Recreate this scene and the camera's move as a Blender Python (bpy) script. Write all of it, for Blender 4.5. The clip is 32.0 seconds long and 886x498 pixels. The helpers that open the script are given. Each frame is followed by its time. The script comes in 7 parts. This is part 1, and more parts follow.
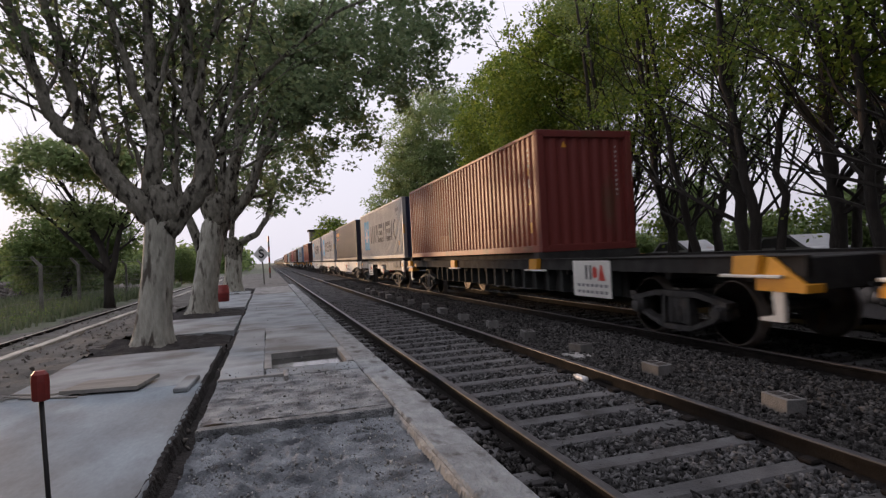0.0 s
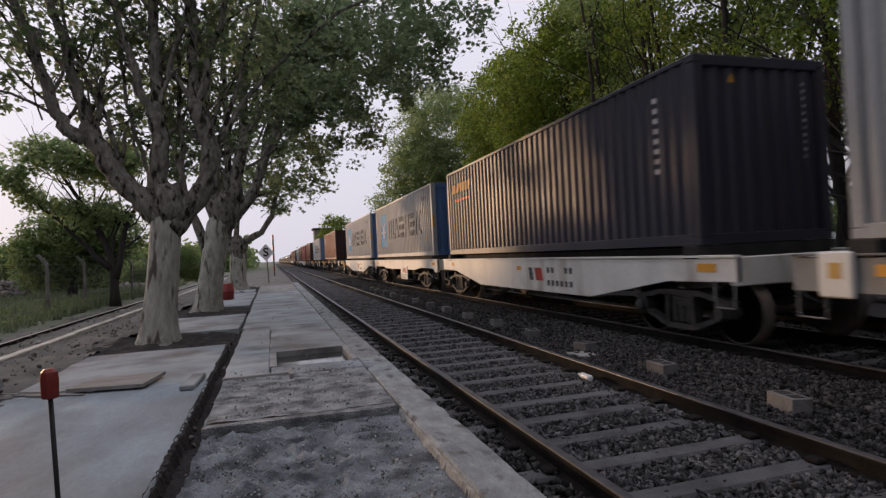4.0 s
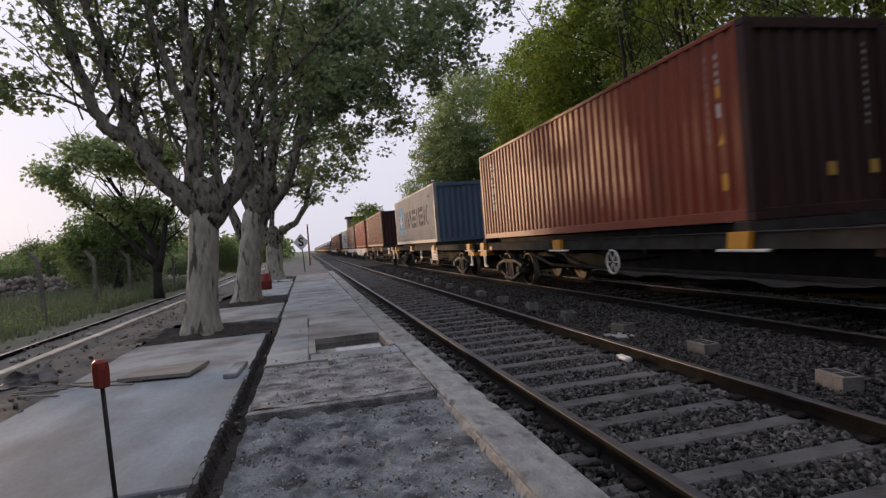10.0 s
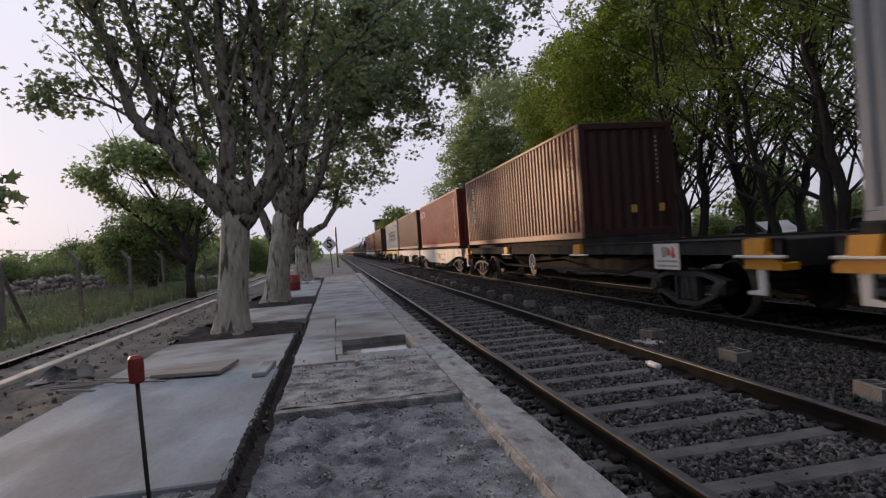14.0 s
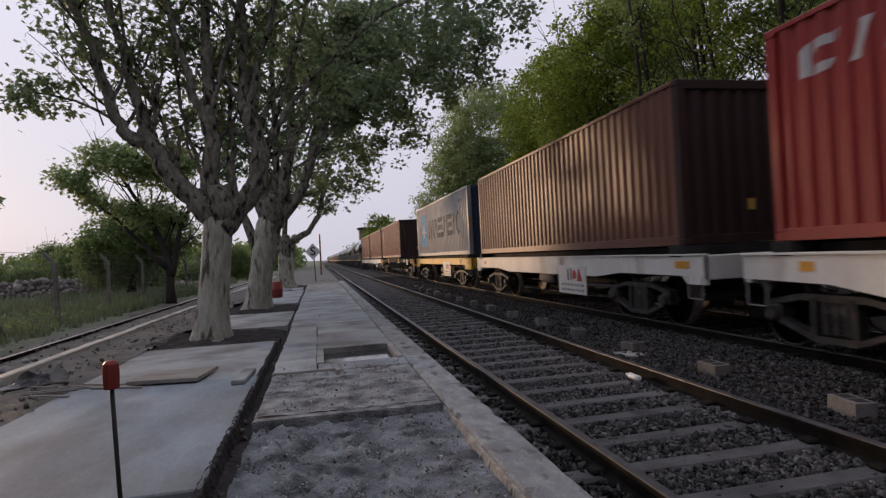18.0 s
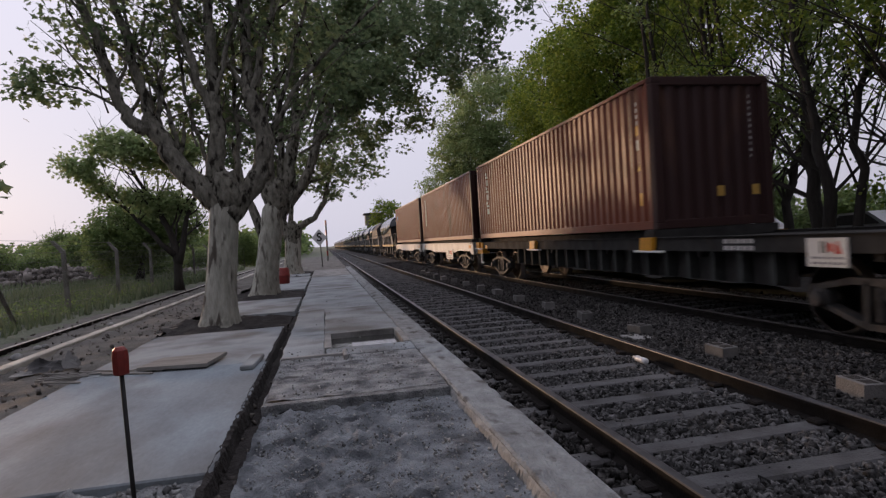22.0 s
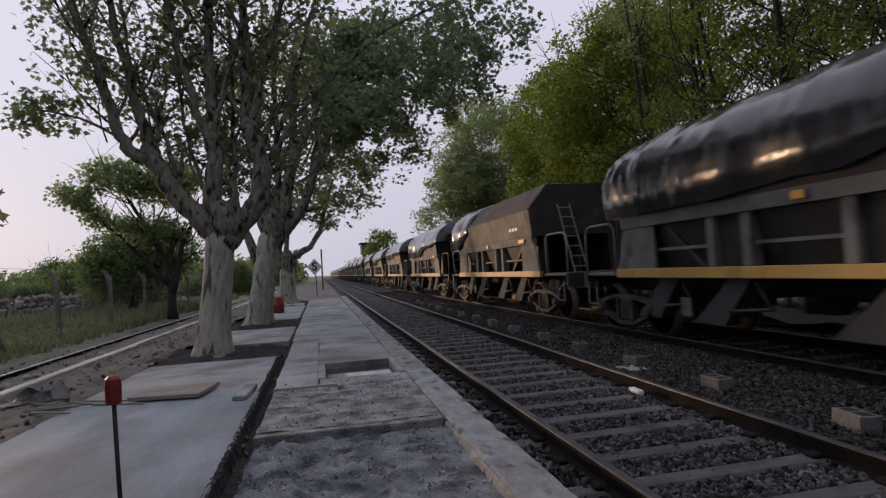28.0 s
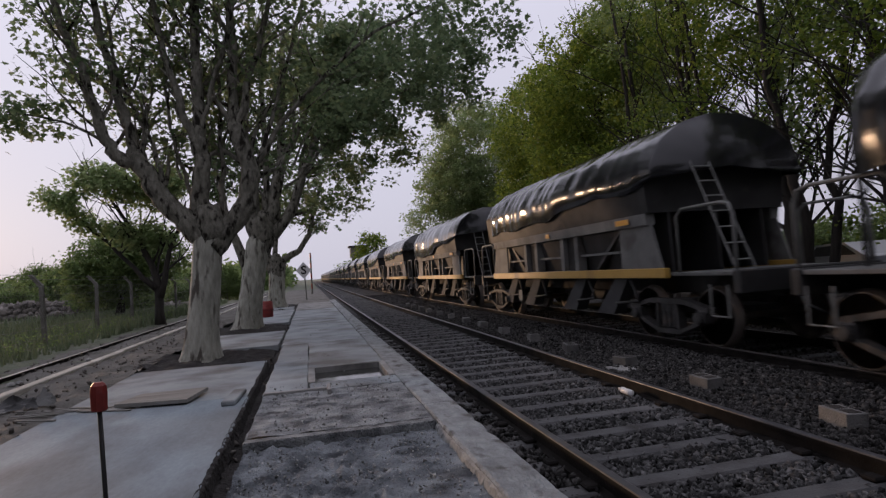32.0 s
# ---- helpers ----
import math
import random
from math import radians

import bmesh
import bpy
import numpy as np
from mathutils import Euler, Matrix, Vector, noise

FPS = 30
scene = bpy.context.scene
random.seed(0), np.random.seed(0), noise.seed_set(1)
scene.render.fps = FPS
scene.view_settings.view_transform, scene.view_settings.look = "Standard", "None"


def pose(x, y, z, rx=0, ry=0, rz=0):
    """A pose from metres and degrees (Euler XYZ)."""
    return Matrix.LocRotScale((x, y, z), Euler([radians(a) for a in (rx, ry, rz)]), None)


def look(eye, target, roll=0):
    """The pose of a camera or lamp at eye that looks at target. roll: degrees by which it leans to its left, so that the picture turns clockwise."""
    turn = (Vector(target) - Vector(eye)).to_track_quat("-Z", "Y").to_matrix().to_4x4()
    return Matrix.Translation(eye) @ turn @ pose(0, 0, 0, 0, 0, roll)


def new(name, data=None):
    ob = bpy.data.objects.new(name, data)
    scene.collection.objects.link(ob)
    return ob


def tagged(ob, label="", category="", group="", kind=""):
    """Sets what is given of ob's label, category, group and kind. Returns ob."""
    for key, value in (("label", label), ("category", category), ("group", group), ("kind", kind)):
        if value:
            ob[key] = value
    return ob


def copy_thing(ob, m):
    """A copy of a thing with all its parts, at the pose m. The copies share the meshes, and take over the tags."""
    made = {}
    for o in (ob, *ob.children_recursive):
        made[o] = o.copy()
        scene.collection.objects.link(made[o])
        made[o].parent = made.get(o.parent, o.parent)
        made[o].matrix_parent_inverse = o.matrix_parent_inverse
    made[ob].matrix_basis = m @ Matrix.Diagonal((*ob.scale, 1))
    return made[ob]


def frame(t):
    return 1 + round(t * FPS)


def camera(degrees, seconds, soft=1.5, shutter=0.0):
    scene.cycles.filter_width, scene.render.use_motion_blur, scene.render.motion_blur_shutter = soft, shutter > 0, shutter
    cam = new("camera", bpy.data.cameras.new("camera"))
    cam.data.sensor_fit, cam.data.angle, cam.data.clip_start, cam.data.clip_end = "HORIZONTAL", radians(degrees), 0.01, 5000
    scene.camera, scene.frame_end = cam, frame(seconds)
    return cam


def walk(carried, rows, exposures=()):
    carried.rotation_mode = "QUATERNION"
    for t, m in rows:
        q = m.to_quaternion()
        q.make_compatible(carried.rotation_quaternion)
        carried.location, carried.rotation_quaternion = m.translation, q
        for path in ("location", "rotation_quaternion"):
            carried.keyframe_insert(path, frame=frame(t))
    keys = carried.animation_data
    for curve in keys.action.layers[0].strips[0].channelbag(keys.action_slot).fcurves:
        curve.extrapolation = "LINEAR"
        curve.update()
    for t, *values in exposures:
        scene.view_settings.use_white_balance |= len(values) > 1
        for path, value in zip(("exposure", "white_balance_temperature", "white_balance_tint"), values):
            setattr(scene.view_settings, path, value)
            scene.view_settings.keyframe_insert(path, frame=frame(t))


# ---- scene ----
cam = camera(74.75, 32.0, soft=1.3, shutter=0.35)
PATH = [
    (0, pose(0.014, -0.003, 1.428, 90.52, 2.88, -16.81)),
    (0.5, pose(0.009, -0.005, 1.428, 90.42, 3.14, -17.25)),
    (1, pose(0.016, -0.004, 1.431, 90.62, 3.06, -16.97)),
    (1.5, pose(0.014, 0.006, 1.426, 90.26, 3.12, -17.05)),
    (2, pose(0.013, 0.002, 1.429, 90.30, 3.26, -16.94)),
    (2.5, pose(0.012, -0.003, 1.426, 90.27, 3.40, -16.95)),
    (3, pose(0.016, 0.004, 1.423, 89.92, 3.26, -16.50)),
    (3.5, pose(0.009, 0.000, 1.431, 90.41, 2.81, -16.20)),
    (5.5, pose(-0.002, -0.018, 1.431, 90.20, 3.44, -17.17)),
    (6, pose(0.009, -0.014, 1.429, 90.36, 3.79, -16.49)),
    (6.5, pose(-0.002, -0.013, 1.433, 90.29, 3.94, -16.27)),
    (7, pose(0.000, -0.007, 1.425, 90.05, 4.02, -15.72)),
    (7.5, pose(-0.005, -0.011, 1.435, 90.00, 3.46, -15.62)),
    (8, pose(-0.003, -0.016, 1.428, 90.38, 3.48, -15.16)),
    (8.5, pose(-0.008, -0.013, 1.435, 90.35, 3.76, -15.05)),
    (9, pose(0.001, 0.005, 1.433, 89.56, 4.06, -15.19)),
    (9.5, pose(0.004, 0.010, 1.434, 89.40, 4.49, -13.08)),
    (10, pose(-0.001, 0.009, 1.426, 89.13, 4.53, -13.19)),
    (10.5, pose(-0.010, 0.014, 1.423, 88.82, 4.06, -12.57)),
    (11, pose(-0.003, 0.011, 1.429, 88.86, 3.71, -12.22)),
    (11.5, pose(-0.005, 0.006, 1.422, 89.12, 3.46, -11.38)),
    (12, pose(-0.006, 0.005, 1.424, 89.34, 3.94, -11.48)),
    (12.5, pose(-0.015, -0.003, 1.420, 89.54, 3.90, -11.22)),
    (13, pose(-0.007, 0.001, 1.421, 89.51, 4.02, -10.81)),
    (13.5, pose(-0.004, 0.003, 1.421, 89.55, 4.16, -10.40)),
    (15.5, pose(-0.012, -0.014, 1.424, 90.33, 3.07, -11.36)),
    (16, pose(-0.006, -0.016, 1.423, 90.51, 3.09, -11.17)),
    (16.5, pose(-0.005, -0.011, 1.417, 89.71, 3.68, -11.76)),
    (17, pose(-0.005, -0.013, 1.420, 89.91, 3.83, -11.97)),
    (17.5, pose(0.000, -0.010, 1.418, 90.11, 3.64, -11.91)),
    (18, pose(0.003, -0.006, 1.420, 90.50, 2.97, -12.07)),
    (18.5, pose(0.001, -0.014, 1.419, 90.13, 3.19, -11.34)),
    (19, pose(0.008, -0.013, 1.422, 90.39, 3.54, -11.51)),
    (19.5, pose(0.011, -0.002, 1.412, 90.16, 3.60, -12.29)),
    (20, pose(0.006, -0.007, 1.418, 89.52, 3.35, -12.34)),
    (20.5, pose(0.007, -0.008, 1.414, 89.57, 3.09, -11.78)),
    (21, pose(0.010, -0.001, 1.415, 89.80, 3.09, -11.60)),
    (21.5, pose(0.008, 0.002, 1.412, 89.52, 3.25, -11.62)),
    (22, pose(0.006, 0.004, 1.416, 89.04, 3.48, -11.46)),
    (22.5, pose(0.005, 0.002, 1.410, 89.11, 3.71, -11.84)),
    (23, pose(0.004, -0.005, 1.413, 89.71, 3.80, -12.23)),
    (23.5, pose(-0.001, -0.013, 1.414, 89.44, 3.54, -11.95)),
    (24, pose(-0.002, -0.009, 1.416, 89.81, 3.05, -11.66)),
    (24.5, pose(-0.002, -0.014, 1.418, 90.13, 2.62, -11.65)),
    (26.5, pose(0.002, -0.008, 1.409, 90.78, 3.07, -12.56)),
    (27, pose(0.006, -0.013, 1.413, 91.49, 4.03, -12.40)),
    (27.5, pose(0.005, -0.013, 1.419, 91.49, 3.80, -12.21)),
    (28, pose(0.001, -0.021, 1.416, 91.97, 3.20, -11.91)),
    (28.5, pose(0.004, -0.023, 1.420, 92.04, 3.35, -11.55)),
    (29, pose(0.002, -0.018, 1.419, 91.82, 3.21, -11.67)),
    (29.5, pose(0.005, -0.021, 1.412, 92.10, 3.39, -11.83)),
    (30, pose(-0.004, -0.025, 1.415, 91.99, 2.98, -12.57)),
    (30.5, pose(0.007, -0.024, 1.416, 91.54, 3.48, -12.32)),
    (31, pose(0.005, -0.019, 1.417, 91.69, 3.64, -12.44)),
    (31.5, pose(0.006, -0.020, 1.421, 91.72, 3.83, -12.49)),
    (32, pose(0.005, -0.016, 1.414, 92.15, 3.70, -12.92)),
]
EXPOSURES = [(0, 0.78, 6200, 5), (6, 0.48, 6150, 5), (10, 0.62, 6080, 5), (13, 0.56, 6050, 6), (18, 0.40, 6030, 6), (22, 0.44, 6000, 7), (28, 0.32, 5980, 7), (32, 0.34, 5980, 7)]
walk(cam, PATH, EXPOSURES)

# ---- light: dusk, the sun just over the horizon, ahead and well to the left of the line ----
SUN_LEFT, SUN_UP = 33.0, 4.4
world = bpy.data.worlds.new("dusk_sky")
scene.world = world
world.use_nodes = True
wn, wl = world.node_tree.nodes, world.node_tree.links
sky = wn.new("ShaderNodeTexSky")
sky.sky_type = "NISHITA"
sky.sun_disc = False
sky.sun_elevation = radians(SUN_UP)
sky.sun_rotation = radians(-SUN_LEFT)
sky.air_density, sky.dust_density, sky.ozone_density = 1.0, 3.0, 2.0
haze = wn.new("ShaderNodeMix")
haze.data_type = "RGBA"
haze.inputs["Factor"].default_value = 0.965
haze.inputs["B"].default_value = (3.22, 2.93, 3.28, 1)
wl.new(sky.outputs["Color"], haze.inputs["A"])
# the evening sky falls off from the sunset side to the dim east
toward = wn.new("ShaderNodeTexCoord")
facing = wn.new("ShaderNodeVectorMath")
facing.operation = "DOT_PRODUCT"
facing.inputs[1].default_value = (-0.15, 0.45, 0.88)
fall = wn.new("ShaderNodeMapRange")
fall.inputs["From Min"].default_value, fall.inputs["From Max"].default_value = -0.6, 1.0
fall.inputs["To Min"].default_value, fall.inputs["To Max"].default_value = 0.20, 1.35
dusk = wn.new("ShaderNodeMix")
dusk.data_type, dusk.blend_type = "RGBA", "MULTIPLY"
dusk.inputs["Factor"].default_value = 1.0
wl.new(toward.outputs["Generated"], facing.inputs[0])
wl.new(facing.outputs["Value"], fall.inputs["Value"])
wl.new(haze.outputs["Result"], dusk.inputs["A"])
wl.new(fall.outputs["Result"], dusk.inputs["B"])
wl.new(dusk.outputs["Result"], wn["Background"].inputs["Color"])
wn["Background"].inputs["Strength"].default_value = 0.166

sun = new("sun", bpy.data.lights.new("sun", "SUN"))
sun.data.energy, sun.data.angle, sun.data.color = 1.4, radians(4), (1.0, 0.60, 0.34)
_a, _e = radians(SUN_LEFT), radians(SUN_UP)
sun.matrix_world = look((0, 0, 60), (math.sin(_a) * math.cos(_e), -math.cos(_a) * math.cos(_e), 60 - math.sin(_e)))


# ---- materials ----
def surface(name, c1, c2, rough=0.75, metal=0.0, scale=3.0, fine=60.0, bump=0.15, stain=None, amount=0.35, stretch=(1, 1, 1),
            island=0.0, each=0.0, dist=0.02, spec=0.5, hard=0.0):
    """A node material: two tones by coarse noise, fine grain in colour and relief, stains with their own colour."""
    m = bpy.data.materials.new(name)
    m.use_nodes = True
    n, l = m.node_tree.nodes, m.node_tree.links
    b = n["Principled BSDF"]
    b.inputs["Roughness"].default_value, b.inputs["Metallic"].default_value = rough, metal
    b.inputs["Specular IOR Level"].default_value = spec
    tc, mp, info = n.new("ShaderNodeTexCoord"), n.new("ShaderNodeMapping"), n.new("ShaderNodeObjectInfo")
    mp.inputs["Scale"].default_value = stretch
    off = n.new("ShaderNodeVectorMath")
    off.operation = "ADD"
    l.new(tc.outputs["Object"], mp.inputs["Vector"])
    l.new(mp.outputs["Vector"], off.inputs[0])
    sh = n.new("ShaderNodeMath")
    sh.operation = "MULTIPLY"
    sh.inputs[1].default_value = 37.0
    l.new(info.outputs["Random"], sh.inputs[0])
    l.new(sh.outputs[0], off.inputs[1])

    def tex(s, detail):
        t = n.new("ShaderNodeTexNoise")
        t.inputs["Scale"].default_value, t.inputs["Detail"].default_value = s, detail
        l.new(off.outputs[0], t.inputs["Vector"])
        return t

    def ramp(src, a, z):
        r = n.new("ShaderNodeMapRange")
        r.inputs["From Min"].default_value, r.inputs["From Max"].default_value = a, z
        l.new(src, r.inputs["Value"])
        return r.outputs["Result"]

    def mix(kind, fac, a, z):
        x = n.new("ShaderNodeMix")
        x.data_type, x.blend_type = "RGBA", kind
        for key, v in (("Factor", fac), ("A", a), ("B", z)):
            if isinstance(v, (int, float)):
                x.inputs[key].default_value = v
            elif isinstance(v, tuple):
                x.inputs[key].default_value = (*v, 1)
            else:
                l.new(v, x.inputs[key])
        return x.outputs["Result"]

    coarse, grain = tex(scale, 5), tex(fine, 4)
    col = mix("MIX", ramp(coarse.outputs["Fac"], 0.35, 0.68), tuple(c1), tuple(c2))
    if stain:
        st = tex(scale * 0.6 + 0.3, 7)
        col = mix("MIX", ramp(st.outputs["Fac"], 0.66 - 0.3 * amount + 0.07 * hard, 0.80 - 0.2 * amount - 0.07 * hard), col, tuple(stain))
    shade = n.new("ShaderNodeMapRange")
    shade.inputs["To Min"].default_value, shade.inputs["To Max"].default_value = 0.78, 1.18
    l.new(grain.outputs["Fac"], shade.inputs["Value"])
    col = mix("MULTIPLY", 1.0, col, shade.outputs["Result"])
    for src, k in (("island", island), ("each", each)):
        if k:
            out = n.new("ShaderNodeNewGeometry").outputs["Random Per Island"] if src == "island" else info.outputs["Random"]
            r = n.new("ShaderNodeMapRange")
            r.inputs["To Min"].default_value, r.inputs["To Max"].default_value = 1 - k, 1 + k
            l.new(out, r.inputs["Value"])
            col = mix("MULTIPLY", 1.0, col, r.outputs["Result"])
    l.new(col, b.inputs["Base Color"])
    rr = n.new("ShaderNodeMapRange")
    rr.inputs["To Min"].default_value, rr.inputs["To Max"].default_value = max(0.02, rough - 0.12), min(1, rough + 0.12)
    l.new(coarse.outputs["Fac"], rr.inputs["Value"])
    l.new(rr.outputs["Result"], b.inputs["Roughness"])
    if bump:
        bp = n.new("ShaderNodeBump")
        bp.inputs["Strength"].default_value, bp.inputs["Distance"].default_value = bump, dist
        l.new(grain.outputs["Fac"], bp.inputs["Height"])
        l.new(bp.outputs["Normal"], b.inputs["Normal"])
    return m


def foliage(name, c1, c2, thin=0.4):
    m = bpy.data.materials.new(name)
    m.use_nodes = True
    n, l = m.node_tree.nodes, m.node_tree.links
    b, out = n["Principled BSDF"], n["Material Output"]
    x = n.new("ShaderNodeMix")
    x.data_type = "RGBA"
    x.inputs["A"].default_value, x.inputs["B"].default_value = (*c1, 1), (*c2, 1)
    l.new(n.new("ShaderNodeNewGeometry").outputs["Random Per Island"], x.inputs["Factor"])
    l.new(x.outputs["Result"], b.inputs["Base Color"])
    b.inputs["Roughness"].default_value = 0.6
    b.inputs["Specular IOR Level"].default_value = 0.3
    tr = n.new("ShaderNodeBsdfTranslucent")
    l.new(x.outputs["Result"], tr.inputs["Color"])
    ms = n.new("ShaderNodeMixShader")
    ms.inputs["Fac"].default_value = thin
    l.new(b.outputs["BSDF"], ms.inputs[1])
    l.new(tr.outputs["BSDF"], ms.inputs[2])
    l.new(ms.outputs["Shader"], out.inputs["Surface"])
    return m


def paint(name, c, rust=(0.10, 0.045, 0.025), amount=0.2, rough=0.38, each=0.0):
    return surface(name, c, tuple(v * 0.82 for v in c), rough=rough, scale=1.2, fine=45, bump=0.05, stain=rust, amount=amount,
                   stretch=(1, 1, 0.35), each=each, spec=0.36)


M = {}
M["concrete"] = surface("pale_concrete", (0.355, 0.385, 0.40), (0.25, 0.27, 0.28), 0.85, scale=1.3, fine=55, bump=0.4, stain=(0.155, 0.153, 0.147), amount=0.6, each=0.08)
M["wet_concrete"] = surface("fresh_smooth_concrete", (0.295, 0.345, 0.38), (0.215, 0.25, 0.275), 0.78, scale=1.4, fine=30, bump=0.10, stain=(0.165, 0.18, 0.19), amount=0.6, stretch=(1.2, 0.5, 1), each=0.06)
M["old_concrete"] = surface("weathered_concrete", (0.36, 0.355, 0.34), (0.24, 0.235, 0.225), 0.9, scale=2.5, fine=40, bump=0.7, stain=(0.11, 0.107, 0.10), amount=0.42, each=0.1)
M["kerb"] = surface("stained_pitted_kerb_concrete", (0.345, 0.365, 0.37), (0.22, 0.232, 0.236), 0.92, scale=6, fine=30, bump=1.0, stain=(0.115, 0.113, 0.108), amount=0.45, each=0.1, hard=0.6, stretch=(1.5, 0.8, 1), dist=0.03)
M["screed"] = surface("rough_gravelly_screed", (0.42, 0.43, 0.43), (0.19, 0.20, 0.205), 0.95, scale=5.0, fine=48, bump=1.0, stain=(0.085, 0.090, 0.098), amount=0.66, dist=0.04, hard=0.2)
M["lumps"] = surface("bluish_dug_screed", (0.35, 0.375, 0.395), (0.120, 0.133, 0.146), 0.95, scale=4.0, fine=70, bump=1.0, stain=(0.060, 0.066, 0.075), amount=0.62, dist=0.03, hard=0.3)
M["block"] = surface("grey_block_concrete", (0.17, 0.167, 0.16), (0.105, 0.103, 0.10), 0.95, scale=6, fine=60, bump=0.6, each=0.2)
M["puddle"] = surface("standing_water", (0.05, 0.05, 0.045), (0.04, 0.04, 0.037), 0.05, scale=2, fine=6, bump=0.0)
M["soil"] = surface("dark_damp_soil", (0.036, 0.031, 0.028), (0.018, 0.0155, 0.014), 0.95, scale=3, fine=30, bump=0.9, dist=0.05)
M["earth"] = surface("bare_trodden_earth", (0.175, 0.165, 0.145), (0.105, 0.099, 0.087), 0.95, scale=1.5, fine=24, bump=0.8, stain=(0.07, 0.068, 0.058), amount=0.4, dist=0.04)
M["ballast"] = surface("ballast_bed", (0.026, 0.023, 0.021), (0.013, 0.0115, 0.011), 0.95, scale=14, fine=38, bump=1.0, dist=0.05)
M["stone"] = surface("crushed_grey_stone", (0.105, 0.104, 0.103), (0.007, 0.007, 0.0075), 0.85, scale=30, fine=70, bump=0.3, island=0.97, spec=0.25)
M["stone_dark"] = surface("dirty_brown_ballast_stone", (0.070, 0.067, 0.064), (0.008, 0.0075, 0.007), 0.9, scale=30, fine=70, bump=0.3, island=0.95, spec=0.2)
M["crumb"] = surface("pale_gravel_crumb", (0.34, 0.34, 0.325), (0.19, 0.195, 0.20), 0.95, scale=6, fine=50, bump=0.3, island=0.6)
M["field"] = surface("rough_dry_grass_field", (0.15, 0.165, 0.11), (0.095, 0.108, 0.072), 0.95, scale=0.35, fine=6, bump=0.8, stain=(0.13, 0.12, 0.085), amount=0.3, dist=0.1)
M["sleeper"] = surface("grey_concrete_sleeper", (0.115, 0.115, 0.117), (0.070, 0.070, 0.072), 0.9, scale=4, fine=50, bump=0.4, stain=(0.045, 0.040, 0.036), amount=0.4, each=0.15)
M["rail_side"] = surface("rusty_rail_steel", (0.016, 0.0135, 0.012), (0.009, 0.0078, 0.0072), 0.85, 0.0, scale=5, fine=50, bump=0.3, spec=0.15)
M["rail_top"] = surface("polished_rail_head", (0.075, 0.075, 0.078), (0.045, 0.045, 0.047), 0.40, 0.0, scale=6, fine=80, bump=0.02, spec=0.22)
M["used_rail"] = surface("brown_dusty_rail_head", (0.088, 0.078, 0.072), (0.052, 0.047, 0.044), 0.5, 0.3, scale=6, fine=80, bump=0.05)
M["old_rail"] = surface("dull_rail_head", (0.55, 0.50, 0.45), (0.38, 0.33, 0.29), 0.4, 0.8, scale=6, fine=80, bump=0.05)
M["bark"] = surface("pale_flaking_bark", (0.46, 0.455, 0.39), (0.29, 0.285, 0.24), 0.9, scale=7, fine=20, bump=1.0, stain=(0.085, 0.075, 0.060), amount=0.50, stretch=(1.5, 1.5, 0.42), dist=0.04, hard=0.5)
M["limb_bark"] = surface("grey_green_limb_bark", (0.250, 0.240, 0.200), (0.120, 0.114, 0.094), 0.95, scale=9, fine=20, bump=1.0, stain=(0.024, 0.021, 0.017), amount=0.6, stretch=(1.3, 1.3, 0.6), dist=0.05, hard=0.7, spec=0.15)
M["dark_bark"] = surface("dark_furrowed_bark", (0.040, 0.034, 0.028), (0.020, 0.018, 0.015), 0.95, scale=5, fine=26, bump=0.7, stretch=(2, 2, 0.4), dist=0.03)
M["leaf_plane"] = foliage("plane_tree_leaf", (0.115, 0.170, 0.085), (0.230, 0.290, 0.150), 0.55)
M["leaf_pale"] = foliage("pale_grey_green_leaf", (0.20, 0.28, 0.12), (0.36, 0.42, 0.20), 0.65)
M["leaf_right"] = foliage("fresh_green_leaf", (0.078, 0.140, 0.024), (0.280, 0.345, 0.058), 0.5)
M["leaf_dark"] = foliage("dark_green_leaf", (0.125, 0.185, 0.070), (0.240, 0.310, 0.115), 0.58)
M["grass"] = foliage("grass_blade", (0.12, 0.155, 0.085), (0.20, 0.23, 0.14), 0.35)
M["post"] = surface("concrete_fence_post", (0.19, 0.185, 0.165), (0.12, 0.115, 0.10), 0.9, scale=3, fine=40, bump=0.4)
M["wire"] = surface("galvanised_wire", (0.25, 0.25, 0.24), (0.16, 0.155, 0.15), 0.6, 0.5, scale=20, fine=90, bump=0)
M["red_plastic"] = surface("faded_red_plastic", (0.26, 0.028, 0.022), (0.18, 0.022, 0.018), 0.5, scale=8, fine=50, bump=0.08)
M["black_iron"] = surface("black_painted_rod", (0.02, 0.02, 0.02), (0.012, 0.012, 0.012), 0.6, 0.0, scale=10, fine=80, bump=0.1)
M["white_paint"] = surface("chipped_white_paint", (0.60, 0.57, 0.50), (0.42, 0.395, 0.34), 0.7, scale=2, fine=60, bump=0.2, stain=(0.20, 0.175, 0.15), amount=0.5)
M["bottle"] = surface("dirty_white_plastic", (0.8, 0.8, 0.8), (0.6, 0.6, 0.6), 0.3, scale=20, fine=80, bump=0.1)
M["board"] = surface("grey_weathered_board", (0.28, 0.27, 0.25), (0.19, 0.18, 0.165), 0.9, scale=4, fine=30, bump=0.4, stretch=(0.4, 3, 1))
M["rubble"] = surface("mixed_rubble", (0.20, 0.18, 0.16), (0.10, 0.09, 0.08), 0.95, scale=3, fine=30, bump=0.5, island=0.5)
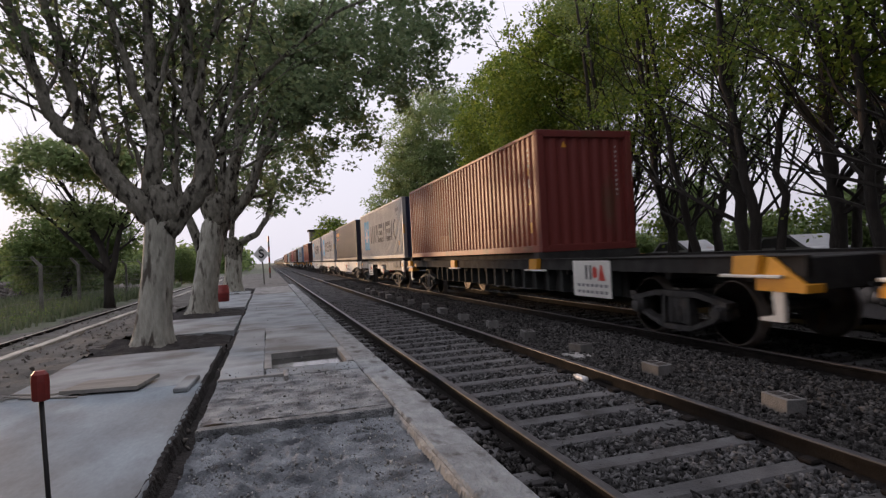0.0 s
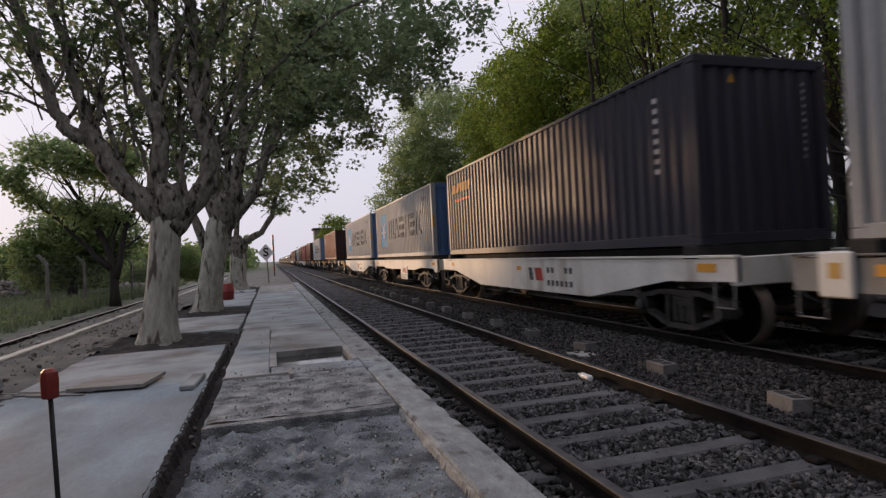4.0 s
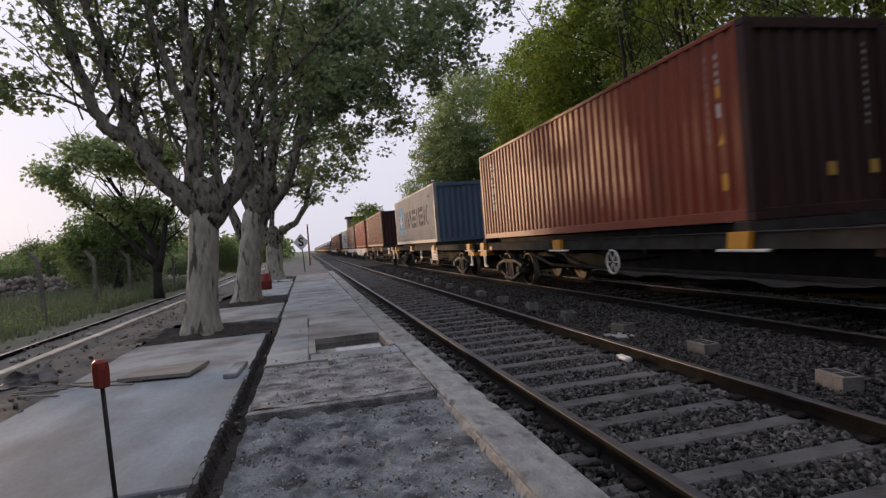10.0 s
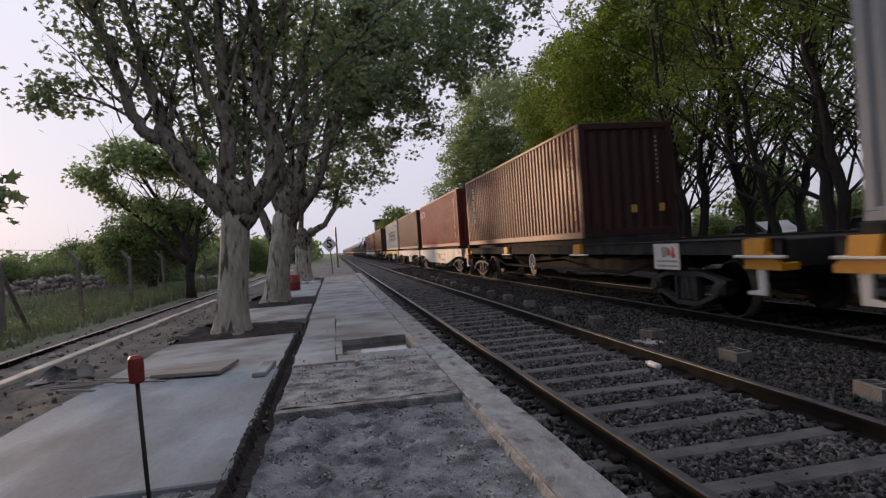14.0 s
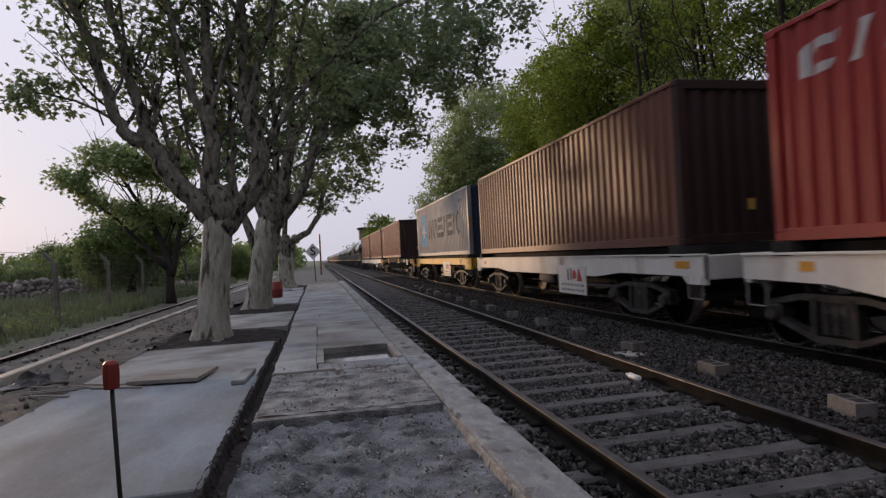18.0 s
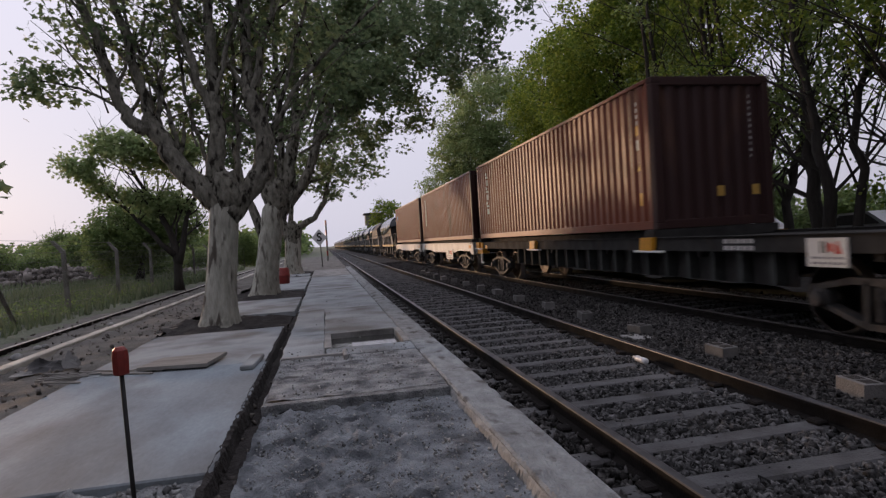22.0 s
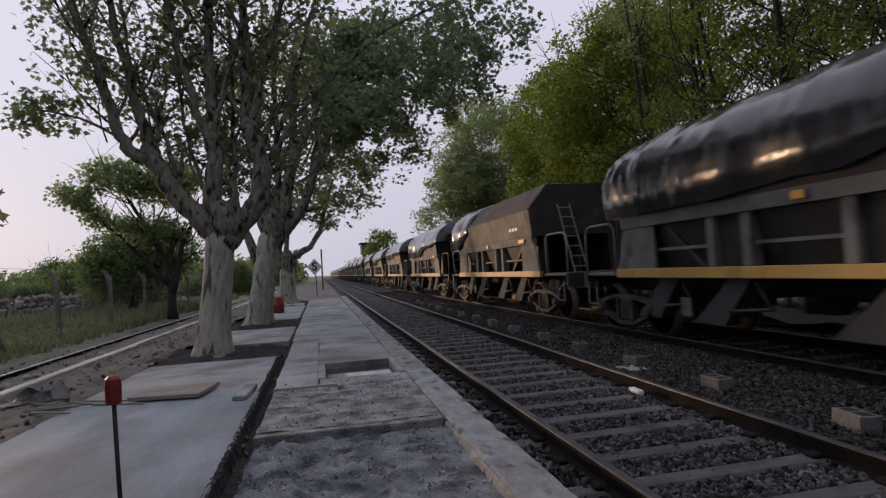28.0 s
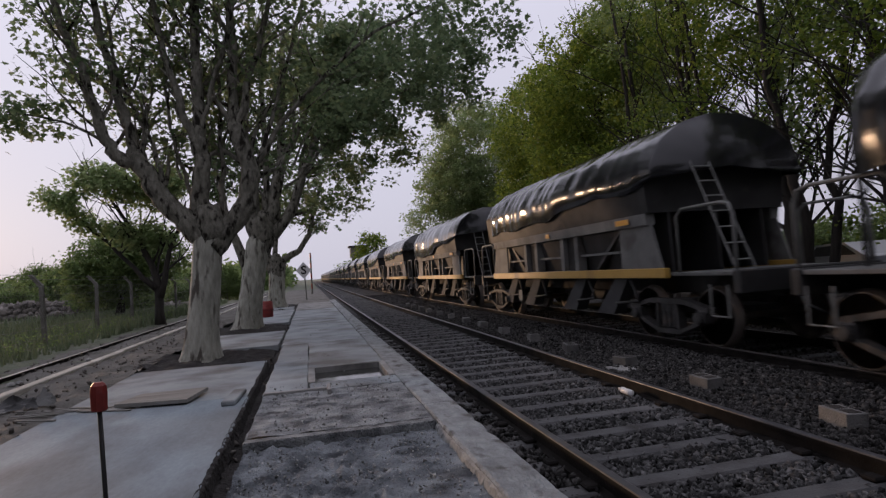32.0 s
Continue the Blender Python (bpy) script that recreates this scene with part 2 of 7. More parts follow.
# rolling stock
M["red"] = paint("brick_red_container_paint", (0.24, 0.050, 0.022), amount=0.30)
M["maroon"] = paint("maroon_container_paint", (0.185, 0.048, 0.023), amount=0.30)
M["bright_red"] = paint("bright_red_container_paint", (0.33, 0.035, 0.030), amount=0.12)
M["brown"] = paint("brown_container_paint", (0.15, 0.060, 0.036), amount=0.30)
M["grey"] = paint("light_grey_container_paint", (0.36, 0.365, 0.365), (0.20, 0.12, 0.07), amount=0.12)
M["blue"] = paint("blue_container_paint", (0.085, 0.16, 0.33), amount=0.12)
M["navy"] = paint("navy_container_paint", (0.030, 0.030, 0.045), (0.05, 0.03, 0.02), amount=0.2)
# maroon and red end walls: body paint darkened to hold their shade
M["shaded_maroon"] = paint("shaded_maroon_end_paint", (0.038, 0.0145, 0.0135), amount=0.15, rough=0.6)
M["shaded_red"] = paint("shaded_red_end_paint", (0.15, 0.026, 0.021), amount=0.15, rough=0.6)
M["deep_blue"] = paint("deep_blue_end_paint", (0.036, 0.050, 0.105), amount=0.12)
M["mid_blue"] = paint("sky_blue_end_paint", (0.115, 0.17, 0.265), amount=0.12)
M["logo_blue"] = paint("sky_blue_panel_paint", (0.10, 0.40, 0.66), (0.3, 0.2, 0.15), amount=0.08)
M["logo_white"] = paint("white_emblem_paint", (0.72, 0.72, 0.72), (0.4, 0.3, 0.2), amount=0.1)
M["dark_mark"] = paint("dark_grey_lettering_paint", (0.060, 0.060, 0.062), (0.14, 0.13, 0.12), amount=0.25, rough=0.30)
M["fresh_red"] = paint("repainted_orange_red_patch", (0.30, 0.085, 0.042), amount=0.1)
M["pale_mark"] = paint("pale_lettering_paint", (0.55, 0.52, 0.50), (0.3, 0.2, 0.15), amount=0.1)
M["faint_mark"] = paint("faded_grey_lettering_paint", (0.20, 0.20, 0.21), (0.3, 0.28, 0.26), amount=0.2)
M["rib_grey"] = surface("dirty_grey_green_ribs", (0.060, 0.063, 0.060), (0.036, 0.038, 0.036), 0.85, scale=3, fine=40, bump=0.2, spec=0.2)
M["orange_mark"] = paint("orange_lettering_paint", (0.75, 0.33, 0.05), amount=0.05)
M["yellow"] = paint("yellow_signal_paint", (0.72, 0.34, 0.03), (0.2, 0.12, 0.05), amount=0.25)
M["yellow_sill"] = paint("dull_yellow_sill_paint", (0.55, 0.34, 0.08), (0.14, 0.09, 0.05), amount=0.3)
M["white_frame"] = paint("dirty_white_wagon_paint", (0.80, 0.785, 0.73), (0.28, 0.20, 0.13), amount=0.25)
M["yellow_frame"] = paint("yellow_wagon_paint", (0.80, 0.49, 0.04), (0.20, 0.11, 0.05), amount=0.12)
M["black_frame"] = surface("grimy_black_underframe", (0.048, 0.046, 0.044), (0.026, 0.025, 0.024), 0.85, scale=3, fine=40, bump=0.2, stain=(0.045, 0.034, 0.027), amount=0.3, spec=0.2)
M["bogie"] = surface("greasy_cast_steel", (0.056, 0.054, 0.053), (0.028, 0.027, 0.026), 0.65, 0.2, scale=6, fine=40, bump=0.25, stain=(0.11, 0.088, 0.07), amount=0.3)
M["wheel"] = surface("worn_wheel_steel", (0.16, 0.135, 0.115), (0.09, 0.078, 0.07), 0.55, 0.4, scale=5, fine=40, bump=0.1, stain=(0.16, 0.10, 0.06), amount=0.35)
M["tread"] = surface("bright_wheel_rim", (0.16, 0.145, 0.13), (0.10, 0.09, 0.082), 0.5, 0.8, scale=6, fine=60, bump=0.03)
M["hopper"] = surface("soot_grey_hopper_steel", (0.034, 0.033, 0.033), (0.020, 0.0195, 0.0195), 0.65, 0.0, scale=2, fine=40, bump=0.1, stain=(0.09, 0.07, 0.055), amount=0.2, each=0.2)
M["hopper_light"] = surface("dusty_light_grey_steel", (0.20, 0.20, 0.19), (0.13, 0.13, 0.125), 0.75, scale=2, fine=40, bump=0.1, stain=(0.06, 0.048, 0.04), amount=0.3, each=0.12)
M["hopper_pale"] = surface("dirty_pale_grey_sill", (0.30, 0.295, 0.28), (0.20, 0.195, 0.185), 0.7, scale=2, fine=40, bump=0.1, stain=(0.12, 0.10, 0.085), amount=0.4)
M["hopper_mid"] = surface("dusty_mid_grey_slope", (0.062, 0.063, 0.065), (0.040, 0.040, 0.042), 0.8, scale=1.2, fine=40, bump=0.1, stain=(0.11, 0.058, 0.033), amount=0.35, hard=0.4)
M["tarp"] = surface("black_plastic_sheet", (0.012, 0.012, 0.015), (0.008, 0.008, 0.010), 0.17, scale=2.5, fine=7, bump=0.10, dist=0.04, spec=0.6)
M["rail_tube"] = surface("pale_grey_handrail", (0.22, 0.22, 0.21), (0.15, 0.15, 0.14), 0.6, scale=6, fine=40, bump=0.1)
M["band_red"] = paint("dull_red_band_paint", (0.20, 0.03, 0.025), amount=0.3)
M["logo_red"] = paint("red_emblem_paint", (0.55, 0.05, 0.03), amount=0.1)


# ---- mesh helpers ----
class Shape:
    """Collects vertices and faces of one part."""

    def __init__(self):
        self.v, self.f = [], []

    def add(self, verts, faces):
        k = len(self.v)
        self.v += [tuple(p) for p in verts]
        self.f += [tuple(i + k for i in q) for q in faces]
        return self

    def box(self, x0, y0, z0, x1, y1, z1, b=0.0):
        if b <= 0:
            v = [(x, y, z) for z in (z0, z1) for y in (y0, y1) for x in (x0, x1)]
            return self.add(v, [(0, 2, 3, 1), (4, 5, 7, 6), (0, 1, 5, 4), (2, 6, 7, 3), (0, 4, 6, 2), (1, 3, 7, 5)])
        c, h = ((x0 + x1) / 2, (y0 + y1) / 2, (z0 + z1) / 2), (abs(x1 - x0) / 2, abs(y1 - y0) / 2, abs(z1 - z0) / 2)
        b = min(b, min(h) * 0.9)
        v, ix = [], {}
        for sx in (-1, 1):
            for sy in (-1, 1):
                for sz in (-1, 1):
                    for ax in range(3):
                        s = (sx, sy, sz)
                        ix[(s, ax)] = len(v)
                        v.append(tuple(c[i] + s[i] * (h[i] if i == ax else h[i] - b) for i in range(3)))
        faces = []
        for ax in range(3):
            p, q = (ax + 1) % 3, (ax + 2) % 3
            for s in (-1, 1):
                ring = []
                for a, d in ((-1, -1), (1, -1), (1, 1), (-1, 1)):
                    k = [0, 0, 0]
                    k[ax], k[p], k[q] = s, a, d
                    ring.append(ix[(tuple(k), ax)])
                faces.append(tuple(ring if s > 0 else ring[::-1]))
            for a in (-1, 1):
                for d in (-1, 1):
                    k0, k1 = [0, 0, 0], [0, 0, 0]
                    k0[ax], k1[ax] = -1, 1
                    k0[p] = k1[p] = a
                    k0[q] = k1[q] = d
                    k0, k1 = tuple(k0), tuple(k1)
                    e = (ix[(k0, p)], ix[(k1, p)], ix[(k1, q)], ix[(k0, q)])
                    faces.append(e if a * d > 0 else e[::-1])
        for sx in (-1, 1):
            for sy in (-1, 1):
                for sz in (-1, 1):
                    s = (sx, sy, sz)
                    t = (ix[(s, 0)], ix[(s, 1)], ix[(s, 2)])
                    faces.append(t if sx * sy * sz > 0 else t[::-1])
        return self.add(v, faces)

    def prism(self, pts, axis, a0, a1):
        """A closed outline (in the two other axes, in order y,z / x,z / x,y) drawn out along one axis."""
        n = len(pts)

        def at(p, a):
            return (a, p[0], p[1]) if axis == "x" else (p[0], a, p[1]) if axis == "y" else (p[0], p[1], a)
        v = [at(p, a0) for p in pts] + [at(p, a1) for p in pts]
        return self.add(v, [tuple(range(n))[::-1], tuple(range(n, 2 * n))] + [(i, (i + 1) % n, n + (i + 1) % n, n + i) for i in range(n)])

    def tube(self, path, radii, n=8, caps=True):
        """A round tube along points, with a radius at each."""
        path = [Vector(p) for p in path]
        if isinstance(radii, (int, float)):
            radii = [radii] * len(path)
        rings, side = [], None
        for i, p in enumerate(path):
            d = (path[min(i + 1, len(path) - 1)] - path[max(i - 1, 0)]).normalized()
            if side is None:
                side = d.orthogonal().normalized()
            side = (side - d * side.dot(d)).normalized()
            up = d.cross(side)
            rings.append([p + radii[i] * (math.cos(a) * side + math.sin(a) * up) for a in (2 * math.pi * k / n for k in range(n))])
        v = [q for r in rings for q in r]
        f = [(i * n + k, i * n + (k + 1) % n, (i + 1) * n + (k + 1) % n, (i + 1) * n + k) for i in range(len(rings) - 1) for k in range(n)]
        if caps:
            f += [tuple(range(n))[::-1], tuple((len(rings) - 1) * n + k for k in range(n))]
        return self.add(v, f)

    def lathe(self, profile, axis="x", n=24, at=(0, 0, 0)):
        """Rings of (offset along the axis, radius)."""
        v = []
        for o, r in profile:
            for k in range(n):
                a = 2 * math.pi * k / n
                c, s = r * math.cos(a), r * math.sin(a)
                p = (o, c, s) if axis == "x" else (c, o, s) if axis == "y" else (c, s, o)
                v.append(tuple(p[i] + at[i] for i in range(3)))
        m = len(profile)
        f = [(i * n + k, i * n + (k + 1) % n, (i + 1) * n + (k + 1) % n, (i + 1) * n + k) for i in range(m - 1) for k in range(n)]
        f += [tuple(range(n))[::-1], tuple((m - 1) * n + k for k in range(n))]
        return self.add(v, f)

    def mesh(self, name, mat, smooth=False, weld=False):
        me = bpy.data.meshes.new(name)
        me.from_pydata(self.v, [], self.f)
        bm = bmesh.new()
        bm.from_mesh(me)
        if weld:
            bmesh.ops.remove_doubles(bm, verts=bm.verts, dist=2e-4)
        bmesh.ops.recalc_face_normals(bm, faces=bm.faces)
        bm.to_mesh(me)
        bm.free()
        me.materials.append(mat)
        if smooth:
            me.polygons.foreach_set("use_smooth", [True] * len(me.polygons))
        return me


def part(name, shape, mat, parent=None, label="", at=None, smooth=False):
    """One mesh object under a thing or a part; shape may be a mesh that is shared."""
    me = shape.mesh(name, mat, smooth) if isinstance(shape, Shape) else shape
    ob = new(name, me)
    if parent is not None:
        ob.parent = parent
    if at is not None:
        ob.matrix_basis = at if isinstance(at, Matrix) else Matrix.Translation(at)
    if label:
        ob["label"] = label
    return ob


def empty(name, at=None):
    ob = new(name)
    ob.empty_display_size = 0.2
    if at is not None:
        ob.matrix_basis = at if isinstance(at, Matrix) else Matrix.Translation(at)
    return ob


def quick_mesh(name, verts, sizes, loops, mat, smooth=False):
    """A large mesh from arrays: vertices, corner counts of the faces, and their corners in a row."""
    me = bpy.data.meshes.new(name)
    me.vertices.add(len(verts))
    me.vertices.foreach_set("co", np.asarray(verts, np.float32).ravel())
    me.loops.add(len(loops))
    me.loops.foreach_set("vertex_index", np.asarray(loops, np.int32))
    me.polygons.add(len(sizes))
    me.polygons.foreach_set("loop_start", np.concatenate([[0], np.cumsum(sizes)[:-1]]).astype(np.int32))
    if smooth:
        me.polygons.foreach_set("use_smooth", [True] * len(sizes))
    me.update(calc_edges=True)
    me.validate()
    me.materials.append(mat)
    return me


# ---- ground ----
RAIL_L, GAUGE = 1.877, 1.745
TRACK_1 = RAIL_L + GAUGE / 2
TRACK_2 = 7.095
RAIL_2 = -0.05  # rail top of the train's track


def build_ground():
    xs = np.concatenate([[-1500, -700, -300, -150, -90, -60, -45], np.arange(-36, -8, 1.5), np.arange(-8, 22, 0.4), np.arange(22, 44, 2.0), [60, 90, 150, 300, 700, 1500]])
    ys = np.concatenate([[-400, -150, -60, -20, -8], np.arange(-4, 40, 0.5), np.arange(40, 110, 3.0), [120, 150, 200, 300, 450, 700, 1100, 1800, 2600]])
    gx, gy = np.meshgrid(xs, ys)
    z = np.full(gx.shape, -0.24)
    z = np.where(gx < -4.4, -0.12, z)
    z = np.where(gx < -6.3, -0.04, z)
    z = np.where(gx > 24, -0.24 + np.clip((gx - 24) * 0.05, 0, 0.4), z)
    rng = np.random.default_rng(3)
    wob = rng.normal(0, 1, z.shape)
    near = (np.abs(gx) < 40) & (gy < 110)
    z = z + np.where(near & ((gx < -4.6) | (gx > 9.3)), wob * 0.025, 0)
    nx, ny = len(xs), len(ys)
    v = np.stack([gx, gy, z], -1).reshape(-1, 3)
    i = (np.arange(ny - 1)[:, None] * nx + np.arange(nx - 1)[None]).ravel()
    loops = np.stack([i, i + 1, i + nx + 1, i + nx], 1).ravel()
    ob = new("ground", quick_mesh("ground", v, np.full(len(i), 4), loops, M["field"], True))
    tagged(ob, "rough field of dull grass and bare earth", "ground", kind="structure")


build_ground()


def bumpy_strip(name, x0, x1, y0, y1, z, rough, mat, label, step=0.12, seed=1, edge=0.0):
    """A strip of uneven ground with a closed rim down to below."""
    rng = np.random.default_rng(seed)
    nx, ny = max(2, int((x1 - x0) / step)), max(2, int((y1 - y0) / step))
    gx, gy = np.meshgrid(np.linspace(x0, x1, nx), np.linspace(y0, y1, ny))
    h = rng.normal(0, 1, gx.shape)
    h = (h + np.roll(h, 1, 0) + np.roll(h, 1, 1) + np.roll(h, -1, 0) + np.roll(h, -1, 1)) / 2.2
    wide = np.array([[noise.noise((a * 0.7, b * 0.7, seed)) for a in gx[0]] for b in gy[:, 0]])
    zz = z + rough * h + rough * 2.0 * wide
    if edge:
        d = np.minimum(gx - x0, x1 - gx)
        zz = zz - edge * np.clip(1 - d / 0.5, 0, 1)
    v = np.stack([gx, gy, zz], -1).reshape(-1, 3)
    i = (np.arange(ny - 1)[:, None] * nx + np.arange(nx - 1)[None]).ravel()
    loops = np.stack([i, i + 1, i + nx + 1, i + nx], 1).ravel()
    ob = new(name, quick_mesh(name, v, np.full(len(i), 4), loops, mat, True))
    return tagged(ob, label, "ground", kind="structure")


bumpy_strip("ballast_bed_near", 1.40, 3.64, -6, 40, -0.205, 0.008, M["ballast"], "dark crushed-stone ballast between the rails", 0.14, 2)
bumpy_strip("ballast_shoulder", 3.62, 6.2, -6, 40, -0.145, 0.016, M["ballast"], "dark trodden ballast between the two tracks", 0.14, 3, edge=0.09)
bumpy_strip("ballast_bed_train", 6.18, 9.6, -6, 40, -0.215, 0.012, M["ballast"], "dark ballast under the train", 0.16, 6, edge=0.02)
bumpy_strip("ballast_bed_far", 1.2, 9.6, 40, 420, -0.16, 0.004, M["ballast"], "ballast running away under the tracks", 1.2, 5)
# verge earth takes the dark soil colour to stand for tree and train shade
bumpy_strip("verge_ground", 9.25, 26, -14, 70, 0.0, 0.04, M["soil"], "earth under the trees, coloured dark for the shade behind the train", 0.5, 14)
bumpy_strip("soil_bed", -3.1, 1.10, -3, 36.5, -0.135, 0.012, M["soil"], "dark soil left open between the concrete slabs", 0.14, 4)
bumpy_strip("earth_strip", -4.32, -3.0, -3, 60, -0.02, 0.016, M["earth"], "trodden earth beside the platform slabs", 0.12, 7)
bumpy_strip("siding_bed", -6.3, -4.5, -3, 90, -0.08, 0.012, M["earth"], "gritty bed beside a lone siding rail", 0.16, 8)
bumpy_strip("platform_end_ground", -3.0, 1.3, 36.5, 90, -0.10, 0.015, M["earth"], "gritty ground past the platform's end", 0.3, 9)


# ---- tracks ----
def rail_shapes(x, y0, y1, top=0.0):
    foot, head = Shape(), Shape()
    prof = [(-0.07, -0.155), (0.07, -0.155), (0.07, -0.143), (0.012, -0.125), (0.010, -0.045), (0.035, -0.035), (0.035, -0.012),
            (-0.035, -0.012), (-0.035, -0.035), (-0.010, -0.045), (-0.012, -0.125), (-0.07, -0.143)]
    foot.prism([(x + a, top + b) for a, b in prof], "y", y0, y1)
    head.prism([(x + a, top + b) for a, b in [(-0.034, -0.012), (0.034, -0.012), (0.032, -0.003), (0.024, 0.0), (-0.024, 0.0), (-0.032, -0.003)]], "y", y0, y1)
    return foot, head


def build_track(name, cx, label, near_end, head_mat, top=0.0):
    track = empty(name)
    tagged(track, label, "railway track", kind="structure")
    for side in (-1, 1):
        foot, head = rail_shapes(cx + side * GAUGE / 2, -8, 420, top)
        r = part("rail", foot, M["rail_side"], track)
        part("rail_head", head, head_mat, r, "rail head worn bright")
    rng = random.Random(int(cx * 100))
    s = Shape()
    s.box(-1.32, -0.10, -0.08, 1.32, 0.10, 0.0, 0.02)
    sleeper = s.mesh("sleeper", M["sleeper"])
    clip = Shape()
    clip.box(-0.05, -0.06, 0, 0.05, 0.06, 0.035, 0.012)
    clip = clip.mesh("rail_clip", M["rail_side"])
    y = -2.12 - 0.583 * 9
    far = Shape()
    while y < 130:
        z = top - 0.138 + rng.uniform(-0.008, 0.006)
        if y < near_end:
            sl = part("sleeper", sleeper, None, track, at=pose(cx + rng.uniform(-0.03, 0.03), y, z, 0, 0, rng.uniform(-0.8, 0.8)))
            if y < 12:
                for side in (-1, 1):
                    for o in (-1, 1):
                        part("rail_clip", clip, None, sl, at=(side * GAUGE / 2 + o * 0.105, 0, 0))
        else:
            far.box(cx - 1.32, y - 0.115, z - 0.08, cx + 1.32, y + 0.115, z)
        y += 0.583
    ob = part("sleeper_row", far, M["sleeper"], track)
    ob["kind"] = "stuff"
    return track


build_track("track_1", TRACK_1, "empty broad-gauge track on concrete sleepers beside the platform", 45, M["rail_top"])
build_track("track_2", TRACK_2, "broad-gauge track that carries the freight train", 30, M["used_rail"], RAIL_2)
siding = empty("siding_rail")
tagged(siding, "lone old siding rail in gritty earth beside the fence", "rail", kind="structure")
_f, _h = rail_shapes(-5.5, -3, 90, 0.0)
_r = part("rail", _f, M["rail_side"], siding)
part("rail_head", _h, M["old_rail"], _r)


def scatter_stones(name, label, boxes, size, mat, seed, clear=False):
    """Crushed stones: jittered blocks lying in boxes of (x0, x1, y0, y1, z, count)."""
    rng = np.random.default_rng(seed)
    cube = np.array([(x, y, z) for z in (-1, 1) for y in (-1, 1) for x in (-1, 1)], float)
    quads = np.array([(0, 2, 3, 1), (4, 5, 7, 6), (0, 1, 5, 4), (2, 6, 7, 3), (0, 4, 6, 2), (1, 3, 7, 5)])
    vs = []
    for x0, x1, y0, y1, z, n in boxes:
        c = np.stack([rng.uniform(x0, x1, n), rng.uniform(y0, y1, n), z + rng.uniform(-0.012, 0.02, n)], 1)
        if clear:
            off = np.abs((c[:, 1] + 2.12 + 0.29) % 0.583 - 0.29)
            c = c[(off > 0.112) | (rng.uniform(0, 1, n) < 0.05 + 0.5 * (c[:, 0] > 3.35))]
            n = len(c)
        s = size * rng.uniform(0.4, 1.05, (n, 1, 1)) * rng.uniform(0.38, 1.2, (n, 1, 3))
        local = cube[None] * s + rng.normal(0, 0.34, (n, 8, 3)) * s
        q = rng.normal(0, 1, (n, 4))
        q /= np.linalg.norm(q, axis=1, keepdims=True)
        w, a, b, d = q.T
        rot = np.stack([np.stack([1 - 2 * (b * b + d * d), 2 * (a * b - d * w), 2 * (a * d + b * w)], -1),
                        np.stack([2 * (a * b + d * w), 1 - 2 * (a * a + d * d), 2 * (b * d - a * w)], -1),
                        np.stack([2 * (a * d - b * w), 2 * (b * d + a * w), 1 - 2 * (a * a + b * b)], -1)], 1)
        vs.append(np.einsum("nij,nkj->nki", rot, local) + c[:, None])
    v = np.concatenate(vs).reshape(-1, 3)
    n = len(v) // 8
    loops = (np.arange(n)[:, None, None] * 8 + quads[None]).ravel()
    ob = new(name, quick_mesh(name, v, np.full(n * 6, 4), loops, mat))
    return tagged(ob, label, "gravel", kind="stuff")


scatter_stones("ballast_stones", "loose crushed grey ballast stones between rails and sleepers",
               [(1.95, 3.55, -6, 1.5, -0.175, 9000), (1.95, 3.55, 1.5, 8, -0.170, 24000), (1.95, 3.55, 8, 22, -0.174, 22000), (1.95, 3.55, 22, 45, -0.18, 4500)], 0.0255, M["stone"], 11, True)
scatter_stones("ballast_dark_stones", "dirty brown ballast stones between and under the tracks",
               [(3.70, 6.1, -6, 1.5, -0.125, 7000), (3.70, 5.75, 1.5, 9, -0.125, 24000), (3.70, 5.75, 9, 22, -0.13, 15000), (1.46, 1.82, 1.5, 9, -0.165, 1800), (1.46, 1.82, 9, 22, -0.17, 1600), (5.6, 6.15, 1.5, 14, -0.205, 4200), (5.6, 6.15, 14, 24, -0.205, 1800), (6.3, 7.9, 2, 20, -0.205, 3500), (3.7, 6.1, 22, 45, -0.13, 2500),
                (8.1, 9.5, 2, 25, -0.22, 2500)], 0.026, M["stone_dark"], 12)

# ---- platform ----
platform = empty("platform")
tagged(platform, "unfinished railway platform of pale concrete slabs", "platform", kind="structure")


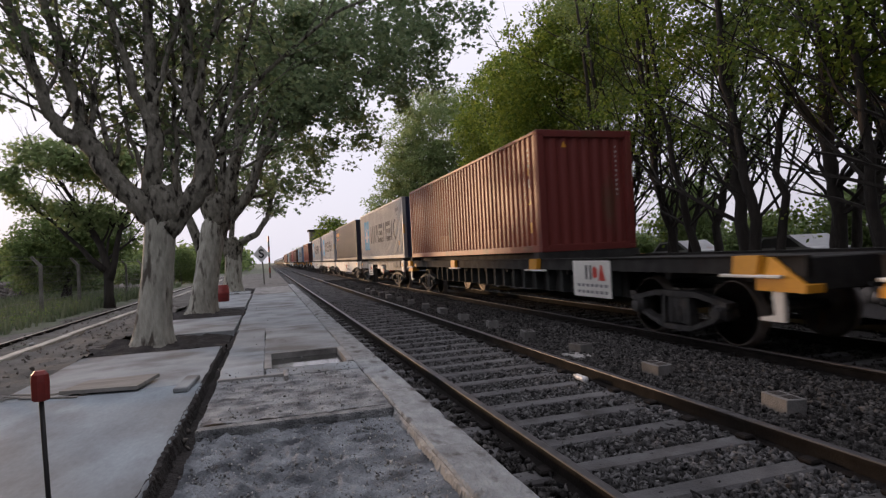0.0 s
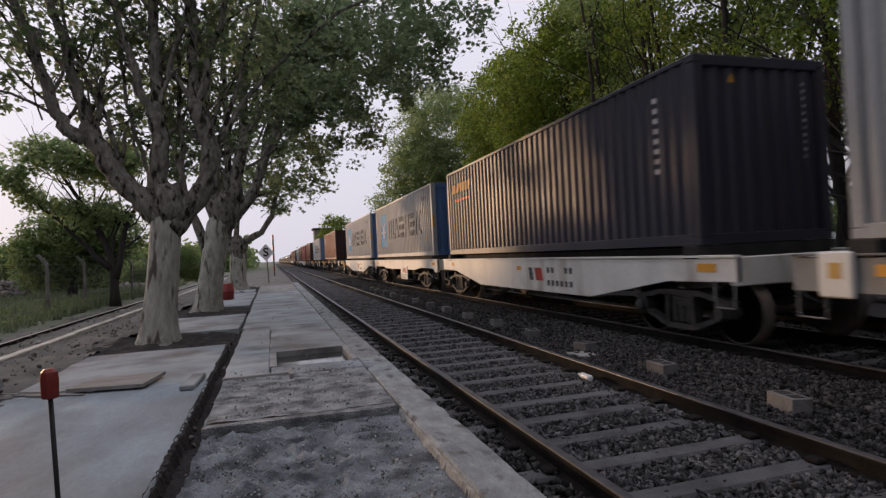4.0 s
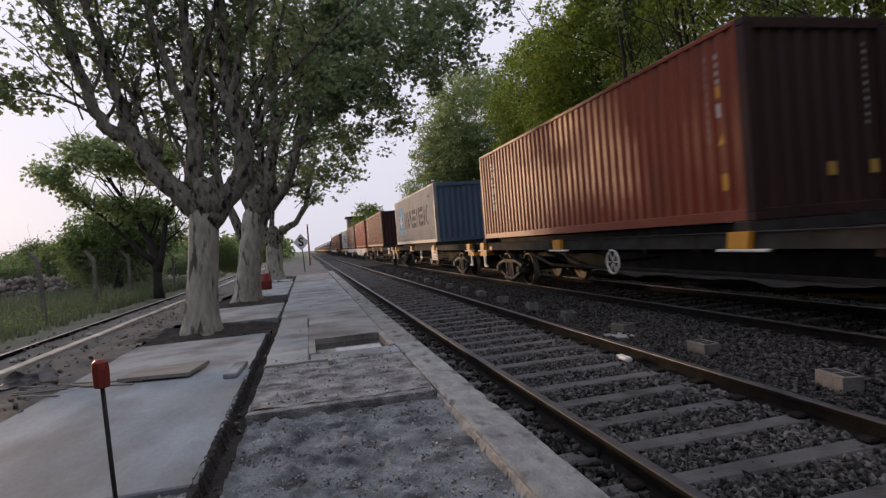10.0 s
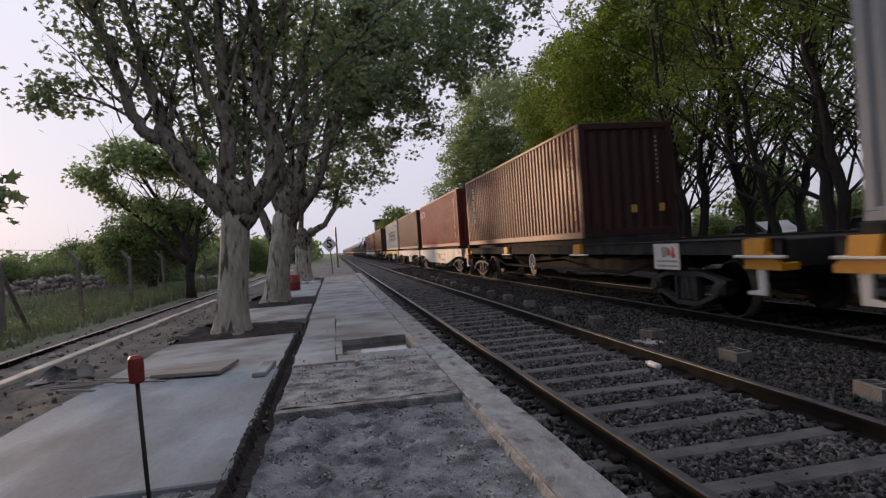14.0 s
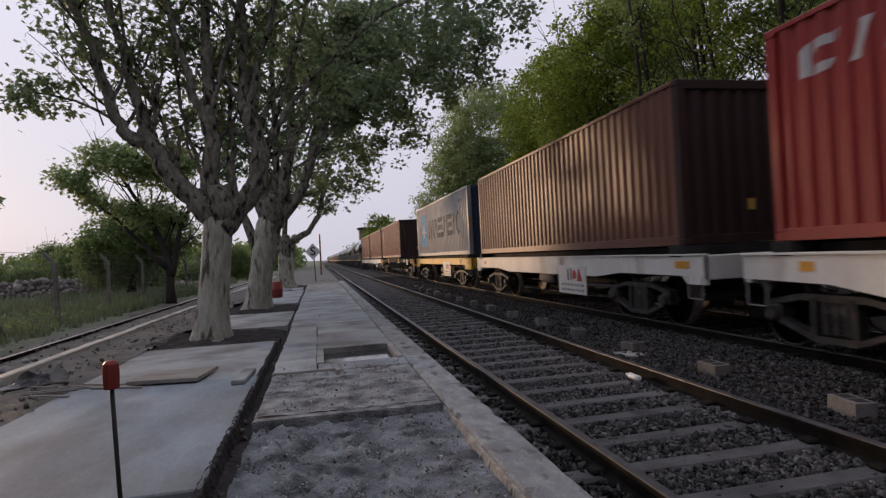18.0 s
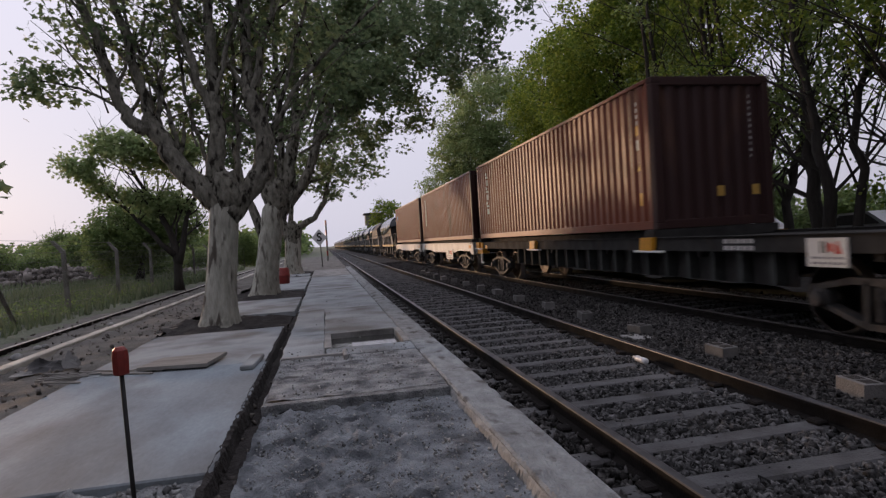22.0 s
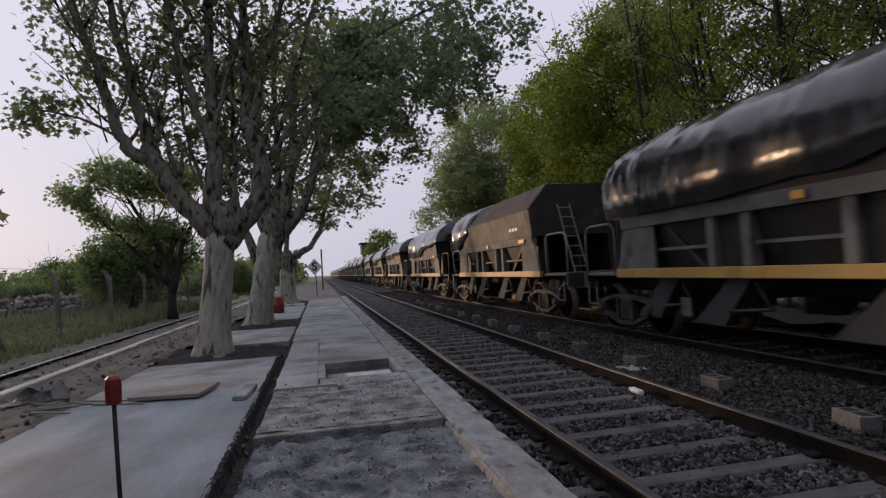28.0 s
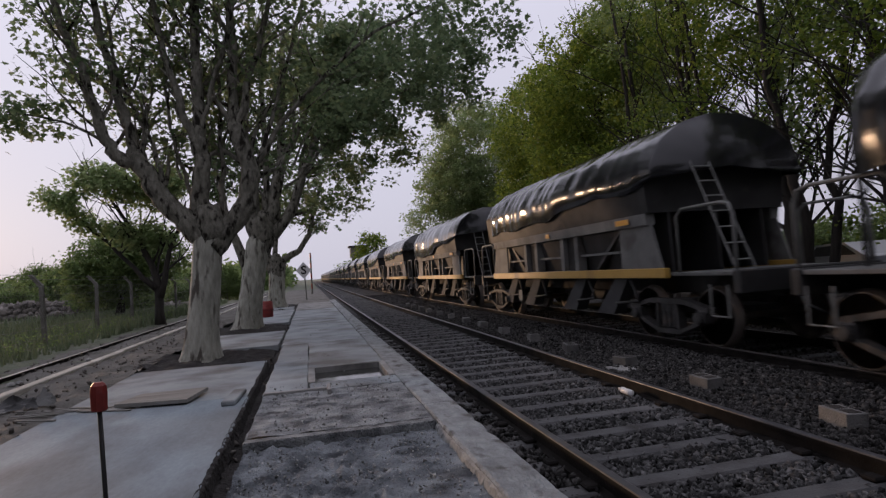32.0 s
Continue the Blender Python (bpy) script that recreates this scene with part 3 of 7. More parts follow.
def slab(x0, x1, y0, y1, mat, top=0.0, thick=0.15, seed=0, name="slab", label=""):
    """A concrete slab with slightly uneven edges."""
    rng = random.Random(seed)
    pts = []
    nx, ny = max(2, int((x1 - x0) / 0.35)), max(2, int((y1 - y0) / 0.35))
    for k in range(nx):
        pts.append((x0 + (x1 - x0) * k / nx, y0 + rng.uniform(-0.015, 0.015)))
    for k in range(ny):
        pts.append((x1 + rng.uniform(-0.012, 0.012), y0 + (y1 - y0) * k / ny))
    for k in range(nx):
        pts.append((x1 - (x1 - x0) * k / nx, y1 + rng.uniform(-0.015, 0.015)))
    for k in range(ny):
        pts.append((x0 + rng.uniform(-0.02, 0.02), y1 - (y1 - y0) * k / ny))
    cx, cy = (x0 + x1) / 2, (y0 + y1) / 2
    n, s = len(pts), Shape()
    ring = [(cx + (px - cx) * (1 - 0.012 / max(0.2, abs(x1 - x0) / 2)), cy + (py - cy) * (1 - 0.012 / max(0.2, abs(y1 - y0) / 2))) for px, py in pts]
    v = [(px, py, top) for px, py in ring] + [(px, py, top - 0.012) for px, py in pts] + [(px, py, top - thick) for px, py in pts]
    f = [tuple(range(n))]
    for k in range(n):
        m = (k + 1) % n
        f += [(k, n + k, n + m, m), (n + k, 2 * n + k, 2 * n + m, n + m)]
    s.add(v, f)
    return part(name, s, mat, platform, label)


slab(-3.02, -0.82, 3.98, 7.72, M["wet_concrete"], 0.0, seed=1, label="smooth fresh grey concrete slab")
bumpy_strip("rubble_bed", -3.05, -0.82, -2.5, 3.99, -0.055, 0.014, M["screed"], "broken grey rubble before the fresh slab", 0.05, 17)
slab(-3.02, -0.83, 7.735, 11.05, M["concrete"], -0.004, seed=2)
slab(-2.55, -0.76, 13.55, 17.3, M["concrete"], 0.0, seed=3)
slab(-2.25, -0.80, 20.7, 29.6, M["concrete"], 0.0, seed=4)
slab(-2.6, -0.90, 30.3, 32.6, M["concrete"], 0.0, seed=12)
# right-hand row beside the edge kerb
slab(-0.64, 1.08, -2.5, 5.45, M["screed"], -0.14, seed=5, label="rough gravelly screed not yet finished")
bumpy_strip("screed_bed", -0.63, 1.10, -2.4, 1.7, -0.085, 0.012, M["screed"], "rough lumpy grey screed bed", 0.035, 15)


def lumpy_bed(name, x0, x1, y0, y1, z, step, mat, label):
    """Freshly dug lumps on one side, fine raked grit on the other."""
    nx, ny = int((x1 - x0) / step), int((y1 - y0) / step)
    v = []
    for j in range(ny + 1):
        y = y0 + (y1 - y0) * j / ny
        for i in range(nx + 1):
            x = x0 + (x1 - x0) * i / nx
            e = 0.10 * noise.noise((x * 1.5, y * 1.1, 4))
            w = min(1, max(0, (0.72 + e * 2.5 - x) / 0.4))
            big = 0.5 - abs(noise.noise((x * 5.5, y * 4.2, 1.3))) * 1.6
            mid = noise.noise((x * 15, y * 12, 7.7))
            fine = noise.noise((x * 46, y * 46, 2.2))
            h = w * (0.050 * big + 0.040 * mid + 0.018 * fine) + (1 - w) * (0.014 * noise.noise((x * 4, y * 3, 9)) + 0.006 * mid + 0.014 * fine)
            v.append((x, y, z + h))
    k = nx + 1
    q = (np.arange(ny)[:, None] * k + np.arange(nx)[None]).ravel()
    loops = np.stack([q, q + 1, q + k + 1, q + k], 1).ravel()
    ob = new(name, quick_mesh(name, v, np.full(len(q), 4), loops, mat, True))
    return tagged(ob, label, "ground", kind="structure")


lumpy_bed("lumpy_screed", -0.65, 1.10, 1.69, 5.46, -0.080, 0.021, M["lumps"], "dug lumpy grey screed with raked grit beside it")
slab(-0.66, 1.09, 5.46, 5.575, M["screed"], 0.0, 0.18, seed=6, label="raised rough lip of the screed")
slab(-0.66, 1.10, 5.58, 7.70, M["screed"], -0.030, seed=7, label="rough gravelly screed")
bumpy_strip("screed_top", -0.64, 1.10, 5.65, 7.68, -0.012, 0.004, M["screed"], "rough grey screed bed", 0.04, 16)
slab(-0.66, -0.10, 7.71, 9.62, M["concrete"], 0.0, seed=8)
slab(-0.10, 1.11, 9.63, 13.4, M["concrete"], 0.0, seed=9)
slab(-0.66, -0.105, 9.63, 13.4, M["concrete"], -0.003, seed=10)
slab(-0.70, 1.12, 13.415, 20.5, M["concrete"], -0.002, seed=11)
slab(-0.72, 1.12, 20.515, 28.2, M["concrete"], 0.0, seed=13)
slab(-0.74, 1.12, 28.6, 36.4, M["old_concrete"], -0.004, seed=14)
def trench_wall():
    """Dark clods and soil clinging to the slab's edge along the open trench."""
    rng = random.Random(33)
    s, v, f, n = Shape(), [], [], 230
    for k in range(n + 1):
        y = -2.4 + 13.4 * k / n
        a = -0.825 + rng.uniform(-0.012, 0.006) + 0.02 * noise.noise((y * 1.7, 0, 0))
        v += [(a - 0.012, y, 0.003 + rng.uniform(-0.003, 0.004)), (a + 0.022 + rng.uniform(-0.008, 0.010), y, -0.014 + rng.uniform(-0.010, 0.006)), (a + 0.045 + rng.uniform(-0.01, 0.015), y, -0.14)]
    for k in range(n):
        for j in range(2):
            f.append((3 * k + j, 3 * k + j + 1, 3 * k + j + 4, 3 * k + j + 3))
    part("trench_wall", s.add(v, f), M["soil"], platform, "ragged dark soil edge of the trench")


trench_wall()
for _n, (_y0, _y1) in enumerate(((11.08, 13.52), (17.33, 20.66), (29.62, 36.3))):
    bumpy_strip("tree_bed_%d" % (_n + 1), -3.45, -0.80, _y0, _y1, -0.030, 0.024, M["soil"], "dark loose soil heaped round a tree", 0.10, 40 + _n, edge=0.05)
# open pit with a low rim
slab(-0.095, 1.11, 7.71, 8.25, M["concrete"], -0.010, seed=15)
slab(0.0, 1.02, 8.26, 9.55, M["puddle"], -0.085, 0.05, seed=16, name="pit_floor", label="still water standing in the open pit")
for _b in ((-0.10, 8.25, 0.0, 9.62), (1.02, 8.25, 1.11, 9.62), (-0.0, 9.54, 1.02, 9.62)):
    part("pit_rim", Shape().box(_b[0], _b[1], -0.17, _b[2], _b[3], 0.006, 0.006), M["old_concrete"], platform)
part("pit_rim", Shape().box(0.14, 7.35, -0.05, 0.19, 7.75, 0.05, 0.008), M["old_concrete"], platform)
part("pit_rim", Shape().box(-0.64, 7.66, -0.05, 0.16, 7.72, 0.02, 0.008), M["old_concrete"], platform)


# edge kerb in cast lengths
def build_edge_kerb():
    rng = random.Random(5)
    kerb = empty("platform_edge_kerb")
    tagged(kerb, "pale worn concrete kerb along the platform edge", "kerb", kind="structure")
    y = -2.0
    while y < 37:
        n = rng.uniform(1.7, 2.3)
        s, k = Shape(), 14
        v, f = [], []
        for i in range(k + 1):
            yy = y + (n - 0.008) * i / k
            w0, w1 = rng.uniform(-0.005, 0.005), rng.uniform(-0.006, 0.004) - (0.03 if rng.random() < 0.07 else 0)
            a, b, z = 1.10 + w0 + 0.002 * y, 1.455 + w1 + 0.0015 * y, 0.012 + rng.uniform(-0.004, 0.004)
            v += [(a, yy, -0.20), (a, yy, z - 0.015), (a + 0.018, yy, z), (b - 0.02, yy, z - 0.003), (b, yy, z - 0.02), (b, yy, -0.30)]
        for i in range(k):
            for j in range(5):
                f.append((i * 6 + j, (i + 1) * 6 + j, (i + 1) * 6 + j + 1, i * 6 + j + 1))
        f += [(0, 1, 2, 3, 4, 5), tuple(k * 6 + j for j in (5, 4, 3, 2, 1, 0))]
        part("kerb_stone", s.add(v, f), M["kerb"], kerb)
        y += n
    v, f, n = [], [], 150
    for i in range(n + 1):
        yy = 0.8 + 4.62 * i / n
        t = noise.noise((yy * 2.1, 3.3, 0))
        v += [(1.112, yy, -0.012 + 0.010 * t), (1.094 + 0.012 * t + rng.uniform(-0.008, 0.006), yy, -0.032 + 0.03 * t + rng.uniform(-0.012, 0.010)), (1.075 + 0.03 * t + rng.uniform(-0.014, 0.012), yy, -0.10)]
    for i in range(n):
        f += [(3 * i + j, 3 * i + j + 1, 3 * i + j + 4, 3 * i + j + 3) for j in (0, 1)]
    part("mortar", Shape().add(v, f), M["crumb"], kerb, "ragged pale mortar along the inner face")
    white = empty("white_kerb")
    tagged(white, "narrow whitewashed kerb beyond the platform's earth strip", "kerb", kind="structure")
    y = -3.0
    while y < 60:
        part("kerb_stone", Shape().box(-4.47 + rng.uniform(-0.01, 0.01), y, -0.25, -4.30 + rng.uniform(-0.01, 0.01), y + 2.0 - 0.01, 0.045 + rng.uniform(-0.006, 0.006), 0.015),
             M["white_paint"], white)
        y += 2.0


build_edge_kerb()


scatter_stones("bed_rubble", "broken concrete crumbs before the fresh slab", [(-2.9, -0.85, 2.6, 3.95, -0.05, 900)], 0.02, M["crumb"], 29)
scatter_stones("screed_crumbs", "loose gravel crumbs on the rough screed", [(-0.6, 1.05, 2.2, 5.4, -0.082, 3000), (-0.6, 1.05, 5.7, 8.2, -0.010, 700), (-0.6, 1.4, 8, 20, 0.0, 90)], 0.009, M["crumb"], 23)

# ---- trees ----
LEAF = np.array([(0, 0.05, 0), (0.40, 0.0, 0.04), (0.27, 0.26, 0.0), (0.62, 0.50, -0.05), (0.24, 0.60, 0.0), (0.0, 1.05, 0.05), (-0.24, 0.58, 0.0), (-0.60, 0.52, -0.05), (-0.27, 0.26, 0.0), (-0.42, 0.02, 0.04)])
BLADE = np.array([(0, 0, 0), (0.32, 0.5, 0.04), (0, 1, 0), (-0.32, 0.5, 0.04)])


def leaf_mesh(name, centres, size, mat, seed, shape=LEAF, droop=0.35):
    """Many small leaves, each its own face, at the given places."""
    rng = np.random.default_rng(seed)
    n, k = len(centres), len(shape)
    az = rng.uniform(0, 2 * np.pi, n)
    tilt = rng.normal(-droop, 0.55, n)
    roll = rng.normal(0, 0.6, n)
    s = size * rng.uniform(0.6, 1.15, n)
    d = np.stack([np.cos(az) * np.cos(tilt), np.sin(az) * np.cos(tilt), np.sin(tilt)], 1)
    side = np.stack([-np.sin(az), np.cos(az), 0 * az], 1)
    up = np.cross(side, d)
    side, up = side * np.cos(roll)[:, None] + up * np.sin(roll)[:, None], up * np.cos(roll)[:, None] - side * np.sin(roll)[:, None]
    p = shape[None] * s[:, None, None]
    v = centres[:, None] + p[:, :, :1] * side[:, None] + p[:, :, 1:2] * d[:, None] + p[:, :, 2:] * up[:, None]
    return quick_mesh(name, v.reshape(-1, 3), np.full(n, k), np.arange(n * k), mat)


def clumps(centres, radius, per, rng, flat=0.7):
    """Leaf places in loose clumps round the given centres."""
    c = np.repeat(np.asarray(centres), per, 0)
    r = np.repeat(np.broadcast_to(radius, (len(centres),)), per)
    p = rng.normal(0, 1, c.shape)
    p /= np.linalg.norm(p, axis=1, keepdims=True)
    return c + p * (r * rng.uniform(0, 1, len(r)) ** 0.6)[:, None] * np.array([1, 1, flat])


def grow(start, way, length, radius, depth, rng, out, tips, bend=0.25, split=(2, 3), shrink=0.72, lift=0.1, wide=0.55):
    """Branches that part again and again: collects tubes in out and the ends of the last ones in tips."""
    pts, p, d = [Vector(start)], Vector(start), Vector(way).normalized()
    k = 5
    for i in range(k):
        d = (d + Vector((rng.uniform(-bend, bend), rng.uniform(-bend, bend), rng.uniform(-bend, bend) * 0.6 + lift * 0.3))).normalized()
        p = p + d * length / k
        pts.append(p.copy())
        if depth <= 2 and i >= 1:
            tips.append(p.copy())
    rad = [radius * (1 - 0.45 * i / k) for i in range(k + 1)]
    out.append((pts, rad, depth))
    if depth > 0:
        for _ in range(rng.randint(*split)):
            q = (d + Vector((rng.uniform(-1, 1), rng.uniform(-1, 1), rng.uniform(-0.6, 0.8))) * wide).normalized()
            grow(pts[rng.randint(3, k)], q, length * shrink * rng.uniform(0.8, 1.2), rad[-1] * 0.72, depth - 1, rng, out, tips, bend, split, shrink, lift, wide)


def trunk_mesh(name, base, top, r0, r1, mat, seed, flare=1.5):
    """A trunk with root flare and an uneven skin."""
    rng = random.Random(seed)
    s, n, rings = Shape(), 18, 14
    v = []
    ph = [rng.uniform(0, 6.28) for _ in range(4)]
    for i in range(rings + 1):
        t = i / rings
        z = base[2] - 0.12 + (top[2] - base[2] + 0.12) * t
        r = (r0 + (r1 - r0) * t) * (1 + (flare - 1) * math.exp(-t * 9)) * (1 - 0.55 * max(0, t - 0.86) / 0.14)
        cx, cy = base[0] + (top[0] - base[0]) * t, base[1] + (top[1] - base[1]) * t
        for k in range(n):
            a = 2 * math.pi * k / n
            w = 1 + (0.10 * math.exp(-t * 6)) * math.sin(5 * a + ph[0]) + 0.05 * math.sin(3 * a + ph[1] + 4 * t) + 0.03 * math.sin(7 * a + ph[2] - 6 * t)
            v.append((cx + r * w * math.cos(a), cy + r * w * math.sin(a), z))
    f = [(i * n + k, i * n + (k + 1) % n, (i + 1) * n + (k + 1) % n, (i + 1) * n + k) for i in range(rings) for k in range(n)]
    f.append(tuple(rings * n + k for k in range(n)))
    return s.add(v, f).mesh(name, mat, True)


def plane_tree(base, top, r0, r1, limbs, blobs, leaves, seed, size=0.17, label=""):
    """A plane tree: trunk, main limbs each a part, twigs, and a crown of single leaves round the twigs inside the blobs."""
    rng, nr = random.Random(seed), np.random.default_rng(seed)
    tree = empty("plane_tree", (base[0], base[1], 0))
    tagged(tree, label or "plane tree with pale flaking bark in a soil bed", "tree", group="platform trees")
    o = Vector((base[0], base[1], 0))
    rel = [tuple(Vector(q) - o) for q in (base, top)]
    part("trunk", trunk_mesh("trunk", rel[0], rel[1], r0, r1, M["bark"], seed), None, tree)
    knot, nu, nv = Shape(), 26, 18
    v = []
    for a in range(nv + 1):
        th = math.pi * a / nv
        for c in range(nu):
            ph = 2 * math.pi * c / nu
            d = Vector((math.sin(th) * math.cos(ph), math.sin(th) * math.sin(ph), math.cos(th)))
            w = 1 + 0.30 * noise.noise(d * 1.9 + Vector((seed, 0, 0))) + 0.10 * noise.noise(d * 5 + Vector((0, seed, 0)))
            g = 1 + (0.9 * max(0, noise.noise(Vector((math.cos(ph) * 1.7, math.sin(ph) * 1.7, seed + 2))) + 0.25) + 0.25 * noise.noise(Vector((math.cos(ph) * 4, math.sin(ph) * 4, seed))) if d.z < 0 else 0)
            v.append((rel[1][0] + d.x * w * r1 * 1.2, rel[1][1] + d.y * w * r1 * 1.15, rel[1][2] - 0.10 + d.z * w * g * r1 * 1.7))
    knot.add(v, [(a * nu + c, a * nu + (c + 1) % nu, (a + 1) * nu + (c + 1) % nu, (a + 1) * nu + c) for a in range(nv) for c in range(nu)])
    part("crotch", knot, M["limb_bark"], tree, "swollen pollarded fork", smooth=True)
    twigs, tips = [], []
    for pts, ra, rb in limbs:
        pts = [Vector(q) - o for q in pts]
        fine = []
        for a, b in zip(pts[:-1], pts[1:]):
            for k in range(4):
                w = Vector((rng.uniform(-1, 1), rng.uniform(-1, 1), rng.uniform(-0.5, 0.5))) * 0.035
                fine.append(a.lerp(b, k / 4) + (w if fine else w * 0))
        fine.append(pts[-1])
        rad = [(ra + (rb - ra) * (i / (len(fine) - 1)) ** 0.8) * (1 + 0.16 * noise.noise(q * 2.3)) for i, q in enumerate(fine)]
        part("limb", Shape().tube(fine, rad, 12), M["limb_bark"], tree, smooth=True)
        for i in range(3, len(fine), 2):
            d = (fine[i] - fine[i - 1]).normalized()
            for _ in range(2):
                q = (d * 0.7 + Vector((rng.uniform(-1, 1), rng.uniform(-1, 1), rng.uniform(-0.3, 0.7)))).normalized()
                grow(fine[i], q, rng.uniform(0.8, 1.6), rad[i] * 0.38, 2, rng, twigs, tips, 0.3, (2, 2), 0.75)
        tips.append(fine[-1])
    s = Shape()

    def held(p):
        return any(((p.x + o.x - b[0]) / b[3]) ** 2 + ((p.y + o.y - b[1]) / b[4]) ** 2 + ((p.z - b[2]) / b[5]) ** 2 < 1.1 for b in blobs)
    for pts, rad, depth in twigs:
        if held(pts[-1]):
            s.tube(pts[::2] + [pts[-1]], (rad[::2] + [rad[-1]]), 5, False)
    tw = part("twig_growth", s, M["limb_bark"], tree, smooth=True)
    tw["kind"] = "stuff"
    # clump centres: twig ends and places inside the blobs
    cs = [tuple(t) for t in tips]
    inside = []
    blobs = [(*b, 1)[:7] for b in blobs]
    vol = sum(b[3] * b[4] * b[5] * b[6] for b in blobs)
    for cx, cy, cz, ax, ay, az, wt in blobs:
        n = int(1300 * ax * ay * az * wt / vol)
        p = nr.normal(0, 1, (n, 3))
        p /= np.linalg.norm(p, axis=1, keepdims=True)
        p *= nr.uniform(0.25, 1, (n, 1)) ** 0.55
        inside.append(p * (ax, ay, az) + (cx - o.x, cy - o.y, cz))
    inside = np.concatenate(inside)
    full = np.concatenate([np.full(int(1300 * b[3] * b[4] * b[5] * b[6] / vol), b[6] > 5) for b in blobs])
    keep = np.array([f or noise.noise(Vector(q) * 0.95 + Vector((seed * 3.1, 0, 0))) > 0.05 for q, f in zip(inside, full)])
    inside = inside[keep]
    if cs:
        tp = np.array(cs)
        ok = np.zeros(len(tp), bool)
        for cx, cy, cz, ax, ay, az, wt in blobs:
            ok |= (((tp - (cx - o.x, cy - o.y, cz)) / (ax * 1.05, ay * 1.05, az * 1.05)) ** 2).sum(1) < 1
        inside = np.concatenate([inside, tp[ok][::3]])
    per = max(4, int(leaves / len(inside)))
    places = clumps(inside, nr.uniform(0.25, 0.5, len(inside)), per, nr)
    crown = part("crown", leaf_mesh("crown", places, size, M["leaf_plane"], seed), None, tree)
    crown["kind"] = "stuff"
    return tree


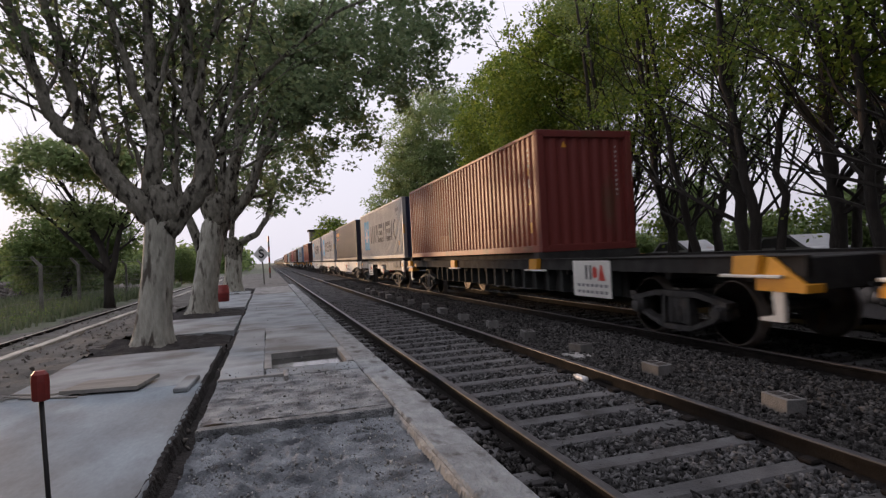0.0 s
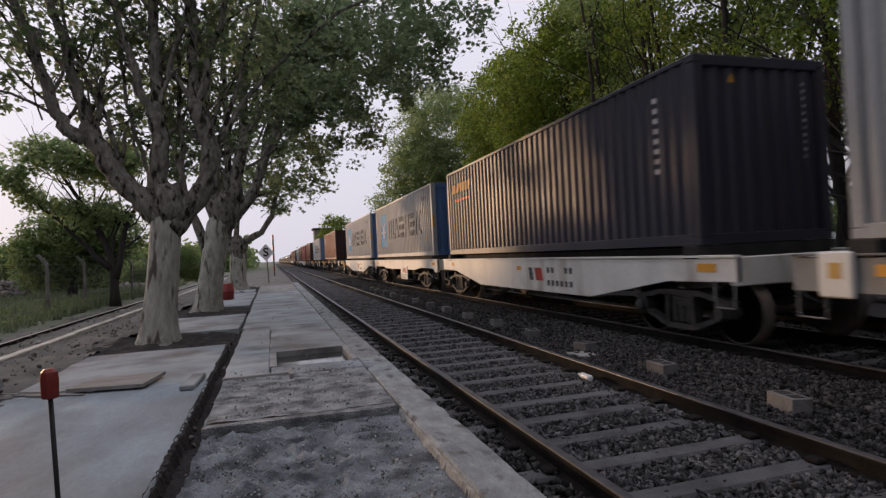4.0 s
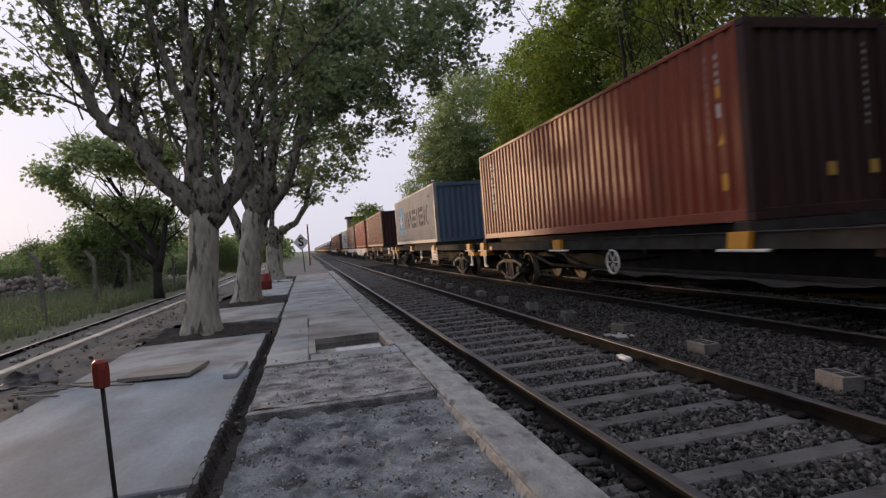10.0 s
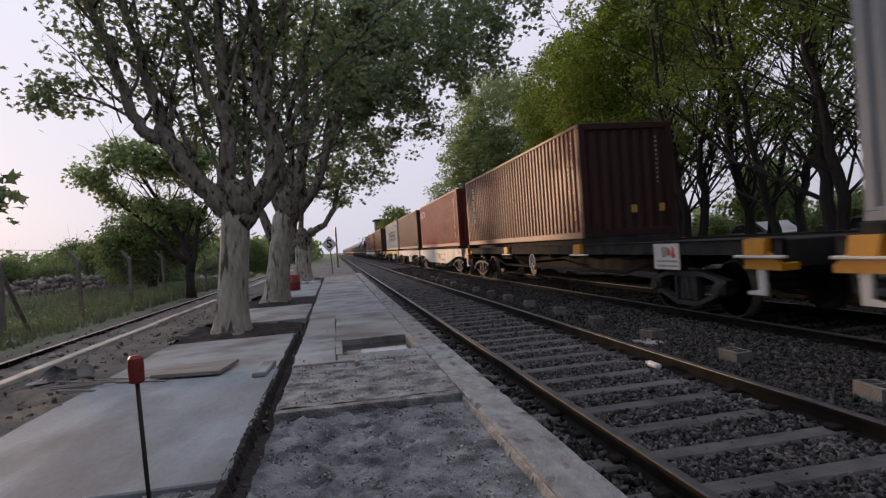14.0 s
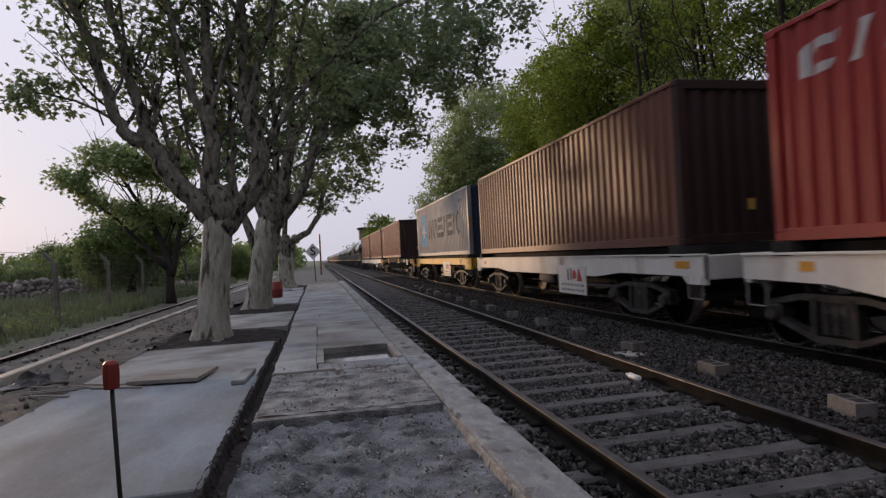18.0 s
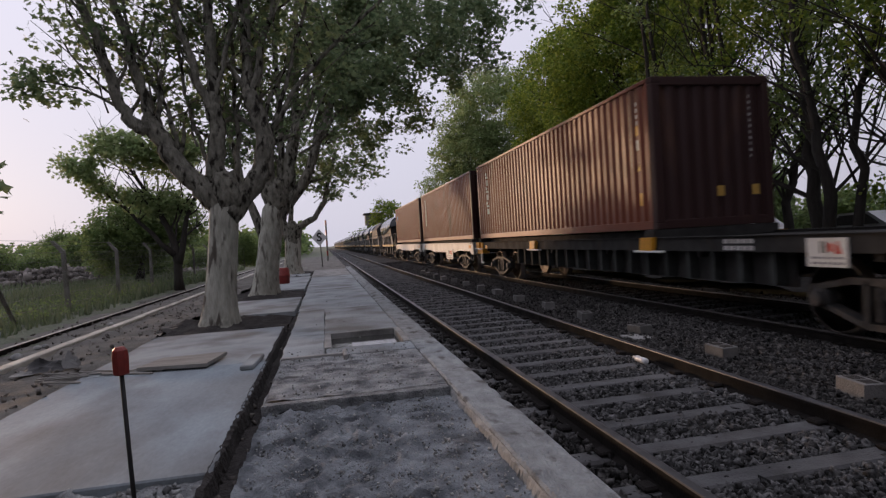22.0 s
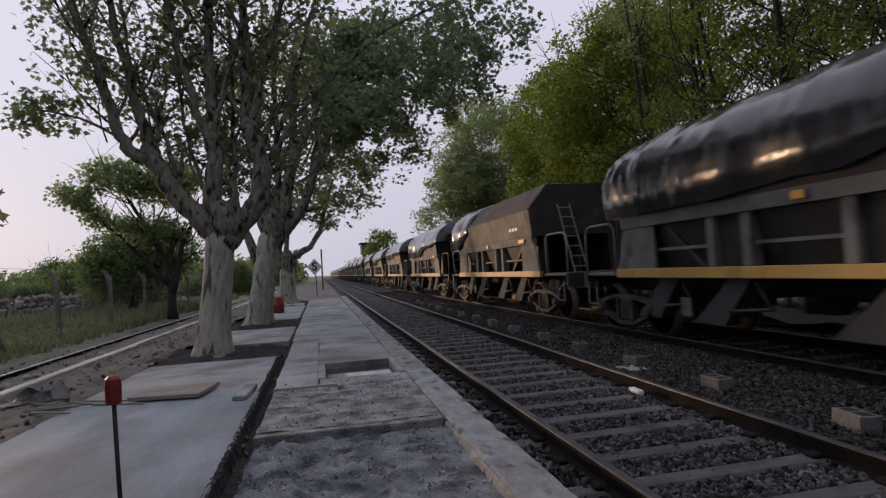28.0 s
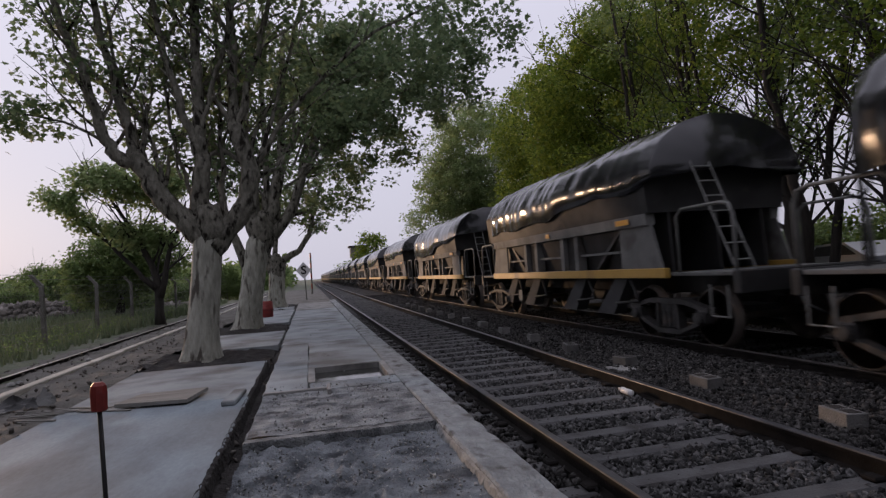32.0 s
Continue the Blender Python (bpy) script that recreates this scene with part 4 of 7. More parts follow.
T1, T2, T3 = (-2.25, 12.75), (-2.05, 19.4), (-1.9, 33.4)
plane_tree((*T1, 0), (-1.98, 12.75, 2.75), 0.31, 0.285, [
    # thick lower arms up to the old pollard heads
    ([(-1.98, 12.75, 2.2), (-2.30, 12.72, 2.66), (-2.66, 12.7, 3.02), (-2.96, 12.7, 3.46), (-3.18, 12.7, 3.90), (-3.38, 12.68, 4.18)], 0.25, 0.18),
    ([(-2.02, 12.78, 2.2), (-2.11, 12.8, 2.96), (-2.12, 12.8, 3.38), (-2.06, 12.8, 3.95), (-2.08, 12.8, 4.5)], 0.24, 0.16),
    ([(-1.92, 12.75, 2.2), (-1.56, 12.8, 2.62), (-1.20, 12.8, 3.07), (-1.06, 12.8, 3.72), (-1.22, 12.8, 4.25), (-1.38, 12.8, 4.75)], 0.25, 0.16),
    # long shoots above them
    ([(-3.37, 12.65, 3.95), (-3.64, 12.6, 4.12), (-3.83, 12.6, 4.54), (-4.03, 12.6, 5.28), (-4.23, 12.6, 6.02), (-4.49, 12.6, 6.7), (-4.8, 12.6, 8.2)], 0.145, 0.06),
    ([(-3.40, 12.75, 4.0), (-3.36, 12.75, 4.44), (-3.47, 12.75, 4.99), (-3.67, 12.75, 5.88), (-3.88, 12.75, 6.7), (-4.1, 12.8, 8.2)], 0.135, 0.06),
    ([(-2.08, 12.8, 4.4), (-2.08, 12.8, 4.9), (-2.09, 12.8, 5.71), (-2.09, 12.8, 6.77), (-2.05, 12.8, 8.6)], 0.16, 0.08),
    ([(-2.08, 12.75, 4.3), (-2.37, 12.7, 4.98), (-2.58, 12.7, 5.88), (-2.76, 12.7, 6.71), (-2.95, 12.6, 8.3)], 0.10, 0.05),
    ([(-2.0, 12.75, 4.7), (-1.91, 12.7, 5.05), (-1.66, 12.7, 5.9), (-1.41, 12.7, 6.75), (-1.1, 12.7, 8.3)], 0.06, 0.035),
    ([(-1.36, 12.8, 4.6), (-1.40, 12.8, 4.95), (-1.38, 12.8, 5.72), (-1.35, 12.8, 6.79), (-1.3, 12.8, 8.5)], 0.145, 0.075),
    ([(-1.33, 12.78, 4.6), (-1.08, 12.75, 5.57), (-0.73, 12.75, 6.72), (-0.4, 12.7, 8.2)], 0.085, 0.045),
    ([(-2.7, 12.8, 3.0), (-2.92, 12.9, 4.12), (-3.15, 12.95, 4.7), (-3.37, 12.95, 5.24), (-3.64, 12.9, 6.07), (-3.8, 12.9, 7.4)], 0.055, 0.03),
    ([(-2.25, 12.9, 2.9), (-2.45, 13.0, 3.8), (-2.7, 13.1, 4.8), (-2.85, 13.2, 6.6)], 0.05, 0.03),
    ([(-1.75, 12.9, 2.9), (-1.68, 13.1, 3.9), (-1.72, 13.2, 5.2), (-1.7, 13.3, 7.4)], 0.055, 0.03),
    ([(-1.1, 12.85, 3.6), (-0.8, 13.0, 4.4), (-0.5, 13.1, 5.4), (-0.1, 13.2, 6.8), (0.3, 13.2, 8.2)], 0.06, 0.03),
    ([(-0.95, 12.9, 4.0), (-0.2, 13.1, 5.2), (0.7, 13.1, 6.1), (1.7, 12.9, 6.9), (3.0, 12.7, 7.5)], 0.06, 0.025),
    ([(-3.75, 12.6, 4.4), (-4.4, 12.6, 4.75), (-5.0, 12.6, 4.95), (-5.5, 12.6, 5.0)], 0.035, 0.015),
], [(-1.7, 13.9, 6.6, 2.6, 1.3, 2.0, 0.22), (-3.4, 13.7, 6.1, 1.4, 1.1, 1.5, 0.3), (-1.2, 13.9, 4.6, 1.6, 0.8, 0.9, 1.0), (-2.7, 13.5, 4.1, 0.7, 0.7, 0.6, 0.8), (1.2, 14.2, 6.6, 2.0, 2.0, 1.8, 2.2), (-4.9, 13.2, 7.3, 1.1, 1.3, 0.9, 0.4), (3.4, 13.2, 7.1, 1.9, 2.0, 1.3, 4.2), (0.6, 14.0, 4.9, 1.1, 0.9, 0.9, 2.0),
    (-5.15, 12.6, 4.9, 0.75, 0.6, 0.42, 12), (-4.6, 12.5, 5.9, 0.7, 0.6, 0.6, 3), (2.4, 13.2, 5.7, 1.1, 1.6, 0.9, 3.4), (-2.0, 13.5, 3.5, 1.0, 0.5, 0.5, 1.3), (-1.2, 12.2, 7.9, 3.4, 1.0, 0.7, 0.2)], 13500, 21, 0.135)
plane_tree((*T2, 0), (-1.45, 19.4, 3.2), 0.36, 0.36, [
    ([(-1.5, 19.4, 2.4), (-1.10, 19.4, 3.45), (-0.95, 19.4, 4.33), (-0.65, 19.4, 5.43), (-0.61, 19.4, 7.41), (-0.42, 19.4, 9.62)], 0.30, 0.08),
    ([(-1.6, 19.4, 2.6), (-1.62, 19.3, 4.0), (-1.68, 19.3, 4.8), (-2.04, 19.2, 6.03), (-2.18, 19.2, 7.6), (-2.06, 19.2, 9.6)], 0.22, 0.07),
    ([(-1.85, 19.25, 5.5), (-1.72, 19.1, 6.4), (-1.62, 19.0, 7.24), (-1.24, 18.9, 9.5)], 0.09, 0.05),
    ([(-1.3, 19.4, 3.4), (-1.21, 19.4, 4.34), (-1.2, 19.4, 6.31), (-1.21, 19.4, 7.95), (-1.01, 19.4, 9.6)], 0.14, 0.06),
    ([(-0.63, 19.35, 5.3), (0.11, 19.3, 6.83), (0.74, 19.3, 8.17), (1.25, 19.3, 9.41)], 0.10, 0.05),
    ([(-1.1, 19.4, 2.9), (-0.52, 19.4, 3.6), (0.13, 19.4, 5.19), (0.65, 19.4, 6.64), (1.17, 19.4, 7.99), (1.59, 19.4, 9.46)], 0.20, 0.06),
    ([(-0.3, 19.35, 4.1), (-0.06, 19.6, 5.38), (0.24, 19.7, 6.37), (0.95, 19.9, 7.9), (1.8, 20.0, 9.2)], 0.08, 0.04),
    ([(-1.9, 19.4, 1.8), (-2.25, 19.5, 2.8), (-2.5, 19.6, 3.8), (-2.8, 19.8, 5.4), (-3.1, 20, 7.4)], 0.18, 0.05),
    ([(0.0, 19.2, 5.0), (1.2, 19.3, 6.3), (2.6, 19.4, 7.2), (4.2, 19.4, 8.0)], 0.07, 0.03),
    ([(-0.9, 19.3, 4.6), (-0.3, 19.2, 6.0), (-0.1, 19.2, 7.6), (0.3, 19.2, 9.4)], 0.07, 0.04),
], [(-0.6, 20.8, 7.6, 3.2, 1.8, 2.6, 0.28), (2.6, 19.8, 8.0, 2.8, 2.6, 2.2, 2.8), (4.7, 19.4, 8.4, 2.2, 2.2, 2.0, 3.2), (2.2, 19.6, 5.9, 1.8, 1.8, 1.4, 3.2), (0.8, 20.2, 4.6, 1.3, 1.0, 1.0, 2.4), (1.6, 20.0, 4.1, 0.8, 0.8, 0.6, 1.6), (-2.8, 20.6, 5.8, 1.6, 1.3, 1.4, 0.35), (-1.0, 20.4, 4.6, 1.2, 0.8, 0.8, 0.9)], 29000, 22, 0.15)
plane_tree((*T3, 0), (-1.75, 33.4, 2.3), 0.46, 0.40, [
    ([(-1.9, 33.4, 1.9), (-1.5, 33.4, 2.5), (-1.08, 33.3, 2.75), (-0.5, 33.2, 3.05), (0.1, 33.2, 3.9), (0.3, 33.1, 4.8), (0.9, 33, 6.8)], 0.26, 0.09),
    ([(-2.0, 33.4, 1.9), (-2.3, 33.6, 3.4), (-2.6, 33.8, 6.5)], 0.26, 0.07),
    ([(-1.9, 33.4, 1.9), (-1.7, 33.8, 4.0), (-1.2, 34, 7.5)], 0.20, 0.06),
], [(-1.4, 33.4, 7.8, 4.4, 4.2, 3.0, 0.5), (1.6, 33.2, 6.6, 2.4, 3.0, 1.8), (1.0, 33.2, 4.6, 1.2, 1.6, 0.7), (0.6, 27.0, 9.2, 3.4, 3.0, 2.2, 0.6)], 6500, 23, 0.19)

# only bough tips come into view; the unseen crown is dense to block sky
plane_tree((-3.6, -2.2, 0), (-3.5, -2.2, 2.9), 0.34, 0.30, [
    ([(-3.5, -2.2, 2.4), (-3.0, -1.6, 3.6), (-2.2, -0.8, 5.2), (-1.6, -0.4, 7.2)], 0.22, 0.07),
    ([(-3.5, -2.2, 2.4), (-3.9, -2.8, 4.0), (-4.3, -3.2, 7.0)], 0.22, 0.07),
    ([(-3.4, -2.3, 2.6), (-2.4, -2.8, 4.2), (-0.8, -3.0, 6.0), (0.8, -3.0, 7.2)], 0.18, 0.06),
    ([(-3.6, -2.1, 2.6), (-4.2, -0.4, 3.9), (-4.7, 2.0, 4.2), (-5.0, 4.4, 3.6), (-5.05, 6.2, 2.7)], 0.14, 0.025),
], [(-2.6, -1.0, 7.0, 3.2, 2.8, 1.9, 1.0), (0.6, -2.2, 7.2, 2.6, 2.6, 1.7, 1.0), (-4.6, -2.6, 6.6, 2.2, 2.4, 1.8, 0.8), (-5.0, 2.6, 4.4, 0.9, 1.6, 0.8, 1.0), (-4.36, 8.0, 2.35, 0.22, 0.4, 0.28, 12), (-5.2, 6.0, 2.9, 0.4, 0.8, 0.4, 4)], 24000, 24, 0.17,
    label="plane tree by the platform with a long drooping bough")


def crown_tree(name, stems, blobs, count, leaf, size, seed, label, group="", bark="dark_bark", at=(0, 0, 0), shape=BLADE, cut=-0.1, per=26, freq=0.5):
    """A tree of one or more leaning stems with branches and a crown of small leaves in loose clumps."""
    rng, nr = random.Random(seed), np.random.default_rng(seed)
    tree = empty(name, at)
    tagged(tree, label, "tree", group=group)
    twigs, tips = [], []
    for pts, r in stems:
        pts = [Vector(p) for p in pts]
        fine = [a.lerp(b, k / 3) + Vector((rng.uniform(-1, 1), rng.uniform(-1, 1), 0)) * (0.08 if i + k else 0) for i, (a, b) in enumerate(zip(pts[:-1], pts[1:])) for k in range(3)] + [pts[-1]]
        rad = [r * (1.25 if i == 0 else 1) * (1 - 0.75 * i / (len(fine) - 1)) for i in range(len(fine))]
        part("trunk", Shape().tube(fine, rad, 9), M[bark], tree, smooth=True)
        for i in range(3, len(fine)):
            d = (fine[i] - fine[i - 1]).normalized()
            for _ in range(2):
                q = (d * 0.6 + Vector((rng.uniform(-1, 1), rng.uniform(-1, 1), rng.uniform(-0.1, 0.8)))).normalized()
                grow(fine[i], q, rng.uniform(1.3, 2.6), rad[i] * 0.42, 1, rng, twigs, tips, 0.25, (2, 3), 0.7)
    s = Shape()
    for pts, rad, depth in twigs:
        s.tube(pts[::2] + [pts[-1]], rad[::2] + [rad[-1]], 4, False)
    if s.v:
        part("branchwork", s, M[bark], tree)["kind"] = "stuff"
    vol = sum(b[3] * b[4] * b[5] for b in blobs)
    cs = []
    for cx, cy, cz, ax, ay, az in blobs:
        n = int(count / per * ax * ay * az / vol * 1.5)
        p = nr.normal(0, 1, (n, 3))
        p /= np.linalg.norm(p, axis=1, keepdims=True)
        p *= nr.uniform(0.2, 1, (n, 1)) ** 0.5
        cs.append(p * (ax, ay, az) + (cx, cy, cz))
    cs = np.concatenate(cs)
    cs = cs[np.array([noise.noise(Vector(q) * freq + Vector((seed * 2.7, 0, 0))) > cut for q in cs])]
    places = clumps(cs, nr.uniform(0.3, 0.75, len(cs)) * (size / 0.16) ** 0.5, per, nr, 0.8)
    part("crown", leaf_mesh("crown", places, size, M[leaf], seed, shape), None, tree)["kind"] = "stuff"
    return tree


def build_right_trees():
    lab = "tall many-stemmed tree with dark trunks behind the railway"
    # dense row of dark trunks, low branches bare, crowns closing high above
    variants = []
    for k in range(3):
        rng = random.Random(60 + k)
        stems = []
        for j in range(2 + (k > 0)):
            a = rng.uniform(0, 6.28)
            lean = rng.uniform(0.3, 1.6)
            x0, y0 = 0.25 * math.cos(a), 0.3 * math.sin(a)
            stems.append(([(x0, y0, -0.3), (x0 + 0.2 * lean * math.cos(a) + rng.uniform(-0.25, 0.25), y0 + 0.2 * lean * math.sin(a) + rng.uniform(-0.25, 0.25), 1.8), (x0 + 0.7 * lean * math.cos(a) + rng.uniform(-0.35, 0.35), y0 + 0.7 * lean * math.sin(a), 3.6), (x0 + lean * math.cos(a), y0 + lean * math.sin(a), 5.5),
                           (x0 + 1.6 * lean * math.cos(a), y0 + 1.6 * lean * math.sin(a), 11)], rng.uniform(0.12, 0.22)))
        t = crown_tree("roadside_tree", stems, [(0, 0, 9.5, 2.7, 2.5, 3.4), (-0.9, 0.4, 6.0, 2.0, 2.0, 1.6), (0.6, -0.5, 4.2, 1.5, 1.5, 1.3), (0.2, 0.6, 2.4, 0.9, 0.9, 0.9)], 13000, "leaf_dark" if k == 2 else "leaf_right", 0.16, 60 + k, lab, "trees behind the train", cut=0.0)
        variants.append(t)
    # the last four stay out of view, added to block sky behind the camera
    spots = [(13.2, 9.4), (13.6, 11.0), (13.0, 12.6), (13.4, 15.0), (13.8, 17.2), (13.0, 19.2), (14.0, 21.2), (12.8, 7.4), (12.6, 4.4), (13.0, 1.0), (13.4, -1.8), (12.8, -4.6), (13.6, -7.6), (13.0, -11)]
    rng = random.Random(4)
    for i, (x, y) in enumerate(spots):
        m = pose(x, y, 0.1, 0, 0, rng.uniform(0, 360))
        if i < 3:
            variants[i].matrix_basis = m
        else:
            copy_thing(variants[i % 3], m)
    # fuller yellow-green trees farther along
    crown_tree("leafy_tree", [([(0, 0, 0), (0.2, 0.1, 3), (0.4, 0, 8), (0.2, 0, 12)], 0.3), ([(0.3, 0.4, 0), (0.9, 0.6, 4), (1.6, 0.8, 9)], 0.2)],
               [(0, 0, 8.8, 3.6, 4.0, 4.2), (-1.2, -0.6, 6.0, 2.5, 3.0, 2.2), (0.8, -1.5, 11.0, 2.6, 3, 2.6), (-0.4, -2, 4.4, 2.2, 2.6, 1.6)], 42000, "leaf_right", 0.19, 71,
               "full yellow-green leafy tree behind the railway", "trees behind the train", at=(13.6, 25.0, 0), cut=-0.22)
    crown_tree("leafy_tree", [([(0, 0, 0), (-0.2, 0.1, 3), (0.1, 0, 8), (0.2, 0, 12)], 0.3)],
               [(0, 0, 8.6, 3.4, 4.0, 4.0), (-1.0, 0.6, 5.2, 2.5, 3.0, 2.4), (0.8, 0.5, 11.0, 2.4, 3, 2.4)], 34000, "leaf_right", 0.2, 72,
               "full yellow-green leafy tree behind the railway", "trees behind the train", at=(14.0, 31.0, 0), cut=-0.22)
    crown_tree("leafy_tree", [([(0, 0, 0), (0.2, 0.1, 3), (0.4, 0, 7), (0.2, 0, 10)], 0.3)],
               [(0.6, 0, 10.4, 5.2, 4.4, 5.2), (-2.2, -1, 8.0, 3.2, 3.0, 3.4), (-3.8, 0, 5.6, 2.6, 2.4, 2.2), (2.5, 0.5, 5.6, 4, 3, 2.8)], 46000, "leaf_pale", 0.24, 73,
               "rounded grey-green tree beyond the railway", "trees behind the train", at=(14.0, 46.0, 0), cut=-0.4)
    crown_tree("distant_tree", [([(0, 0, 0), (0.2, 0.1, 3), (0.4, 0, 9)], 0.3)],
               [(0, 0, 8.5, 3.2, 3, 2.2), (-1.4, 0, 6.5, 2, 2, 1.4), (1.8, 0, 6.8, 1.8, 2, 1.3)], 2600, "leaf_right", 0.6, 74,
               "small yellow-green distant tree beside the line", at=(12.4, 118.0, -0.6), per=9, cut=0.02)


build_right_trees()


def build_left_trees():
    crown_tree("field_tree", [([(0.9, 0, -0.5), (0.8, 0.1, 1.6), (0.2, 0.2, 3.4), (-0.9, 0, 5.2)], 0.2), ([(0.9, 0, 0.8), (1.4, 0.2, 2.8), (2.1, 0, 4.8)], 0.15), ([(0.8, 0, 1.2), (-0.6, 0.2, 2.7), (-1.9, 0, 4.2)], 0.12)],
               [(-0.4, 0, 5.5, 2.5, 1.8, 0.9), (-2.1, 0, 5.0, 1.2, 1.5, 0.6), (1.2, 0, 5.4, 1.1, 1.6, 1.0), (0.4, 0.5, 3.6, 1.3, 1.2, 0.7), (-0.9, 0.2, 4.3, 1.6, 1.3, 0.8)], 18000, "leaf_pale", 0.17, 81,
               "spreading grey-green tree in the field behind the fence", at=(-7.1, 26.5, 0.25), cut=0.0, shape=LEAF)
    crown_tree("field_tree", [([(0, 0, 0), (0.2, 0, 1.5), (0.4, 0, 3.6)], 0.2)],
               [(0, 0, 2.6, 2.4, 1.8, 1.9), (-0.9, 0, 1.8, 1.6, 1.4, 1.3), (1.6, 0, 3.0, 1.9, 1.4, 1.5)], 14000, "leaf_dark", 0.2, 82,
               "dark leafy thicket in the field behind the fence", at=(-9.5, 32.5, 0.2), cut=-0.5)
    rng = random.Random(9)
    base = []
    for k in range(2):
        base.append(crown_tree("field_bush", [([(0, 0, -0.2), (0.1, 0, 1.2), (0.3, 0, 2.4)], 0.14)],
                    [(0, 0, 2.0, 3.1, 2.2, 1.9), (-1.7, 0, 1.2, 1.8, 1.6, 1.2), (1.8, 0.2, 1.5, 1.7, 1.6, 1.4)], 8000, "leaf_dark", 0.30, 90 + k,
                    "dark rounded bush along the far edge of the field", "bushes along the field", cut=-0.5, per=18))
    spots = [(-12.2, 41, 0.8), (-16.5, 46, 0.7), (-20, 46, 0.6), (-19.8, 50, 1.0), (-26, 52, 0.8), (-31, 54, 0.85), (-37, 56, 0.9), (-43, 58, 1.0), (-10, 50, 0.72), (-7.5, 56, 0.7), (-50, 58, 1.1), (-9, 66, 0.75), (-8.5, 75, 0.8), (-24, 60, 1.0), (-12, 56, 0.8), (-15.5, 53, 0.85), (-19, 56, 0.9), (23.4, -3, 1.1), (23.2, 2.5, 1.0), (23.6, 7.5, 1.1), (23.3, 12.5, 1.05), (23.5, 17.5, 1.1), (23.2, 22.5, 1.0), (23.5, 28, 1.1), (24, 34, 0.9), (24, 44, 1), (19, 38, 1)]
    for i, (x, y, s) in enumerate(spots):
        m = pose(x, y, 0, 0, 0, rng.uniform(0, 360)) @ Matrix.Diagonal((s, s, s * rng.uniform(0.8, 1.35), 1))
        if i < 2:
            base[i].matrix_basis = m
        else:
            copy_thing(base[i % 2], m)
    # low woods on the horizon
    nr = np.random.default_rng(12)
    for side, x0, x1, y0, y1, n, hi in ((-1, -26, -5.5, 105, 190, 700, 4.6), (-1, -150, -8, 130, 230, 1300, 6.5), (1, 13, 140, 120, 300, 700, 8.0)):
        c = np.stack([nr.uniform(x0, x1, n), nr.uniform(y0, y1, n), nr.uniform(0.2, 1, n) ** 1.3 * hi], 1)
        places = clumps(c, 2.2, 14, nr, 0.8)
        ob = new("far_woods", leaf_mesh("far_woods", places, 1.4, M["leaf_dark"], 13, BLADE))
        tagged(ob, "low woods far along the line", "woods", kind="stuff")


build_left_trees()


# ---- fence, field and loose things ----
def build_fence():
    fence = empty("field_fence")
    tagged(fence, "wire fence on grey concrete posts with bent tops", "fence", kind="structure")
    s = Shape()
    prof = [(-0.055, 0.0), (0.055, 0.0), (0.05, 1.75), (0.30, 2.08), (0.24, 2.12), (-0.045, 1.80)]
    s.prism([(-a, z) for a, z in prof], "y", -0.05, 0.05)
    post = s.mesh("post", M["post"])
    rng = random.Random(2)
    y = 14.4
    k = 0
    while y < 84:
        part("post", post, None, fence, at=pose(-7.35, y, -0.06, 0, rng.uniform(-1.5, 1.5), rng.uniform(-6, 6)))
        y += 4.12
        k += 1
    part("brace", Shape().tube([(-7.35, 15.6, -0.05), (-7.35, 14.5, 1.5)], 0.05, 6), M["post"], fence)
    for z in (0.25, 0.55, 0.85, 1.15, 1.45, 1.70):
        part("wire", Shape().tube([(-7.31, 2, z), (-7.31, 50, z), (-7.31, 84, z)], 0.006, 4), M["wire"], fence)
    for a, z in ((0.12, 1.90), (0.22, 2.02)):
        part("wire", Shape().tube([(-7.31 - a, 2, z), (-7.31 - a, 84, z)], 0.006, 4), M["wire"], fence)
    mesh = Shape()
    y = 10.0
    while y < 40:
        for d in (-1, 1):
            mesh.add([(-7.31, y, 0.02), (-7.31, y + 0.008, 0.02), (-7.31, y + d * 1.6 + 0.008, 1.7), (-7.31, y + d * 1.6, 1.7)], [(0, 1, 2, 3)])
        y += 0.16
    part("netting", mesh, M["wire"], fence)["kind"] = "stuff"


build_fence()


